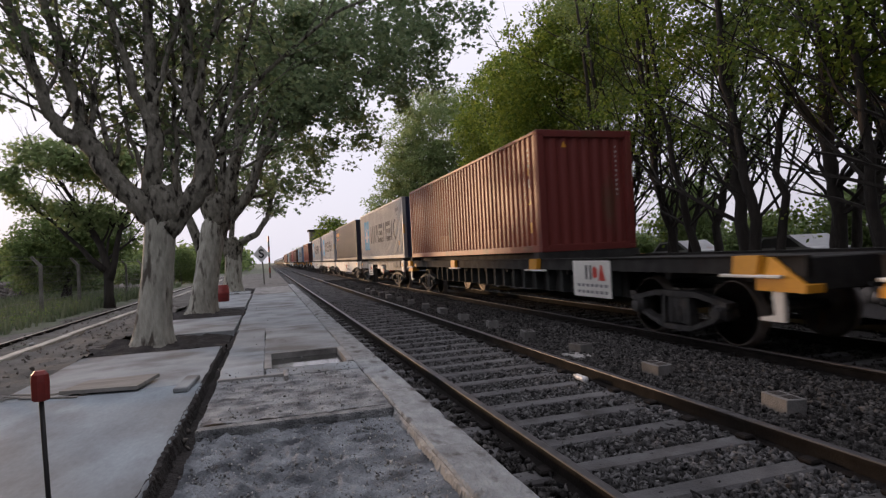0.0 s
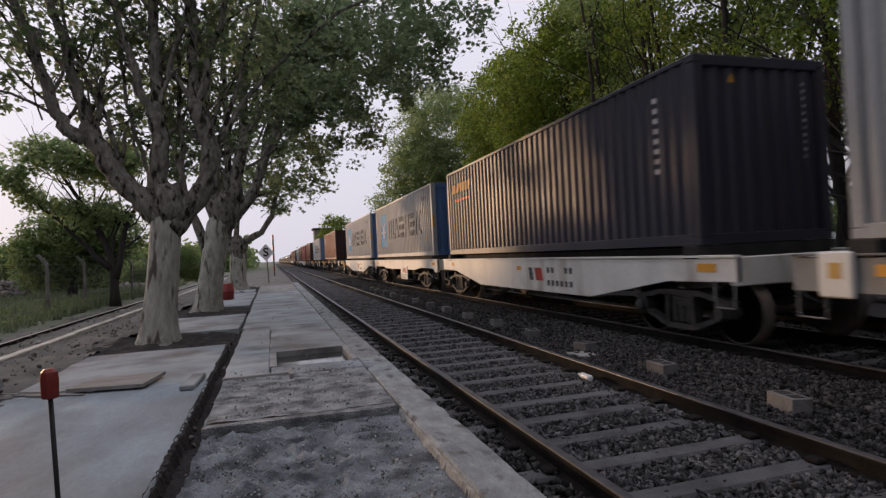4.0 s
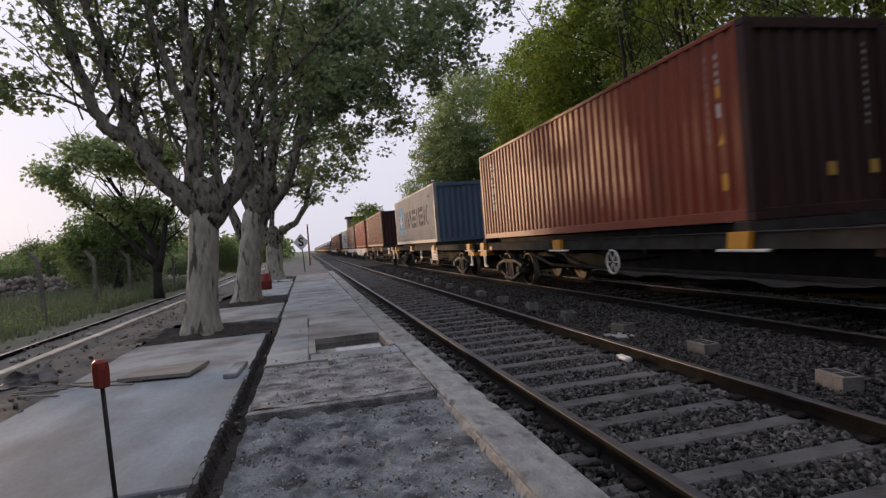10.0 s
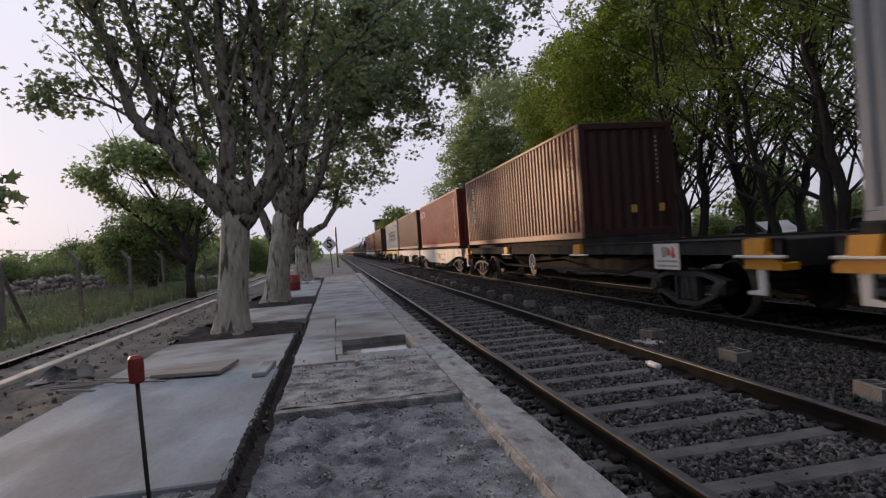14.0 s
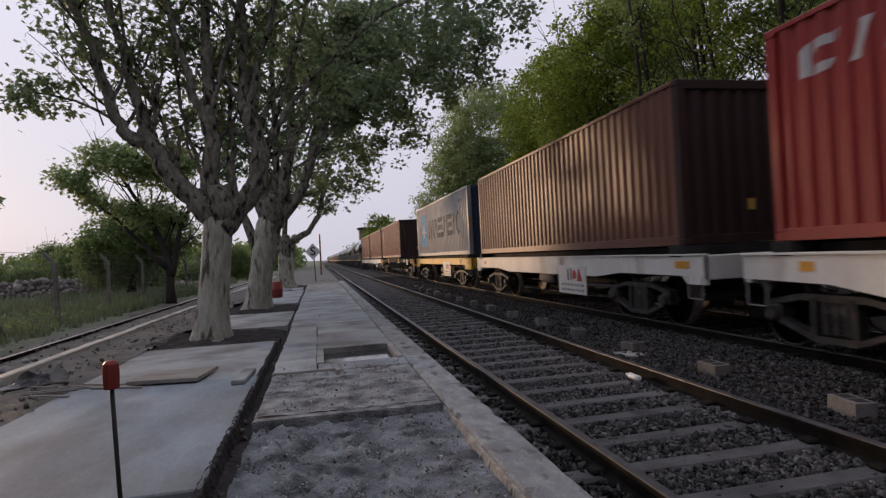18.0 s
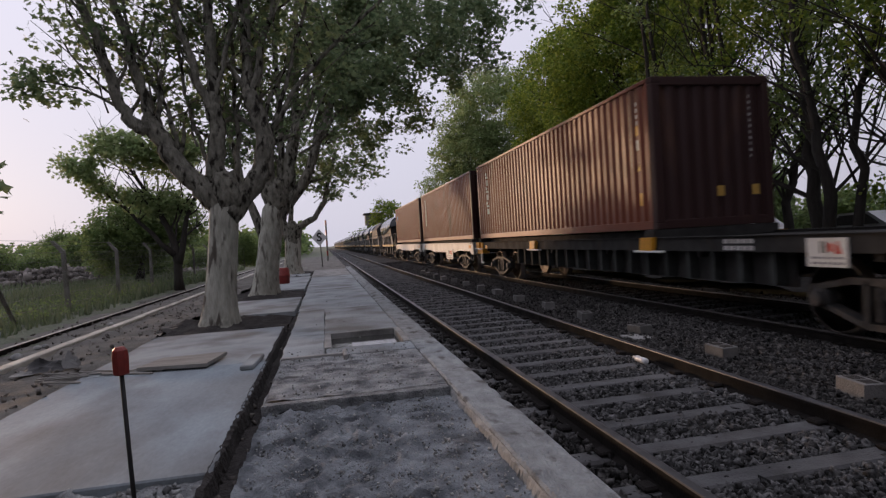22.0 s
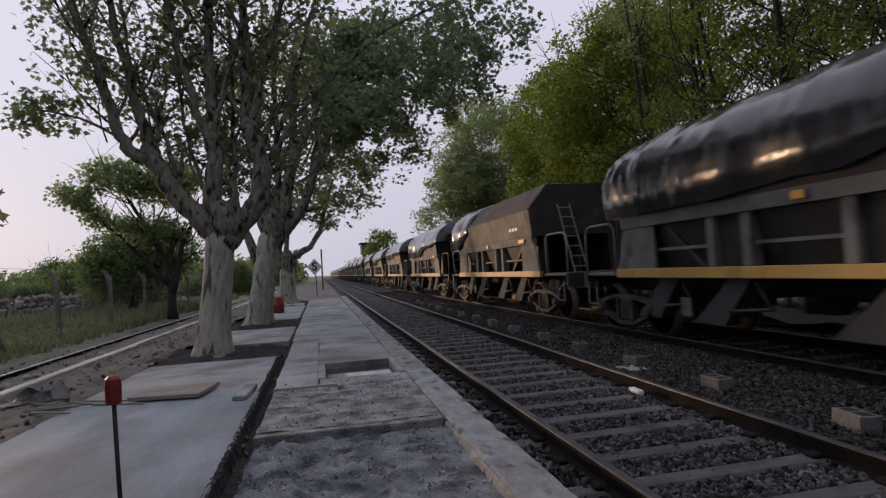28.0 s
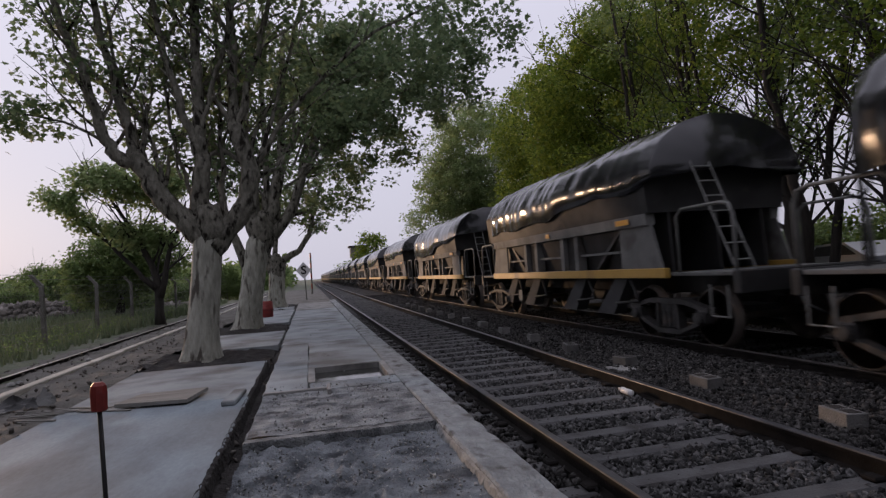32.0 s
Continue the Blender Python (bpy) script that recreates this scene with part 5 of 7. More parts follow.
def build_grass():
    nr = np.random.default_rng(31)
    n = 26000
    x = np.where(nr.uniform(0, 1, n) < 0.6, nr.uniform(-13, -6.4, n), nr.uniform(-34, -7.6, n))
    y = 9 + 40 * nr.uniform(0, 1, n) ** 1.3
    v0 = np.stack([x, y, np.full(n, -0.06)], 1)
    h, w = nr.uniform(0.08, 0.34, n) * (1 + 0.6 * (y > 22)), nr.uniform(0.012, 0.03, n) * (1 + (y - 9) / 16)
    az, lean = nr.uniform(0, 6.28, n), nr.uniform(0, 0.5, n)
    d = np.stack([np.cos(az), np.sin(az), 0 * az], 1)
    tip = v0 + d * (h * lean)[:, None] + np.array([0, 0, 1]) * h[:, None]
    side = np.stack([-np.sin(az), np.cos(az), 0 * az], 1) * w[:, None]
    v = np.stack([v0 - side, v0 + side, tip], 1).reshape(-1, 3)
    ob = new("field_grass", quick_mesh("field_grass", v, np.full(n, 3), np.arange(3 * n), M["grass"]))
    tagged(ob, "sparse dull field grass and weeds behind the fence", "grass", kind="stuff")
    places = np.stack([nr.uniform(-9.5, -6.6, 700), nr.uniform(10, 34, 700), nr.uniform(0, 0.3, 700)], 1)
    ob = new("weeds", leaf_mesh("weeds", clumps(places, 0.15, 5, nr), 0.09, M["leaf_dark"], 5, BLADE, -0.4))
    tagged(ob, "low weeds along the foot of the fence", "weeds", kind="stuff")


build_grass()


def build_debris():
    nr = np.random.default_rng(8)
    rng = random.Random(8)
    for name, lab, x0, x1, y, n, hi, size, mat in (("debris_pile", "long grey heap of cut branches and rubble in the field", -24, -8.5, 43, 900, 1.0, 0.22, "rubble"),
                                                   ("rubble_bank", "low bank of broken stone and branches behind the train", 11.0, 12.6, 14, 0, 0.6, 0.2, "rubble")):
        if n:
            boxes = [(x0, x1, y - 1.5, y + 1.5, 0.15, n), (x0 + 2, x1 - 2, y - 0.8, y + 0.8, 0.5, n // 2), (x0 + 3, x1 - 5, y - 0.5, y + 0.5, 0.85, n // 5)]
        else:
            boxes = [(x0, x1, 3, 30, 0.15, 1500), (x0 + 0.3, x1 - 0.3, 4, 26, 0.35, 700)]
        ob = scatter_stones(name, lab, boxes, size, M[mat], 41)
        tagged(ob, lab, "rubble heap")


build_debris()


def build_loose():
    # hollow concrete blocks standing in a row between the tracks
    s = Shape()
    b, h, d = 0.10, 0.185, 0.16
    s.box(-b, -d, 0, b, d, h - 0.0, 0.006)
    blk = s.mesh("concrete_block", M["block"])
    # the block is solid; flat dark patches draw the shade of its cores
    core_patch = Shape().box(-0.06, -0.055, 0, 0.06, 0.055, 0.004, 0.0).mesh("core_hole", M["soil"])
    rng = random.Random(14)
    for k in range(14):
        y = 4.14 + 1.73 * k + rng.uniform(-0.06, 0.06)
        ob = empty("concrete_block", pose(4.32 + rng.uniform(-0.04, 0.04), y, -0.16, rng.uniform(-3, 3), rng.uniform(-3, 3), -3 + rng.uniform(-9, 9)))
        tagged(ob, "grey hollow concrete block standing in the ballast between the tracks", "concrete block", group="blocks between the tracks")
        part("block_body", blk, None, ob)
        if k < 6:
            for o in (-0.075, 0.075):
                part("core_hole", core_patch, None, ob, "dark patch standing for the shade in an open core", at=(0, o, h - 0.001))
    # red-topped marker rod in front
    rod = empty("marker_rod", (-0.98, 3.0, 0))
    tagged(rod, "thin black rod with a red plastic cap on the slab", "marker rod")
    part("rod", Shape().tube([(0.03, 0, -0.10), (0.012, 0, 0.45), (0, 0, 0.9)], 0.0105, 10), M["black_iron"], rod, smooth=True)
    cap = Shape().lathe([(0.868, 0.030), (0.874, 0.036), (0.955, 0.038), (0.985, 0.034), (1.0, 0.020)], "z", 8)
    part("cap", cap, M["red_plastic"], rod, "faded red plastic cap")
    # loose board, pieces of stone, bottle
    ob = tagged(part("loose_board", Shape().prism([(-2.36, 7.72), (-1.52, 7.58), (-1.40, 8.32), (-2.2, 8.30)], "z", 0.025, 0.07), M["board"]), "thin grey board lying on the slab", "board")
    for bx in (-2.1, -1.62):
        part("batten", Shape().box(bx - 0.03, 7.70, 0.001, bx + 0.03, 8.25, 0.026), M["board"], ob)
    ob = tagged(part("stone_piece", Shape().box(-0.08, -0.38, 0.0, 0.08, 0.38, 0.06, 0.012), M["concrete"], at=pose(-0.98, 7.6, 0.001, 0, 0, -4)), "loose length of pale concrete beside the trench", "stone")
    bt = empty("plastic_bottle", pose(3.45, 6.05, -0.095, 0, 0, 88))
    tagged(bt, "crushed white plastic bottle lying in the ballast", "bottle")
    part("body", Shape().lathe([(-0.12, 0.02), (-0.11, 0.038), (-0.04, 0.036), (-0.01, 0.030), (0.04, 0.037), (0.09, 0.035), (0.125, 0.014), (0.15, 0.013)], "x", 14), M["bottle"], bt, smooth=True)
    part("screw_cap", Shape().lathe([(0.15, 0.016), (0.172, 0.016)], "x", 12), M["white_paint"], bt)
    tagged(part("flat_stone", Shape().prism([(-0.3, -0.16), (0.22, -0.2), (0.3, 0.12), (-0.2, 0.2)], "z", 0, 0.06), M["old_concrete"], at=pose(4.22, 7.35, -0.15, 2, 3, 20)), "flat broken piece of concrete on the ballast", "stone")
    scatter_stones("platform_rubble", "small stones and crumbs of rubble on the earth beside the slabs", [(-4.2, -3.1, 4, 24, 0.0, 420), (-3.0, -0.8, 11.1, 13.4, -0.11, 160), (-6.1, -4.6, 6, 26, -0.05, 220), (-0.82, -0.66, 2.5, 30, -0.125, 60)], 0.024, M["rubble"], 19)
    # crumpled refuse near the white kerb
    lit = empty("refuse", pose(-3.62, 8.5, 0.0, 0, 0, 8))
    tagged(lit, "crumpled dark sheet of refuse by the white kerb", "litter")
    def crumple(x0, x1, y0, y1, hgt, seed, lean=0.0):
        """A creased sheet that stands up in folds."""
        n, v = 9, []
        for j in range(n + 1):
            for i in range(n + 1):
                u, w = i / n, j / n
                z = hgt * max(0.03, math.sin(math.pi * u) ** 0.7 * w) * (0.75 + 0.8 * noise.noise((u * 3.1, w * 2.3, seed)))
                v.append((x0 + (x1 - x0) * u + 0.05 * noise.noise((u * 4, w * 4, seed + 3)), y0 + (y1 - y0) * w + lean * z + 0.04 * noise.noise((u * 5, w * 3, seed + 8)), 0.01 + z))
        return Shape().add(v, [(j * (n + 1) + i, j * (n + 1) + i + 1, (j + 1) * (n + 1) + i + 1, (j + 1) * (n + 1) + i) for j in range(n) for i in range(n)])
    part("sheet", crumple(-0.34, 0.16, -0.16, 0.14, 0.17, 3), M["black_iron"], lit, "black crumpled plastic")
    part("pale_sheet", crumple(0.02, 0.30, -0.05, 0.16, 0.20, 6, 0.3), M["hopper_light"], lit, "pale standing piece")
    part("scrap", crumple(-0.42, -0.16, -0.22, -0.06, 0.05, 9), M["old_concrete"], lit, "flat pale scrap")
    rng = random.Random(77)
    for k in range(9):
        x, y, a, n = -3.0 + rng.uniform(-0.35, 0.75), 7.75 + rng.uniform(-0.25, 0.4), rng.uniform(-40, 40), rng.uniform(0.12, 0.4)
        tagged(part("splinter", Shape().box(-n, -0.02, 0, n, 0.02, 0.015, 0.004), M["board"], at=pose(x, y, 0.004, 0, 0, a)), "splintered strip of old board on the slab", "wood scrap", group="wood scraps")
    for x, y, z, r in ((-4.93, 10.42, -0.09, 0.10), (-5.1, 11.48, -0.09, 0.07), (-6.9, 13.8, -0.06, 0.12), (-4.9, 14.5, -0.09, 0.07), (-5.05, 11.65, -0.09, 0.06)):
        st = Shape().lathe([(0.0, r * 0.7), (r * 0.3, r), (r * 0.7, r * 0.8), (r, r * 0.35)], "z", 9)
        tagged(part("pale_stone", st, M["crumb"], at=pose(x, y, z, 6, 4, rng.uniform(0, 90))), "rounded pale stone in the gritty earth", "stone", group="pale stones")
    # red plastic drum behind the second tree
    dr = empty("plastic_drum", (-1.75, 24.6, 0))
    tagged(dr, "small red plastic drum beside the trees", "drum")
    part("drum_body", Shape().lathe([(0, 0.2), (0.03, 0.23), (0.3, 0.24), (0.33, 0.26), (0.36, 0.24), (0.6, 0.22), (0.62, 0.2)], "z", 18), M["red_plastic"], dr, smooth=True)
    part("drum_lid", Shape().lathe([(0.62, 0.205), (0.65, 0.2)], "z", 18), M["red_plastic"], dr)


build_loose()


def build_signs():
    sg = empty("whistle_board", (-0.42, 44.0, 0))
    tagged(sg, "white whistle board with a black letter S on a thin post", "railway sign")
    part("post", Shape().tube([(0.12, 0.03, -0.1), (0.02, 0.03, 2.6)], 0.045, 8), M["post"], sg)
    board = part("board", Shape().prism([(-0.56, 2.10), (-0.03, 1.50), (0.03, 1.50), (0.56, 2.10), (0.03, 2.70), (-0.03, 2.70)], "y", -0.02, 0.0), M["bottle"], sg)
    cu = bpy.data.curves.new("letter", "FONT")
    cu.body, cu.align_x, cu.align_y, cu.size, cu.extrude, cu.offset = "S", "CENTER", "CENTER", 0.86, 0.004, 0.02
    tmp = bpy.data.objects.new("letter", cu)
    me = bpy.data.meshes.new_from_object(tmp)
    bpy.data.objects.remove(tmp)
    me.materials.append(M["black_iron"])
    part("letter", me, None, board, "black letter S", at=pose(0, -0.027, 2.1, 90, 0, 0))
    mk = empty("striped_post", (0.15, 58.0, 0))
    tagged(mk, "tall signal post banded in red and white", "signal post")
    for k in range(8):
        part("band", Shape().lathe([(k * 0.5, 0.085), (k * 0.5 + 0.498, 0.085)], "z", 10), M["band_red"] if k % 2 else M["post"], mk)
    cab = empty("line_cabin", (12.6, 150.0, 0))
    tagged(cab, "distant brick cabin on tall legs beside the line", "building")
    for x in (-1.6, 1.6):
        for y in (-1.6, 1.6):
            part("leg", Shape().box(x - 0.2, y - 0.2, -0.3, x + 0.2, y + 0.2, 6.2), M["post"], cab)
    part("wall", Shape().box(-2.2, -2.2, 6.2, 2.2, 2.2, 8.8), M["post"], cab)
    part("roof", Shape().box(-2.6, -2.6, 8.8, 2.6, 2.6, 9.2), M["black_frame"], cab)


build_signs()


def build_back_yard():
    """Parked cars and low sheds seen between the trunks behind the train."""
    wall = tagged(part("yard_wall", Shape().box(26, -10, -0.2, 26.25, 60, 1.6), M["block"]), "grey low wall beyond the trees", "wall", kind="structure")
    for i, (x, y, mat, a, lab) in enumerate(((19.2, 17.5, "grey", 84, "pale grey parked car behind the trees"), (19.0, 12.2, "blue", 95, "blue parked car behind the trees"), (19.4, 24, "grey", 90, "pale parked car behind the trees"))):
        car = empty("parked_car", pose(x, y, 0.08, 0, 0, a))
        tagged(car, lab, "car", group="cars behind the trees")
        body = Shape().prism([(-2.0, 0.32), (2.0, 0.32), (2.05, 0.62), (1.9, 0.82), (0.9, 0.92), (0.35, 1.38), (-0.95, 1.42), (-1.7, 0.98), (-2.05, 0.9)], "y", -0.82, 0.82)
        part("body", body, M[mat], car)
        for sx in (-0.835, 0.825):
            part("side_window", Shape().prism([(-1.45, 0.98), (0.72, 0.95), (0.3, 1.3), (-0.9, 1.34)], "y", sx, sx + 0.01), M["black_iron"], car, "dark glass")
        for wx in (-1.25, 1.25):
            for wy in (-0.84, 0.70):
                w = part("wheel", Shape().lathe([(0, 0.25), (0.02, 0.31), (0.14, 0.31), (0.15, 0.25)], "y", 16), M["black_iron"], car, at=(wx, wy, 0.31))
                part("rim", Shape().lathe([(-0.01, 0.18), (0.0, 0.19)], "y", 12), M["tread"], w)


build_back_yard()
# never in view: put up to darken the near wagons from the left
tagged(part("station_wall", Shape().box(-9.4, -24, -0.2, -9.0, 9.5, 7.5), M["board"]), "unseen plain wall added to block low sky beside the platform", "wall", kind="structure")


# ---- the freight train ----
SPEED = 8.224
CL, CW, CH, CZ = 12.19, 2.438, 2.75, 1.357
PITCH = 0.278
TRAIN = []


def corrugation(u, depth=0.044):
    """Inward depth of a pressed side wall at u metres along it."""
    p = (u / PITCH) % 1.0
    if p < 0.27:
        return 0.0
    if p < 0.5:
        return depth * (p - 0.27) / 0.23
    if p < 0.77:
        return depth
    return depth * (1 - (p - 0.77) / 0.23)


def breaks(a, b):
    out, k = [a], int(a / PITCH) - 1
    while k * PITCH < b:
        out += [u for u in ((k + f) * PITCH for f in (0, 0.27, 0.5, 0.77)) if a + 1e-4 < u < b - 1e-4]
        k += 1
    return sorted(out) + [b]


def pressed_wall(a, b, z0, z1):
    """A corrugated wall from a to b along x at y = 0, outside towards -y."""
    us = breaks(a, b)
    s = Shape()
    v = [(u, corrugation(u), z) for u in us for z in (z0, z1)]
    s.add(v, [(2 * i, 2 * i + 2, 2 * i + 3, 2 * i + 1) for i in range(len(us) - 1)])
    return s


def mark_mesh(name, poly_list, mat, proud=0.004, step=0.04):
    """Painted marks that follow the pressed wall: outlines in (u, z), filled column by column."""
    s = Shape()
    for poly in poly_list:
        a, b = min(p[0] for p in poly), max(p[0] for p in poly)
        us = breaks(a, b)
        fine = []
        for p, q in zip(us[:-1], us[1:]):
            n = max(1, int((q - p) / step + 0.5))
            fine += [p + (q - p) * k / n for k in range(n)]
        fine.append(b)

        def spans(u):
            zs = []
            for (x0, z0), (x1, z1) in zip(poly, poly[1:] + poly[:1]):
                if (x0 <= u < x1) or (x1 <= u < x0):
                    zs.append(z0 + (z1 - z0) * (u - x0) / (x1 - x0))
            return sorted(zs)
        for p, q in zip(fine[:-1], fine[1:]):
            e = min(1e-4, (q - p) * 0.01)
            l, r = spans(p + e), spans(q - e)
            if len(l) == len(r):
                for i in range(0, len(l) - 1, 2):
                    s.add([(p, corrugation(p) - proud, l[i]), (q, corrugation(q) - proud, r[i]), (q, corrugation(q) - proud, r[i + 1]), (p, corrugation(p) - proud, l[i + 1])], [(0, 1, 2, 3)])
    return s


def rect(u0, z0, u1, z1):
    return [(u0, z0), (u1, z0), (u1, z1), (u0, z1)]


CONT = {}


def container_meshes():
    h = CL / 2
    c = CONT
    c["side"] = pressed_wall(-h + 0.16, h - 0.16, 0.16, CH - 0.07)
    c["end"] = pressed_wall(-CW / 2 + 0.1, CW / 2 - 0.1, 0.16, CH - 0.08)
    roof = Shape()
    v, k = [], 88
    for i in range(k + 1):
        y = -h + 0.16 + (CL - 0.32) * i / k
        z = CH - 0.012 - (0.02 if i % 4 in (2, 3) else 0)
        v += [(-CW / 2 + 0.06, y, z), (CW / 2 - 0.06, y, z)]
    roof.add(v, [(2 * i, 2 * i + 1, 2 * i + 3, 2 * i + 2) for i in range(k)])
    c["roof"] = roof
    c["floor"] = Shape().box(-CW / 2 + 0.05, -h + 0.05, 0.02, CW / 2 - 0.05, h - 0.05, 0.14)
    c["post"] = Shape().box(-0.08, -0.08, 0.11, 0.08, 0.08, CH - 0.11, 0.015)
    c["casting"] = Shape().box(-0.085, -0.085, 0, 0.085, 0.085, 0.115, 0.012)
    c["side_rail"] = Shape().box(-0.03, -h + 0.16, 0, 0.03, h - 0.16, 0.16, 0.008)
    c["top_rail"] = Shape().box(-0.03, -h + 0.16, 0, 0.03, h - 0.16, 0.07, 0.008)
    c["end_rail"] = Shape().box(-CW / 2 + 0.16, -0.04, 0, CW / 2 - 0.16, 0.04, 0.16, 0.008)


container_meshes()
CACHE = {}


def shared(key, mat, smooth=False):
    k = (key, mat)
    if k not in CACHE:
        CACHE[k] = CONT[key].mesh(key, M[mat], smooth)
    return CACHE[k]


def container(paint_key, end_key, style, label, seed):
    """A 40-foot container, its middle at the origin, near side towards -x, the leading end towards -y."""
    ob = empty("shipping_container")
    tagged(ob, label, "container", group="containers on the train")
    h, w = CL / 2, CW / 2
    near = Matrix.Translation((-w + 0.012, 0, 0)) @ pose(0, 0, 0, 0, 0, -90)
    far = Matrix.Translation((w - 0.012, 0, 0)) @ pose(0, 0, 0, 0, 0, 90)
    wall = part("side_wall", shared("side", paint_key), None, ob, at=near)
    part("side_wall", shared("side", paint_key), None, ob, at=far)
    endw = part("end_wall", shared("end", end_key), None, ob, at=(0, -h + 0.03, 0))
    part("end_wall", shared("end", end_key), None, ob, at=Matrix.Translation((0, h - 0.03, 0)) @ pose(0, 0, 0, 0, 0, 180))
    part("roof", shared("roof", paint_key), None, ob)
    part("floor", shared("floor", paint_key), None, ob)
    # on shaded ends the leading posts and castings take the shade colour too
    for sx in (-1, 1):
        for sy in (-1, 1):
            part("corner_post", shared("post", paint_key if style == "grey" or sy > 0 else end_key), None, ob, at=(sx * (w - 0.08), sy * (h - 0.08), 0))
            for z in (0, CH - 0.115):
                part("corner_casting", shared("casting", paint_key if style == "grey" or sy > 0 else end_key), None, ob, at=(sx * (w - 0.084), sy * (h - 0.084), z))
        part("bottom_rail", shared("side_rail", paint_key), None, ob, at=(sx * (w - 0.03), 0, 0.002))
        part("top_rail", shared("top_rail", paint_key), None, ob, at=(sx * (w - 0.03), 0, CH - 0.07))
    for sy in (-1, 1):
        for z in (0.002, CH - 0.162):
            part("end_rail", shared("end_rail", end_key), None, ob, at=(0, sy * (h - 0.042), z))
    # painted marks: u runs from the trailing end (-6.1) to the leading end (+6.1) as seen from the near side
    rng = random.Random(seed)

    def mark(name, polys, mat, lab="", target=wall):
        for j, poly in enumerate(polys):
            k = (name, style, mat, j)
            if k not in CACHE:
                CACHE[k] = mark_mesh(name, [poly], mat).mesh(name, M[mat], weld=True)
            part(name, CACHE[k], None, target, lab)

    if style == "grey":
        mark("emblem_panel", [rect(-4.7, 0.55, -3.2, 2.28)], "logo_blue", "sky-blue square panel")
        star, cx, cz = [], -3.95, 1.42
        for k in range(14):
            a, r = math.pi / 2 + k * math.pi / 7, 0.66 if k % 2 == 0 else 0.23
            star.append((cx + r * math.cos(a), cz + r * math.sin(a)))
        k = ("star", style)
        if k not in CACHE:
            CACHE[k] = mark_mesh("emblem_star", [star], "logo_white", 0.008).mesh("emblem_star", M["logo_white"], weld=True)
        part("emblem_star", CACHE[k], None, wall, "white star-shaped emblem")
        lo, hi = 0.90, 1.88
        def leaning(u, v, w):
            return [(u, lo), (u + w, lo), (v + w, hi), (v, hi)]
        def row(u, v, z, th):
            return [(u, z), (v, z), (v + 0.02, z + th), (u + 0.02, z + th)]
        blocks = [leaning(-2.56, -2.46, 0.26), leaning(-2.06, -1.98, 0.24), leaning(-1.56, -1.48, 0.26), leaning(-1.10, -0.80, 0.24), leaning(-0.40, -0.54, 0.27)]
        blocks += [row(0.04, 1.0, z, 0.23) for z in (lo, 1.28, 1.65)]
        blocks += [leaning(1.20, 1.28, 0.26), leaning(1.78, 1.86, 0.26)]
        blocks += [row(2.28, 3.14, z, 0.23) for z in (lo, 1.28, 1.65)]
        blocks += [leaning(3.36, 3.44, 0.26), [(3.74, 1.40), (3.92, 1.28), (4.40, hi), (4.10, hi)], [(3.80, 1.24), (4.12, lo), (4.42, lo), (3.98, 1.36)]]
        mark("name_block", blocks, "dark_mark", "large dark grey slanted bar")
        mark("sticker", [rect(4.95, 0.60, 5.10, 0.80), rect(4.86, 1.62, 5.06, 1.80)], "yellow", "yellow warning sticker")
        mark("code_mark", [rect(4.5 + 0.13 * k, 2.2, 4.5 + 0.13 * k + 0.08, 2.36) for k in range(5)] + [rect(4.62 + 0.13 * k, 2.0, 4.62 + 0.13 * k + 0.07, 2.1) for k in range(2)], "faint_mark", "small dark code marks")
        for sx in (-1, 1):
            part("post_sticker", Shape().box(-0.083, -0.084, 1.10, -0.01, 0.0, 1.52), M["yellow_sill"], ob, "worn yellow stripe", at=(sx * (w - 0.08), -h + 0.078, 0))
    elif style in ("column", "patched", "disc"):
        if style == "patched":
            mark("repaint", [rect(-1.92, 0.17, -0.86, 0.70), rect(1.36, 0.17, 3.50, 0.67)], "fresh_red", "patch of fresher orange-red paint")
        if style == "column":
            mark("name_block", [q for k in range(6) for q in ([rect(-5.12, 0.87 + 0.26 * k, -4.84, 0.94 + 0.26 * k), rect(-5.04, 0.97 + 0.26 * k, -4.90, 1.07 + 0.26 * k)] if k % 2 else [rect(-5.12, 0.87 + 0.26 * k, -5.03, 1.07 + 0.26 * k), rect(-4.95, 0.87 + 0.26 * k, -4.85, 1.07 + 0.26 * k)])], "pale_mark", "column of pale block marks")
        mark("code_mark", [rect(5.22, 1.2 + 0.13 * k, 5.29, 1.28 + 0.13 * k) for k in range(10)] + [rect(5.44, 2.0 + 0.12 * k, 5.51, 2.07 + 0.12 * k) for k in range(4)] + [rect(5.42, 1.52, 5.56, 1.72)], "pale_mark", "small pale code marks")
        mark("sticker", [rect(5.44, 0.46, 5.62, 0.70), rect(5.42, 1.80, 5.56, 1.98), [(5.40, 1.12), (5.60, 1.12), (5.54, 1.34)]], "yellow", "yellow sticker")
        if style == "disc":
            mark("disc", [[(-5.15 + 0.15 * math.cos(a), 1.98 + 0.15 * math.sin(a)) for a in (k * math.pi / 8 for k in range(16))]], "logo_blue", "small blue round mark")
    elif style == "cai":
        mark("name_block", [[(-5.6, 1.98), (-5.18, 1.98), (-5.1, 2.1), (-5.42, 2.1), (-5.36, 2.28), (-5.04, 2.28), (-4.98, 2.4), (-5.42, 2.4), (-5.56, 2.3)], [(-4.9, 1.98), (-4.76, 1.98), (-4.6, 2.4), (-4.74, 2.4)], [(-4.45, 1.98), (-4.33, 1.98), (-4.2, 2.4), (-4.32, 2.4)]], "pale_mark", "bold pale slanted mark")
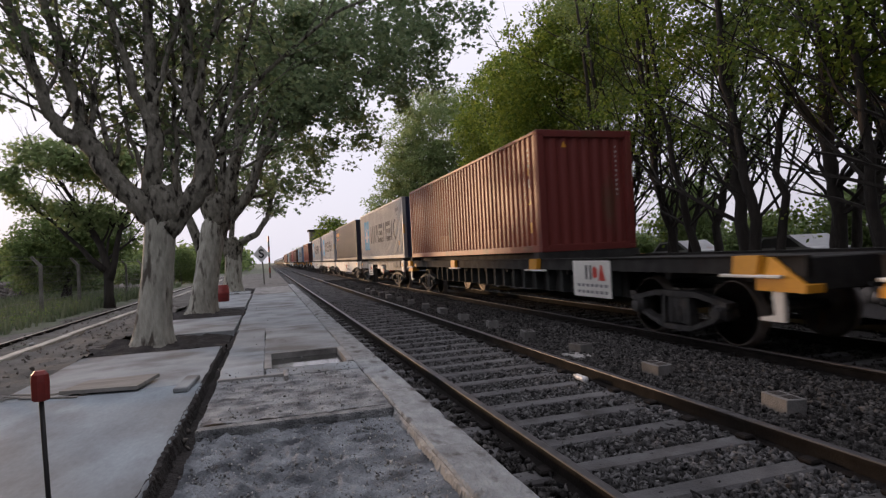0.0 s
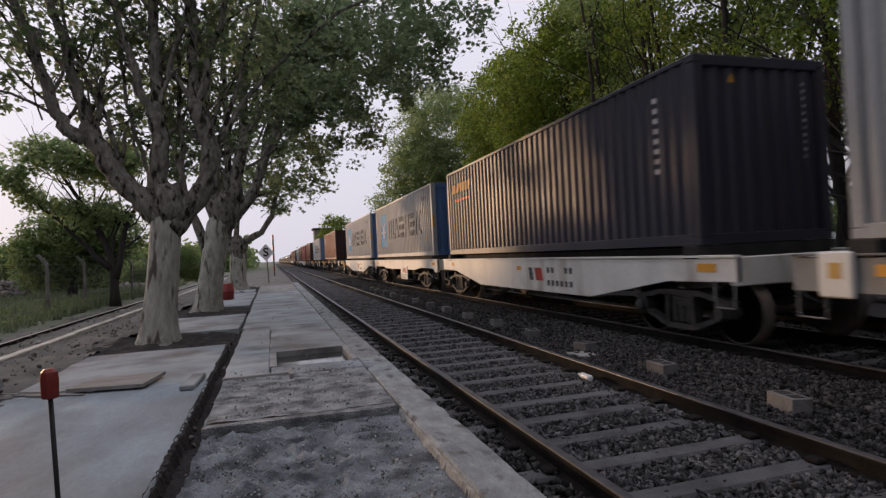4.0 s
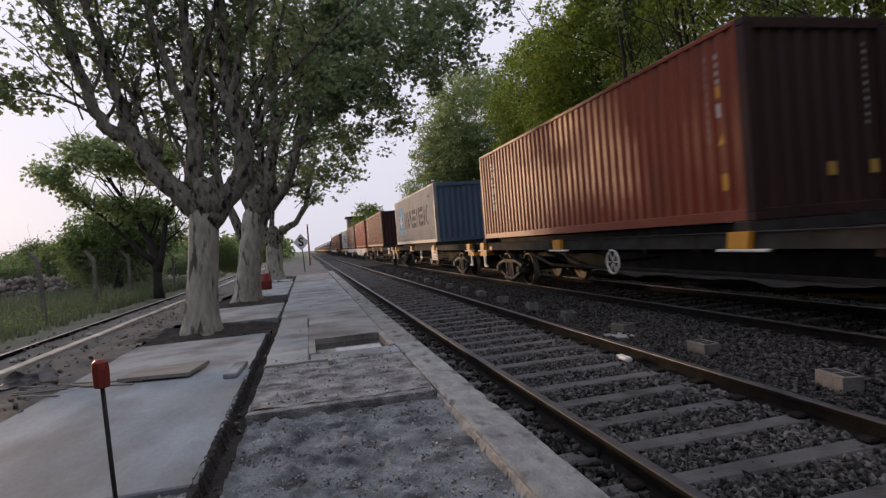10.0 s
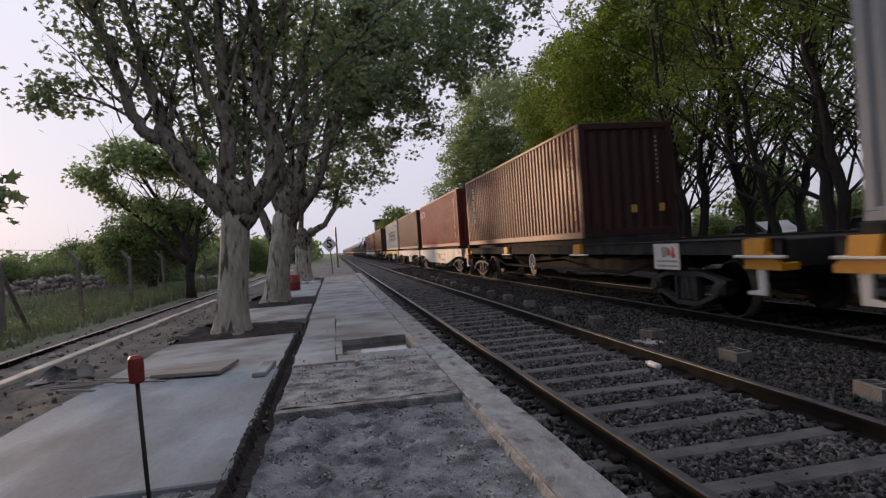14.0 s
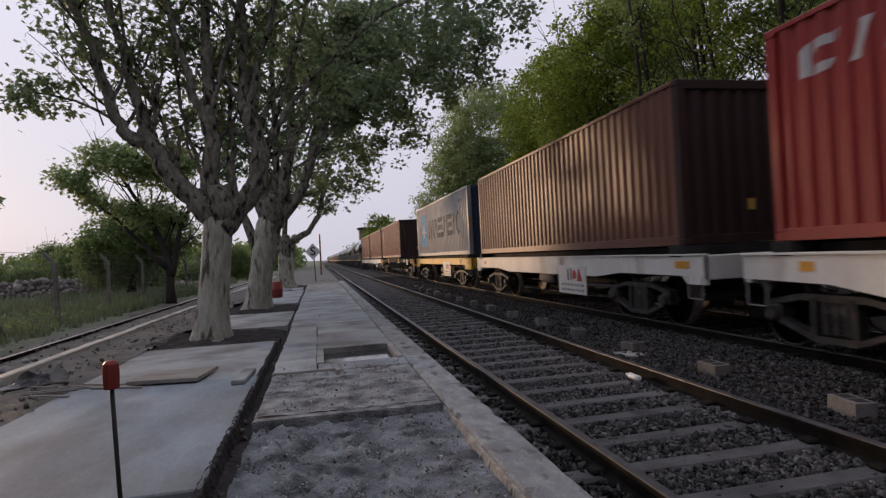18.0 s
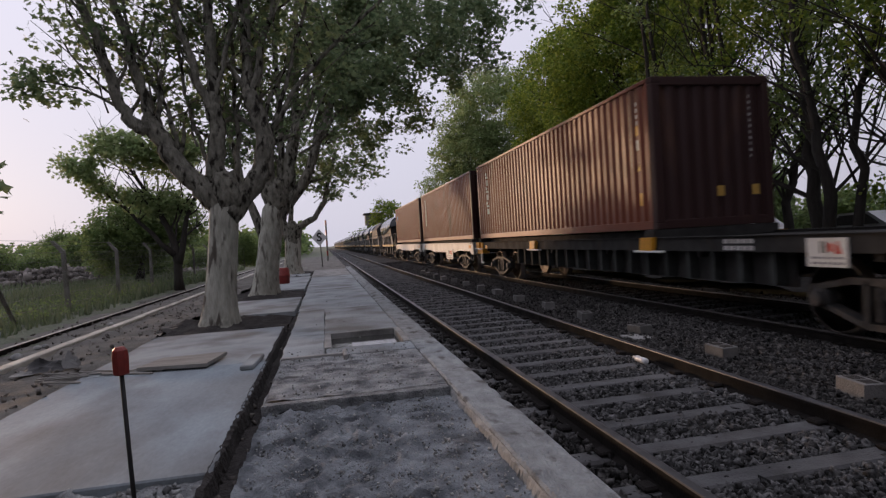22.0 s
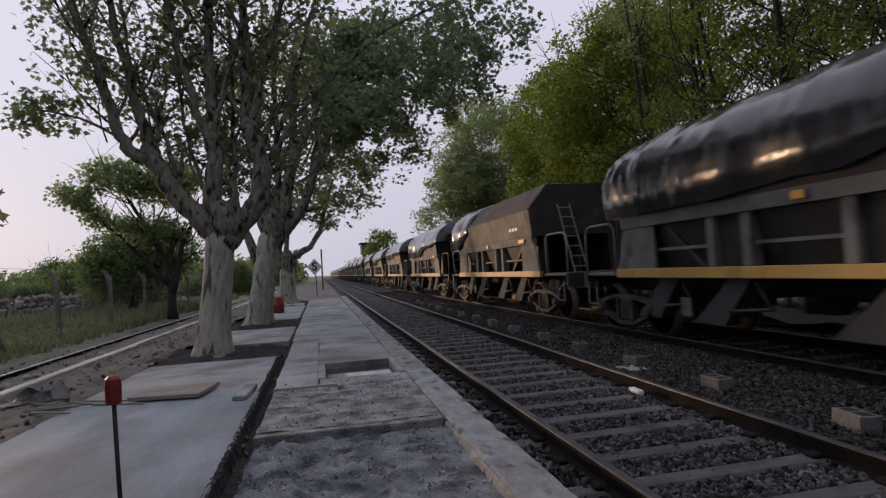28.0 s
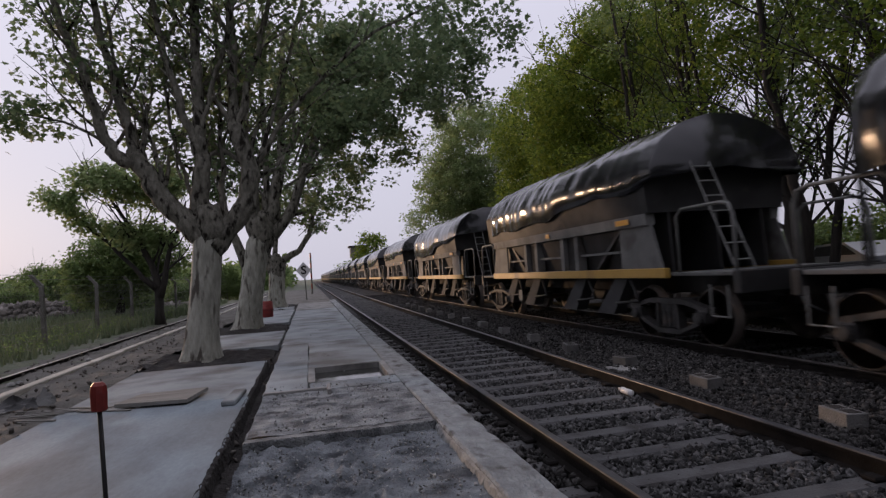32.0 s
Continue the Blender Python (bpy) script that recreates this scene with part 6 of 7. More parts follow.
        mark("code_mark", [rect(5.1, 1.15 + 0.16 * k, 5.18, 1.23 + 0.16 * k) for k in range(8)], "pale_mark", "column of small code marks")
        mark("sticker", [rect(5.02, 0.40, 5.3, 0.68), rect(5.05, 0.86, 5.2, 1.02), rect(5.05, 1.2, 5.2, 1.36)], "yellow", "yellow sticker")
    elif style == "navy":
        mark("name_block", [[(-5.55 + 0.36 * k, 2.02), (-5.27 + 0.36 * k, 2.02), (-5.22 + 0.36 * k, 2.30), (-5.5 + 0.36 * k, 2.30)] for k in range(5)], "orange_mark", "orange slanted block marks")
        mark("small_bar", [rect(-5.3, 1.72, -4.75, 1.80), rect(-4.68, 1.74, -3.95, 1.81)], "logo_red", "small red bar mark")
        mark("code_mark", [rect(5.1, 1.15 + 0.16 * k, 5.18, 1.23 + 0.16 * k) for k in range(8)], "pale_mark", "column of small code marks")
    if style != "grey":
        for k in range(11):
            part("code_mark", Shape().box(0.77, -0.006, 1.25 + 0.11 * k, 0.79 + 0.012 * (k % 2), 0.0, 1.30 + 0.11 * k), M["pale_mark"], endw, "small pale code mark", at=(0, -0.004, 0))
        if end_key == "shaded_maroon":
            for x in (0.11, 0.85):
                part("end_sticker", Shape().box(x - 0.075, -0.007, 0.55, x + 0.075, -0.003, 0.74), M["yellow_sill"], endw, "small yellow sticker")
        else:
            part("end_sticker", Shape().add([(-0.62, -0.005, 2.36), (-0.48, -0.005, 2.36), (-0.55, -0.005, 2.5)], [(0, 1, 2)]), M["yellow"], endw, "yellow warning triangle")
    return ob


def seg(s, p, q, th, x0, x1):
    """A bar in the y-z plane from p to q, th thick, from x0 to x1."""
    dy, dz = q[0] - p[0], q[1] - p[1]
    n = math.hypot(dy, dz)
    oy, oz = -dz / n * th / 2, dy / n * th / 2
    return s.prism([(p[0] + oy, p[1] + oz), (p[0] - oy, p[1] - oz), (q[0] - oy, q[1] - oz), (q[0] + oy, q[1] + oz)], "x", x0, x1)


def bogie_meshes():
    sf = Shape()
    for a, b, t in (((-1.06, 0.58), (-0.46, 0.70), 0.075), ((-0.46, 0.70), (0.46, 0.70), 0.085), ((0.46, 0.70), (1.06, 0.58), 0.075), ((-0.9, 0.40), (-0.30, 0.19), 0.065),
                    ((-0.30, 0.19), (0.30, 0.19), 0.075), ((0.30, 0.19), (0.9, 0.40), 0.065), ((-0.29, 0.19), (-0.27, 0.70), 0.06), ((0.29, 0.19), (0.27, 0.70), 0.06)):
        seg(sf, a, b, t, -0.08, 0.08)
    for y in (-0.9, 0.9):
        sf.box(-0.10, y - 0.11, 0.36, 0.10, y + 0.11, 0.59, 0.03)
    CONT["side_frame"] = sf
    sp = Shape()
    for y in (-0.15, 0.0, 0.15):
        sp.lathe([(0.24 + 0.03 * k, 0.068 if k % 2 else 0.05) for k in range(14)], "z", 10, (0, y, 0))
    CONT["springs"] = sp
    CONT["bolster"] = Shape().box(-1.12, -0.24, 0.48, 1.12, 0.24, 0.72, 0.03).box(-0.3, -0.95, 0.42, 0.3, 0.95, 0.60, 0.03)
    ws = Shape().lathe([(-1.05, 0.07), (1.05, 0.07)], "x", 10)
    for sx in (-1, 1):
        f = 1 if sx > 0 else -1
        ws.lathe([(f * 0.90, 0.10), (f * 0.92, 0.12), (f * 0.86, 0.18), (f * 0.84, 0.36), (f * 0.91, 0.385), (f * 0.912, 0.452), (f * 0.80, 0.462), (f * 0.79, 0.49), (f * 0.768, 0.485), (f * 0.77, 0.38), (f * 0.81, 0.34), (f * 0.82, 0.2), (f * 0.77, 0.12)], "x", 28)
        for k in range(4):
            a = k * math.pi / 2
            ws.lathe([(f * 0.846, 0.045), (f * 0.856, 0.045)], "x", 8, (0, 0.27 * math.cos(a), 0.27 * math.sin(a)))
    CONT["wheelset"] = ws
    CONT["rim"] = Shape().lathe([(0, 0.432), (-0.004, 0.434), (-0.004, 0.450), (0, 0.452)], "x", 32)
    CONT["cap"] = Shape().lathe([(0, 0.10), (-0.05, 0.095), (-0.06, 0.06)], "x", 12)


bogie_meshes()


def bogie(wagon, y):
    b = part("bogie", shared("bolster", "bogie"), None, wagon, "greasy four-wheel bogie", at=(0, y, RAIL_2))
    for sx in (-1, 1):
        part("side_frame", shared("side_frame", "bogie"), None, b, at=(sx * 1.09, 0, 0))
        part("spring", shared("springs", "bogie", True), None, b, at=(sx * 1.09, 0, 0))
        for dy in (-0.9, 0.9):
            part("axle_cap", shared("cap", "bogie"), None, b, "bearing cap", at=Matrix.Translation((sx * 1.20, dy, 0.46)) @ pose(0, 0, 0, 0, 0, 0 if sx < 0 else 180))
    for dy in (-0.9, 0.9):
        part("wheelset", shared("wheelset", "wheel", True), None, b, at=(0, dy, 0.46))
        part("wheel_rim", shared("rim", "tread"), None, b, "bright worn wheel rim", at=(-0.914, dy, 0.46))
    return b


def coupler(wagon, y, d):
    s = Shape().box(-0.12, min(y, y + d * 0.34), 0.80, 0.12, max(y, y + d * 0.34), 1.02, 0.02)
    s.box(-0.19, min(y + d * 0.25, y + d * 0.45), 0.76, 0.19, max(y + d * 0.25, y + d * 0.45), 1.06, 0.04)
    part("coupler", s, M["bogie"], wagon)
    part("brake_hose", Shape().tube([(-0.35, y, 0.85), (-0.36, y + d * 0.2, 0.62), (-0.25, y + d * 0.4, 0.5)], 0.022, 6), M["black_iron"], wagon, smooth=True)


def placard(wagon, y0, y1, z0, z1, lines=True):
    pl = part("placard", Shape().box(-1.315, y0, z0, -1.295, y1, z1, 0.004), M["white_frame"], wagon, "white lettered plate")
    w, h = y1 - y0, z1 - z0
    def at(u, v):
        return (y1 - u * w, z0 + v * h)
    for u in (0.36, 0.47):
        part("emblem", Shape().prism([at(u, 0.48), at(u + 0.05, 0.48), at(u + 0.05, 0.88), at(u, 0.88)], "x", -1.319, -1.316), M["dark_mark"], pl, "dark emblem bar")
    part("emblem", Shape().prism([at(0.55, 0.58), at(0.60, 0.50), at(0.68, 0.58), at(0.68, 0.76), at(0.60, 0.86), at(0.55, 0.76)], "x", -1.319, -1.316), M["logo_red"], pl, "red emblem shape")
    part("emblem", Shape().prism([at(0.70, 0.46), at(0.88, 0.46), at(0.80, 0.88), at(0.76, 0.88)], "x", -1.319, -1.316), M["logo_red"], pl, "red emblem wedge")
    for r in range(2 if lines else 1):
        for k in range(7):
            part("number_bar", Shape().box(-1.319, y0 + w * (0.08 + 0.12 * k), z0 + h * (0.10 + 0.18 * r), -1.316, y0 + w * (0.15 + 0.12 * k), z0 + h * (0.18 + 0.18 * r)), M["faint_mark"], pl)


def end_gear(wagon, y, d, wedge):
    """Steps, corner pieces and brackets at a wagon end; d points outwards."""
    for sx in (-1, 1):
        if wedge:
            s = Shape().prism([(y + d * 0.02, 0.78), (y + d * 0.02, 0.87), (y - d * 0.42, 1.2), (y - d * 0.68, 1.2), (y - d * 0.68, 0.79)], "x", sx * 1.05, sx * 1.33)
            part("corner_bracket", s, M["yellow"], wagon, "yellow sloping corner bracket")
        st = Shape()
        if wedge:
            st.prism([(y - d * 0.30, 0.79), (y - d * 0.31, 0.42), (y - d * 0.66, 0.42), (y - d * 0.66, 0.46), (y - d * 0.44, 0.50), (y - d * 0.46, 0.79)], "x", sx * 1.26, sx * 1.31)
        else:
            st.tube([(sx * 1.28, y - d * 0.05, 0.86), (sx * 1.28, y - d * 0.06, 0.50), (sx * 1.28, y - d * 0.40, 0.50), (sx * 1.28, y - d * 0.42, 0.86)], 0.016, 6)
        part("step", st, M["white_frame" if wedge else "rail_tube"], wagon, "pale step iron")
    coupler(wagon, y, d)


def flat_wagon(front, rear, kind, cont_front, seed, label):
    """A container wagon between its headstocks; kind: fish, straight, yellow or long."""
    L, mid = rear - front, (rear + front) / 2
    wg = empty("container_wagon")
    tagged(wg, label, "railway wagon", group="wagons of the train")
    h = L / 2
    rng = random.Random(seed)
    mat = {"fish": "white_frame", "straight": "white_frame", "yellow": "yellow_frame", "long": "black_frame", "ribbed": "black_frame", "skeletal": "white_frame"}[kind]
    inset = {"long": 2.4, "ribbed": 2.4, "fish": 1.3}.get(kind, 2.15)
    for sx in (-1, 1):
        s = Shape()
        x0, x1 = (sx * 1.20, sx * 1.29)
        if kind == "fish":
            s.prism([(-h, 1.18), (-h, 0.86), (-h + 1.4, 0.83), (-h + 3.7, 0.46), (h - 3.7, 0.46), (h - 1.4, 0.83), (h, 0.86), (h, 1.18)], "x", min(x0, x1), max(x0, x1))
        elif kind == "yellow":
            s.prism([(-h, 1.19), (-h, 0.76), (-h + 1.0, 0.76), (-h + 1.1, 0.93), (h - 1.1, 0.93), (h - 1.0, 0.76), (h, 0.76), (h, 1.19)], "x", min(x0, x1), max(x0, x1))
        elif kind == "straight":
            s.prism([(-h, 1.19), (-h, 0.73), (-h + 0.42, 0.73), (-h + 0.55, 0.86), (-h + 2.6, 0.87), (-h + 3.6, 0.77), (h - 3.6, 0.77), (h - 2.6, 0.87), (h - 0.55, 0.86), (h - 0.42, 0.73), (h, 0.73), (h, 1.19)], "x", min(x0, x1), max(x0, x1))
        elif kind == "skeletal":
            s.prism([(-h, 1.17), (-h, 0.80), (-h + 4.3, 0.76), (-h + 4.3, 1.04), (h - 3.6, 1.04), (h - 3.6, 0.80), (h, 0.80), (h, 1.17)], "x", min(x0, x1), max(x0, x1))
        else:
            s.prism([(-h, 1.20), (-h, 0.98), (h, 0.98), (h, 1.20)], "x", min(x0, x1), max(x0, x1))
        part("side_sill", s, M[mat if kind != "skeletal" else "hopper_pale"], wg)
        part("sill_flange", Shape().box(min(sx * 1.18, sx * 1.325), -h, 1.182 if kind == "fish" else 1.192 if kind != "long" and kind != "ribbed" else 1.202, max(sx * 1.18, sx * 1.325), h, 1.215, 0.004), M[mat if kind != "skeletal" else "hopper_light"], wg)
        for y0, y1 in ((-h + 0.35, -h + 0.72), (h - 1.2, h - 0.98)):
            part("reflector", Shape().box(min(sx * 1.291, sx * 1.30), y0, 0.98, max(sx * 1.291, sx * 1.30), y1, 1.10), M["yellow"], wg, "amber reflector plate")
    if kind == "yellow":
        part("rust_patch", Shape().box(-1.295, -h + 1.5, 0.93, -1.291, -h + 1.95, 1.19), M["brown"], wg, "bare brown patch on the sill")
    part("headstock", Shape().box(-1.28, -h, 0.80, 1.28, -h + 0.12, 1.19, 0.015), M[mat], wg)
    part("headstock", Shape().box(-1.28, h - 0.12, 0.80, 1.28, h, 1.19, 0.015), M[mat], wg)
    part("centre_sill", Shape().prism([(-h + 0.1, 1.12), (-h + 0.1, 0.78), (-h + 3.6, 0.72), (-h + 5.0, 0.52), (h - 5.0, 0.52), (h - 3.6, 0.72), (h - 0.1, 0.78), (h - 0.1, 1.12)], "x", -0.28, 0.28), M["black_frame"], wg)
    cross = Shape().box(-1.2, -0.05, 0.88, 1.2, 0.05, 1.14).mesh("cross_member", M["black_frame"])
    n = int(L / 1.5)
    for k in range(n):
        part("cross_member", cross, None, wg, at=(0, -h + 0.9 + (L - 1.8) * k / (n - 1), 0))
    part("deck_plate", Shape().box(-1.18, -h + 0.12, 1.141, 1.18, h - 0.12, 1.165), M["black_frame"], wg)
    cf, cr = cont_front - mid, cont_front + CL - mid
    bearer = Shape().box(-1.30, -0.16, 1.166 if kind not in ("long", "ribbed") else 1.166, 1.30, 0.16, 1.355, 0.01).mesh("container_bearer", M["black_frame"])
    # black filler added to keep the gap under the container dark
    part("loading_frame", Shape().box(-0.95, max(cf, -h) + 0.4, 1.167, 0.95, min(cr, h) - 0.4, 1.33, 0.01), M["black_frame"], wg)
    for y in (cf + 0.17, cr - 0.17):
        part("container_bearer", bearer, None, wg, at=(0, y, 0))
    if kind in ("long", "ribbed"):
        for y in (cf + 0.14, cr - 0.16, cf - 5.9 if cf - 5.9 > -h + 0.3 else cf + 6.0, cf + 6.06):
            for sx in (-1, 1):
                part("lock_bracket", Shape().prism([(y - 0.20, 1.22), (y - 0.14, 0.97), (y + 0.24, 0.97), (y + 0.20, 1.22)], "x", sx * 1.30, sx * 1.40), M["yellow"], wg, "yellow container lock bracket")
                part("lock_lever", Shape().box(min(sx * 1.31, sx * 1.41), y - 0.48, 0.945, max(sx * 1.31, sx * 1.41), y + 0.46, 0.985, 0.01), M["white_frame"], wg, "white lock lever")
        if kind == "ribbed":
            k, y = 0, -h + 4.0
            while y < h - 3.9:
                for sx in (-1, 1):
                    part("rib", Shape().box(min(sx * 1.02, sx * 1.22), y - 0.05, 0.52, max(sx * 1.02, sx * 1.22), y + 0.05, 0.98), M["rib_grey"], wg)
                y += 0.62
            for sx in (-1, 1):
                part("lower_sill", Shape().box(min(sx * 0.98, sx * 1.04), -h + 3.8, 0.50, max(sx * 0.98, sx * 1.04), h - 3.8, 0.98), M["black_frame"], wg)
        else:
            for sx in (-1, 1):
                part("truss_rod", Shape().tube([(sx * 0.9, -h + 3.6, 0.85), (sx * 0.9, -h + 5.0, 0.56), (sx * 0.9, h - 5.0, 0.56), (sx * 0.9, h - 3.6, 0.85)], 0.04, 6), M["black_frame"], wg)
            hw = part("brake_wheel", Shape().tube([(-1.30, 0.23 * math.cos(a), 0.23 * math.sin(a)) for a in (k * math.pi / 10 for k in range(21))], 0.022, 6, False), M["white_frame"], wg, "white spoked brake wheel", at=(0, cf + 3.7, 0.74))
            for k in range(6):
                a = k * math.pi / 3
                part("spoke", Shape().tube([(-1.30, 0, 0), (-1.30, 0.23 * math.cos(a), 0.23 * math.sin(a))], 0.014, 5), M["white_frame"], hw)
            part("brake_shaft", Shape().tube([(-1.32, cf + 3.7, 0.74), (-0.2, cf + 3.7, 0.74)], 0.03, 8), M["black_frame"], wg)
    else:
        part("air_tank", Shape().lathe([(-0.5, 0.1), (-0.46, 0.17), (0.46, 0.17), (0.5, 0.1)], "y", 14, (-0.72, 0.9, 0.62)), M["black_frame"] if kind == "fish" else M["hopper_light"], wg, smooth=True)
        part("brake_rod", Shape().tube([(-0.6, -h + 3.3, 0.55), (-0.6, h - 3.3, 0.5)], 0.02, 6), M["bogie"], wg)
        if kind == "skeletal":
            for y0, y1 in ((cf - 0.36, cf + 0.08), (cr - 0.1, cr + 0.3)):
                part("corner_bracket", Shape().box(-1.36, y0, 0.74, -1.30, y1, 1.24, 0.02), M["white_frame"], wg, "dirty white corner bracket")
                part("reflector", Shape().box(-1.368, y0 + 0.12, 0.95, -1.361, y0 + 0.26, 1.12), M["yellow_sill"], wg)
            for y0, y1 in ((cf + 0.5, cf + 1.15), (cf + 1.25, cf + 2.0)):
                part("side_plate", Shape().box(-1.33, y0, 0.92, -1.295, y1, 1.19, 0.01), M["hopper_light"], wg, "dusty grey plate")
            part("valve_body", Shape().box(-1.28, cf + 3.1, 0.70, -1.05, cf + 3.4, 0.98, 0.04), M["logo_red"], wg, "red brake valve")
            part("valve_pipe", Shape().tube([(-1.2, cf + 2.2, 0.86), (-1.22, cf + 3.2, 0.84), (-1.2, cf + 4.7, 0.8)], 0.022, 6), M["bogie"], wg)
            part("brake_valve", Shape().box(-1.30, cf + 4.9, 0.62, -0.95, cf + 5.5, 0.98, 0.05).box(-1.26, cf + 5.6, 0.80, -0.98, cf + 6.6, 1.08, 0.03), M["white_frame"], wg, "pale brake cylinder box")
            part("valve_wheel", Shape().lathe([(-1.36, 0.04), (-1.355, 0.16), (-1.33, 0.16), (-1.32, 0.04)], "x", 18, (0, cf + 4.45, 0.70)), M["band_red"], wg, "red hand wheel")
            for k in range(5):
                y = cf + 7.2 + 0.9 * k
                part("rib", Shape().box(-1.28, y - 0.04, 0.80, -1.21, y + 0.04, 1.16), M["rib_grey"], wg)
    for d, y in ((-1, -h), (1, h)):
        end_gear(wg, y, d, kind in ("long", "ribbed"))
    for y in (-h + inset, h - inset):
        bogie(wg, y)
    return wg, mid


WAGONS = [
    # container front at the start, wagon kind, container paint, end paint (maroon and red ones hold painted shade),
    # style, words
    (-8.3, "long", "navy", "navy", "navy", "dark navy corrugated steel container", "black flat wagon with yellow brackets"),
    (11.72, "ribbed", "red", "shaded_red", "patched", "brick-red corrugated steel container with lighter repainted patches", "long black ribbed flat wagon with yellow brackets"),
    (25.36, "skeletal", "grey", "deep_blue", "grey", "light grey container with a blue star panel and dark block marks", "white skeletal container wagon"),
    (39.76, "fish", "navy", "navy", "navy", "dark navy container with orange marks", "white fish-bellied container wagon"),
    (54.01, "straight", "grey", "blue", "grey", "light grey container with a blue star panel and dark block marks", "white straight-sided container wagon"),
    (68.47, "fish", "grey", "blue", "grey", "light grey container with a blue end and dark block marks", "white fish-bellied container wagon"),
    (88.87, "long", "red", "shaded_maroon", "column", "brick-red corrugated steel container with pale marks", "long black flat wagon with yellow brackets"),
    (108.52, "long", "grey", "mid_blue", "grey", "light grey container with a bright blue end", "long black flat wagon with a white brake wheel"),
    (128.14, "long", "maroon", "shaded_maroon", "column", "maroon corrugated container with a pale column of marks", "long black flat wagon with yellow brackets"),
    (142.38, "fish", "bright_red", "shaded_red", "cai", "bright red container with a bold pale mark", "white fish-bellied container wagon"),
    (156.50, "straight", "brown", "shaded_maroon", "plain", "plain brown corrugated container", "white straight-sided container wagon"),
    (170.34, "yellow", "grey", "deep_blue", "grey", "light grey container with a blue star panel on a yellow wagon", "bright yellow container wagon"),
    (190.38, "ribbed", "maroon", "shaded_maroon", "column", "maroon corrugated container with a pale column of marks", "long black ribbed flat wagon with yellow brackets"),
    (203.63, "straight", "maroon", "shaded_maroon", "column", "maroon corrugated container with a pale column of marks", "white straight-sided container wagon"),
    (216.88, "straight", "maroon", "shaded_maroon", "disc", "maroon corrugated container with a small blue disc", "white straight-sided container wagon"),
]
PLACARDS = {1: (8.95, 10.25, 0.49, 1.17), 2: (33.2, 34.6, 0.42, 1.05), 4: (58.3, 59.7, 0.33, 0.94), 6: (85.97, 86.78, 0.69, 1.16), 7: (108.3, 109.5, 0.53, 1.11), 8: (124.2, 125.0, 0.72, 1.18),
            10: (160.0, 161.5, 0.33, 1.0), 11: (173.6, 175.1, 0.40, 1.05), 12: (186.46, 187.03, 0.81, 1.16), 13: (207.3, 208.8, 0.45, 0.95)}
HOPPERS = [236.25 + 13.38 * k for k in range(26)]


def build_train():
    ends = []
    for i, w in enumerate(WAGONS):
        rear = w[0] + CL
        nxt = WAGONS[i + 1][0] if i + 1 < len(WAGONS) else 230.5
        gap = nxt - rear
        cut = rear + gap / 2 if gap < 3 else rear + 0.75
        ends.append((cut - 0.43, cut + 0.43))
    front = WAGONS[0][0] - 0.5
    for i, (y, kind, side, end, style, cl, wl_) in enumerate(WAGONS):
        rear = ends[i][0]
        wg, mid = flat_wagon(front, rear, kind, y, i, wl_)
        if i in PLACARDS:
            p0, p1, z0, z1 = PLACARDS[i]
            placard(wg, p0 - mid, p1 - mid, z0, z1)
        if kind == "fish":
            c0, ink = y - mid, M["logo_red"] if i == 9 else M["dark_mark"]
            for r, z in ((0, 0.88), (1, 0.60)):
                for k in range(6):
                    if r or k not in (2, 3):
                        part("number_bar", Shape().box(-1.294, c0 + 3.66 + 0.20 * k, z, -1.291, c0 + 3.78 + 0.20 * k, z + 0.12), ink, wg)
            part("emblem", Shape().prism([(c0 + 4.98, 0.70), (c0 + 5.34, 0.70), (c0 + 5.42, 0.99), (c0 + 5.06, 0.99)], "x", -1.294, -1.291), M["logo_red"], wg, "red emblem shape")
            part("emblem", Shape().prism([(c0 + 5.46, 0.70), (c0 + 5.66, 0.70), (c0 + 5.74, 0.99), (c0 + 5.54, 0.99)], "x", -1.294, -1.291), M["dark_mark"], wg, "dark emblem shape")
            part("reflector", Shape().box(-1.296, c0 + 6.15, 0.92, -1.291, c0 + 6.42, 1.02), M["yellow"], wg, "amber reflector plate")
        if kind == "ribbed":
            for r in range(2):
                for k in range(5):
                    part("number_bar", Shape().box(-1.295, 187.95 - 190.38 + y - mid + 0.13 * k, 1.00 + 0.10 * r, -1.291, 188.05 - 190.38 + y - mid + 0.13 * k, 1.065 + 0.10 * r), M["pale_mark"], wg, "pale stencilled bar")
        wg.matrix_basis = Matrix.Translation((TRACK_2, mid, 0))
        TRAIN.append((wg, mid))
        c = container(side, end, style, cl, 100 + i)
        c.matrix_basis = Matrix.Translation((TRACK_2, y + CL / 2, CZ))
        TRAIN.append((c, y + CL / 2, CZ))
        front = ends[i][1]


build_train()


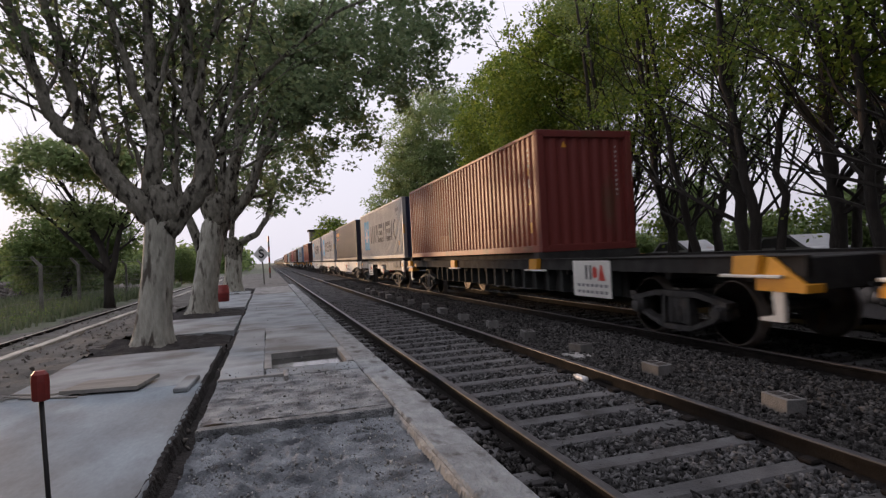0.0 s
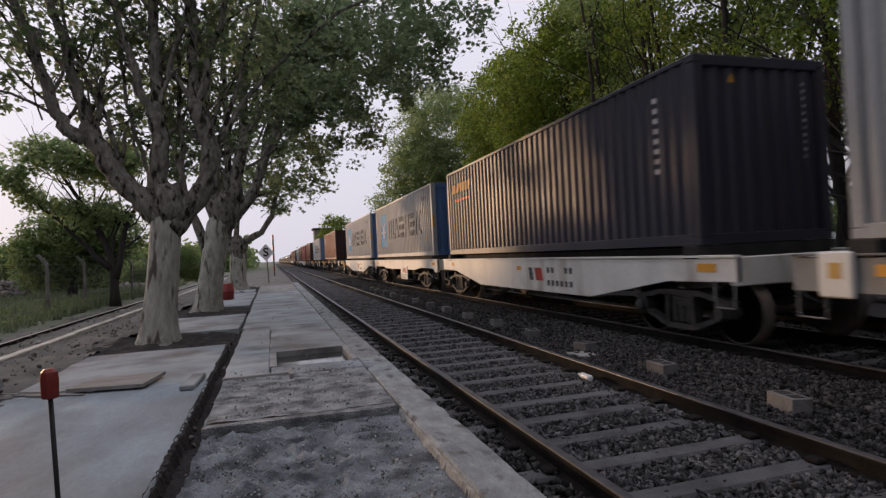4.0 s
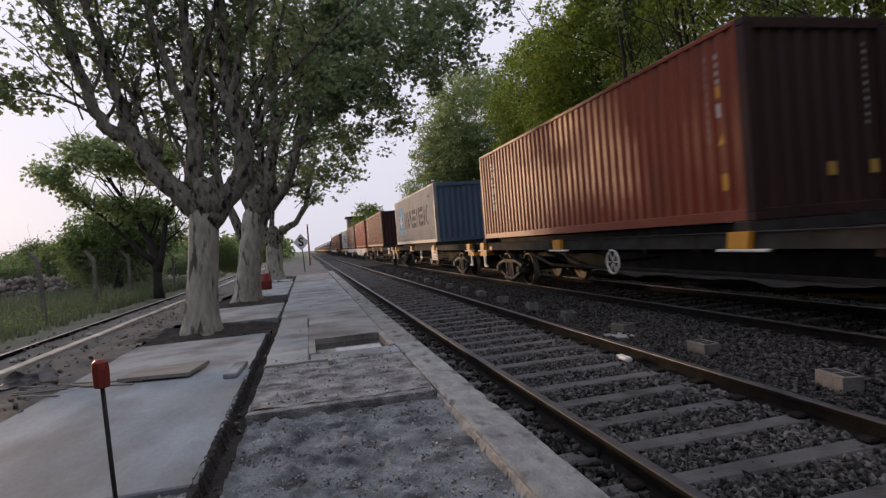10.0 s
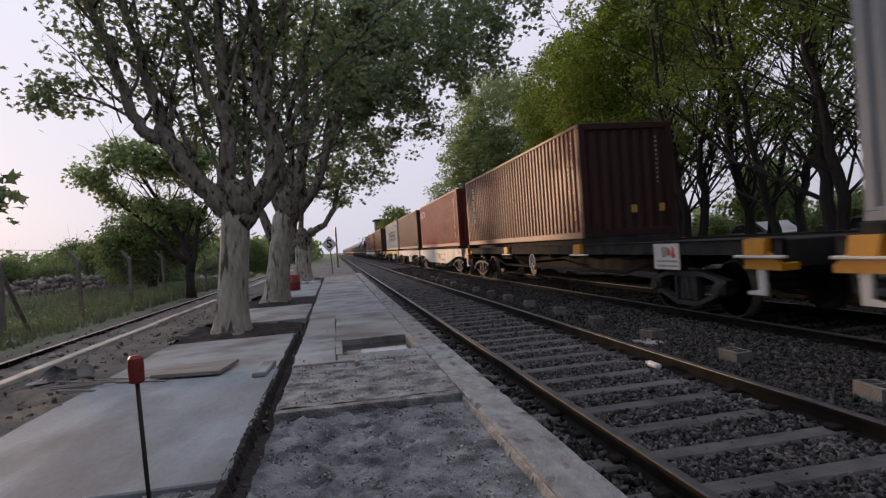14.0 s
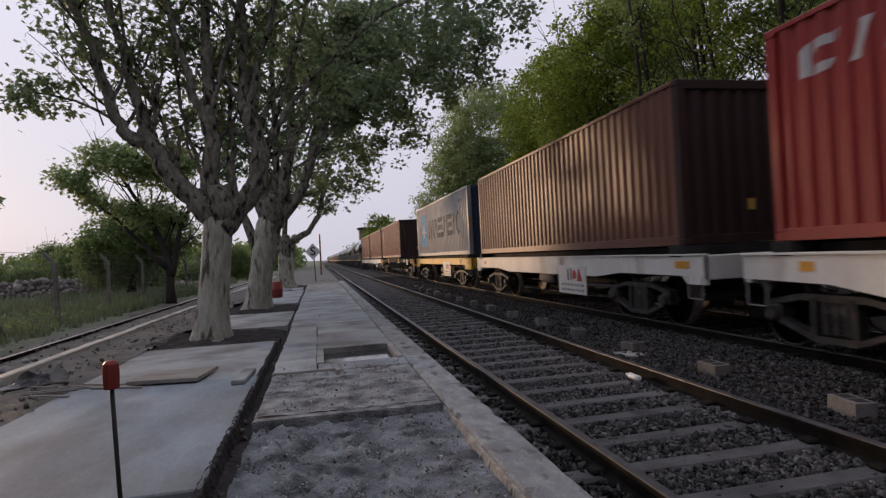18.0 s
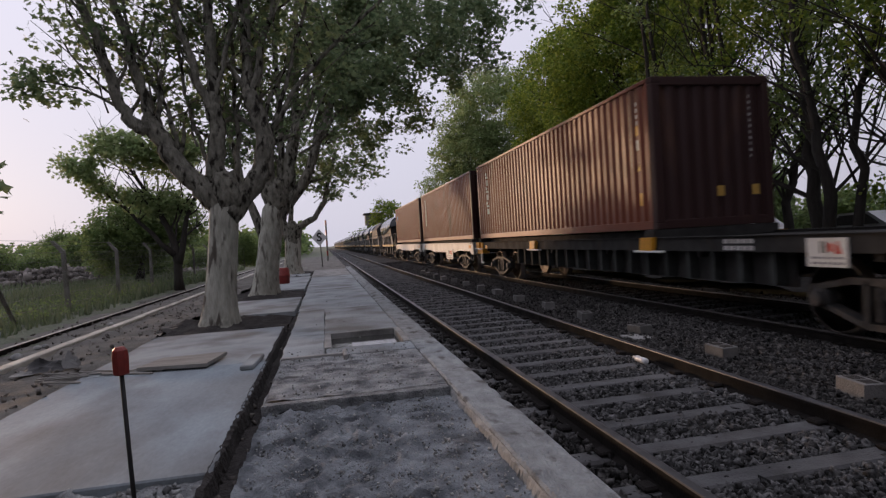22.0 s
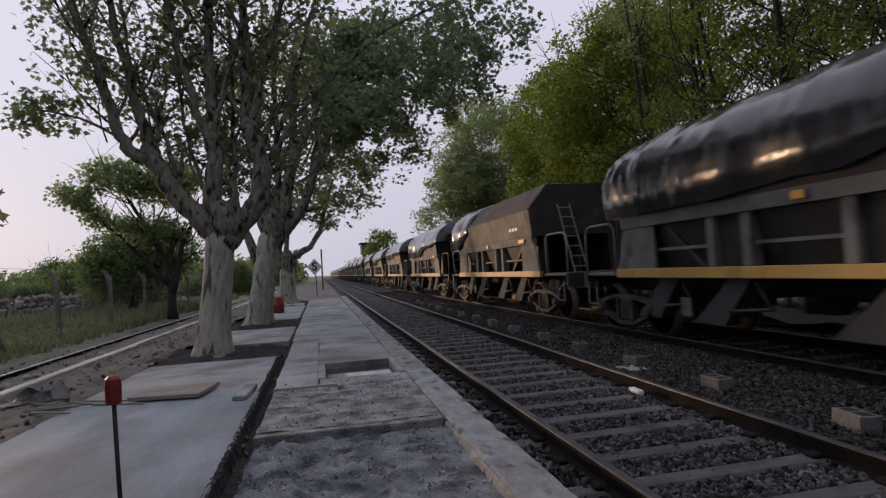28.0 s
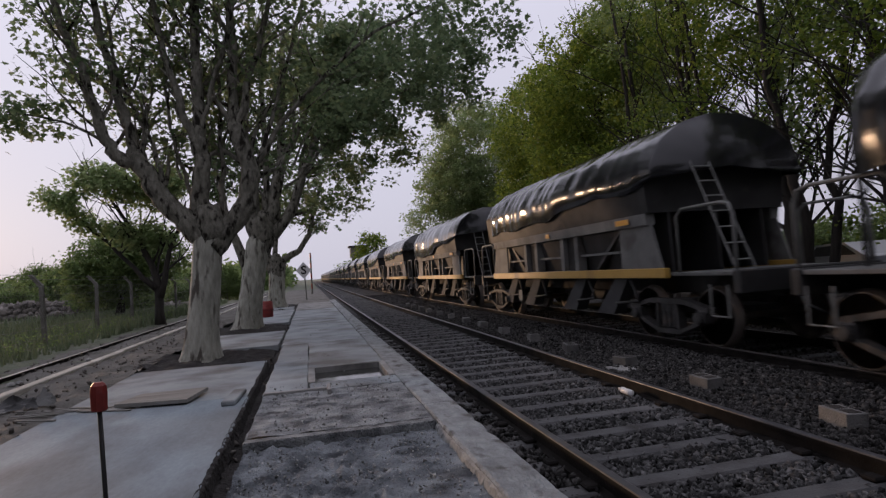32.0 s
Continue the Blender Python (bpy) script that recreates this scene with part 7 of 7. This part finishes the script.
def tarp_mesh(name, y0, y1, seed, low=2.45):
    """A black plastic sheet drawn over the load: bulged, sagging, with folds across it."""
    nr = random.Random(seed)
    ny, na = 130, 36
    sec = [(-1.47, low), (-1.52, low + 0.30), (-1.51, 2.98), (-1.28, 3.38), (-0.85, 3.68), (-0.3, 3.84), (0.3, 3.84), (0.85, 3.68), (1.28, 3.38), (1.50, 2.98), (1.53, low + 0.35), (1.50, low)]
    cum = [0]
    for a, b in zip(sec[:-1], sec[1:]):
        cum.append(cum[-1] + math.hypot(b[0] - a[0], b[1] - a[1]))
    v = []
    off = Vector((nr.uniform(0, 50), nr.uniform(0, 50), 0))
    for i in range(ny + 1):
        t = i / ny
        y = y0 + (y1 - y0) * t
        endf = 1 - (0.30 if name == "bunched_sheet" else 0.05) * math.exp(-t / 0.035) - 0.42 * math.exp(-(1 - t) / 0.06)
        for k in range(na + 1):
            c = cum[-1] * k / na
            j = max(q for q in range(len(cum) - 1) if cum[q] <= c + 1e-9)
            f = (c - cum[j]) / (cum[j + 1] - cum[j])
            x, z = sec[j][0] + (sec[j + 1][0] - sec[j][0]) * f, sec[j][1] + (sec[j + 1][1] - sec[j][1]) * f
            edge = abs(2 * k / na - 1)
            rear = 0.25 + 0.75 * min(1, max(0, (t - 0.55) / 0.3))
            fold = 0.034 * noise.noise(Vector((y * 1.1, c * 0.5, 0)) + off) + rear * (0.085 * (0.22 - abs(noise.noise(Vector((y * 2.2 + c * 0.5, c * 0.35, 3)) + off))) + 0.030 * (0.2 - abs(noise.noise(Vector((y * 5.5 - c * 0.7, c * 0.9, 5)) + off))))
            hem = 0.16 * noise.noise(Vector((y * 0.8, 9 if x < 0 else 14, 0)) + off) * max(0, edge - 0.72) / 0.28
            g = 2.75 + (z - 2.75) * (0.62 + 0.38 * endf) if z > 2.75 else z + (2.75 - z) * 0.9 * max(0, 1 - 1.7 * t)
            v.append((x * (0.55 + 0.45 * endf) * (1 + fold * 0.9), y + fold * 0.3, g + fold + hem))
    w = na + 1
    f = [(i * w + k, i * w + k + 1, (i + 1) * w + k + 1, (i + 1) * w + k) for i in range(ny) for k in range(na)]
    # gathered ends
    for ring, d, i in ((list(range(w)), -1, 0), (list(range(ny * w, (ny + 1) * w)), 1, ny)):
        v.append((0, (y0 if i == 0 else y1) + d * (0.05 if i == 0 else 0.35), 2.9))
        m = len(v) - 1
        f += [(ring[k], ring[k + 1], m) for k in range(na)]
    return Shape().add(v, f).mesh(name, M["tarp"], True)


def hopper_wagon(seed, cover, label):
    """A bottom-discharge hopper with yellow sills; cover: full, bunched or half."""
    wg = empty("hopper_wagon")
    tagged(wg, label, "railway wagon", group="hopper wagons of the train")
    h = 6.26
    part("centre_sill", Shape().box(-0.30, -h + 0.3, 0.72, 0.30, h - 0.3, 1.08, 0.02), M["black_frame"], wg)
    for d in (-1, 1):
        y = d * h
        part("headstock", Shape().box(-1.25, min(y, y - d * 0.16), 0.82, 1.25, max(y, y - d * 0.16), 1.16, 0.02), M["hopper"], wg)
        part("end_platform", Shape().box(-1.22, min(y - d * 0.17, y - d * 1.6), 1.08, 1.22, max(y - d * 0.17, y - d * 1.6), 1.14, 0.01), M["hopper_light"], wg)
        coupler(wg, y, d)
        # support plates and sloping end sheet under the body
        for x in (-0.95, 0.0, 0.95):
            part("end_plate", Shape().prism([(d * 4.35, 1.14), (d * 2.6, 1.14), (d * 2.6, 2.1), (d * 3.95, 2.4), (d * 4.3, 2.4)], "x", x - 0.03, x + 0.03), M["hopper"], wg)
        part("end_sheet", Shape().prism([(d * 3.9, 2.62), (d * 1.9, 1.16), (d * 1.95, 1.10), (d * 3.98, 2.58)], "x", -1.2, 1.2), M["hopper"], wg)
        # handrails
        for sx in (-1, 1):
            x = sx * 1.20
            part("handrail", Shape().tube([(x, y - d * 0.1, 1.0), (x, y - d * 0.1, 1.95), (x, y - d * 0.18, 2.12), (x, y - d * 0.36, 2.16), (x, y - d * 1.25, 2.16), (x, y - d * 1.4, 2.05), (x, y - d * 1.4, 1.1)], 0.026, 7), M["rail_tube"], wg, smooth=True)
            part("step", Shape().tube([(sx * 1.26, y - d * 0.25, 0.95), (sx * 1.26, y - d * 0.25, 0.48), (sx * 1.26, y - d * 0.62, 0.48), (sx * 1.26, y - d * 0.62, 0.95)], 0.02, 6), M["rail_tube"], wg)
        if d < 0:
            for sx in (-0.75, -0.40):
                part("ladder_rail", Shape().tube([(sx, y + 0.65, 1.14), (sx, y + 1.55, 3.0)], 0.016, 6), M["rail_tube"], wg)
            for k in range(7):
                t = (k + 0.6) / 7
                part("ladder_rung", Shape().tube([(-0.75, y + 0.65 + 0.9 * t, 1.14 + 1.86 * t), (-0.40, y + 0.65 + 0.9 * t, 1.14 + 1.86 * t)], 0.014, 5), M["rail_tube"], wg)
        else:
            part("brake_stand", Shape().tube([(-0.6, y - 0.5, 1.14), (-0.6, y - 0.5, 2.25)], 0.035, 8), M["hopper"], wg)
            part("brake_wheel", Shape().tube([(-0.6 + 0.22 * math.cos(a), y - 0.44, 2.2 + 0.22 * math.sin(a)) for a in (k * math.pi / 8 for k in range(17))], 0.018, 6, False), M["hopper"], wg)
            part("air_cylinder", Shape().lathe([(-0.4, 0.12), (-0.36, 0.2), (0.36, 0.2), (0.4, 0.12)], "x", 14, (0.2, y - 0.9, 1.45)), M["hopper"], wg, smooth=True)
    for sx in (-1, 1):
        a, b = min(sx * 1.24, sx * 1.34), max(sx * 1.24, sx * 1.34)
        part("side_sill", Shape().box(a, -4.65, 1.05, b, 4.6, 1.22, 0.01), M["yellow_sill"], wg, "dull yellow side sill")
        part("shoulder_beam", Shape().prism([(sx * 1.20, 1.98), (sx * 1.35, 1.98), (sx * 1.38, 2.18), (sx * 1.20, 2.18)], "y", -4.25, 4.3), M["hopper_light"], wg)
        part("lower_sheet", Shape().prism([(sx * 1.22, 2.0), (sx * 1.17, 2.0), (sx * 0.92, 1.08), (sx * 0.97, 1.08)], "y", -3.2, 3.4), M["hopper"], wg)
        # solid black blocks put the shade into the two narrow open bays
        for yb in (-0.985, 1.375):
            part("open_bay", Shape().box(min(sx * 1.12, sx * 1.20), yb - 0.28, 1.23, max(sx * 1.12, sx * 1.20), yb + 0.28, 1.98), M["black_frame"], wg, "black block standing for the shade in an open bay")
        # pale streak along the inner sheet of each wide bay, drawn as a bar
        for y0, y1 in ((-3.05, -1.44), (-0.53, 0.91), (1.84, 3.25)):
            part("bay_rail", Shape().box(min(sx * 1.20, sx * 1.235), y0, 1.52, max(sx * 1.20, sx * 1.235), y1, 1.57), M["hopper_light"], wg)
        for d in (-1, 1):
            part("corner_panel", Shape().prism([(d * 3.25, 1.22), (d * 4.55, 1.22), (d * 4.28, 1.99), (d * 3.25, 1.99)], "x", min(sx * 1.27, sx * 1.31), max(sx * 1.27, sx * 1.31)), M["hopper_light"], wg, "dusty light grey panel")
        for y in (-1.35, -0.62, 1.0, 1.75):  # upright posts
            part("stanchion", Shape().box(min(sx * 1.18, sx * 1.31), y - 0.09, 1.22, max(sx * 1.10, sx * 1.31), y + 0.09, 1.99, 0.01), M["hopper_light"], wg)
        part("upper_side", Shape().prism([(sx * 1.36, 2.18), (sx * 1.46, 2.92), (sx * 1.40, 2.92), (sx * 1.30, 2.18)], "y", -4.3, 4.6), M["hopper"], wg)
        part("upper_slope", Shape().prism([(sx * 1.46, 2.923), (sx * 0.86, 3.62), (sx * 0.80, 3.58), (sx * 1.40, 2.923)], "y", -4.3, 4.6), M["hopper_mid"], wg, "dusty grey sloping plate")
        for y0, y1 in ((-3.75, -3.3), (-0.15, 0.05)):
            part("reflector", Shape().box(min(sx * 1.405, sx * 1.415), y0, 2.03, max(sx * 1.405, sx * 1.415), y1, 2.13), M["yellow"], wg, "amber reflector plate")
        # discharge chutes
        for y in (-3.0, -1.3, 1.3, 3.0):
            part("chute", Shape().prism([(y - 0.18, 1.05), (y + 0.28, 1.05), (y + 1.15, 0.32), (y + 0.45, 0.32)], "x", min(sx * 0.90, sx * 1.16), max(sx * 0.90, sx * 1.16)), M["hopper_mid"], wg, "slanted discharge chute")
            part("chute_arm", Shape().tube([(sx * 1.18, y - 0.30, 1.0), (sx * 1.18, y - 0.55, 0.62), (sx * 1.18, y + 0.30, 0.55)], 0.03, 6), M["hopper"], wg, smooth=True)
        part("hanging_plate", Shape().box(min(sx * 1.2, sx * 1.22), 2.45, 0.42, max(sx * 1.2, sx * 1.22), 2.72, 0.72), M["hopper_light"], wg)
    for y, d in ((-4.3, -1), (4.6, 1)):
        part("upper_end", Shape().prism([(-1.38, 2.18), (1.38, 2.18), (1.45, 2.92), (0.84, 3.60), (-0.84, 3.60), (-1.45, 2.92)], "y", y, y + d * 0.04), M["hopper"], wg)
    part("load", Shape().box(-0.85, -4.2, 2.9, 0.85, 4.5, 3.56, 0.05), M["rubble"], wg)
    key = ("tarp", cover)
    if key not in CACHE:
        CACHE[key] = tarp_mesh("tarpaulin" if cover != "bunched" else "bunched_sheet", *{"full": (-4.75, 5.2), "loose": (-4.8, 5.3), "bunched": (2.2, 5.4), "half": (-4.7, 5.15)}[cover], seed, 2.2 if cover != "half" else 2.45)
    part("tarpaulin", CACHE[key], None, wg, "shiny black plastic sheet")
    if cover == "bunched":
        for k in range(3):
            part("number_bar", Shape().box(-1.404, -3.2 + 0.26 * k, 2.42, -1.398, -3.02 + 0.26 * k, 2.54), M["pale_mark"], wg, "pale stencilled bar")
    for y in (-4.35, 4.7):
        bogie(wg, y)
    return wg


def build_hoppers():
    lab = "dark hopper wagon with yellow sill under a shiny black sheet"
    base = {"full": hopper_wagon(301, "full", lab), "bunched": hopper_wagon(302, "bunched", "dark open hopper wagon with its black sheet bunched at one end"), "loose": hopper_wagon(303, "loose", lab), "half": hopper_wagon(304, "half", lab)}
    order = ["full", "bunched", "loose", "half"]
    used = set()
    for k, y in enumerate(HOPPERS):
        c = order[k] if k < 4 else ("full", "loose", "half")[(k * 7) % 3]
        m = Matrix.Translation((TRACK_2, y, 0))
        if c in used:
            ob = copy_thing(base[c], m)
        else:
            ob, _ = base[c], used.add(c)
            ob.matrix_basis = m
        TRAIN.append((ob, y))


build_hoppers()


def motions():
    """The whole train rolls towards and past the platform; wheels turn while they are near."""
    end = 32.0
    for thing, y, *z in TRAIN:
        z = z[0] if z else 0.0
        walk(thing, [(0, pose(TRACK_2, y, z)), (end, pose(TRACK_2, y - SPEED * end, z))])
        for b in thing.children:
            if not b.name.startswith("bogie"):
                continue
            for w in b.children:
                if not w.name.startswith("wheelset"):
                    continue
                p = w.matrix_basis.translation
                at = y + b.matrix_basis.translation.y + p.y
                t0, t1 = max(0.0, (at - 26) / SPEED), min(end, (at + 3) / SPEED)
                if t1 <= t0 + 0.2:
                    continue
                n = max(2, math.ceil((t1 - t0) / 0.075))
                rows = [] if t0 <= 0.05 else [(0, pose(p.x, p.y, p.z))]
                a = 0.0
                for k in range(n + 1):
                    t = t0 + (t1 - t0) * k / n
                    rows.append((t, pose(p.x, p.y, p.z, math.degrees(SPEED * (t - t0) / 0.46))))
                    a = math.degrees(SPEED * (t - t0) / 0.46)
                if t1 < end - 0.05:
                    rows.append((end, pose(p.x, p.y, p.z, a)))
                walk(w, rows)


motions()
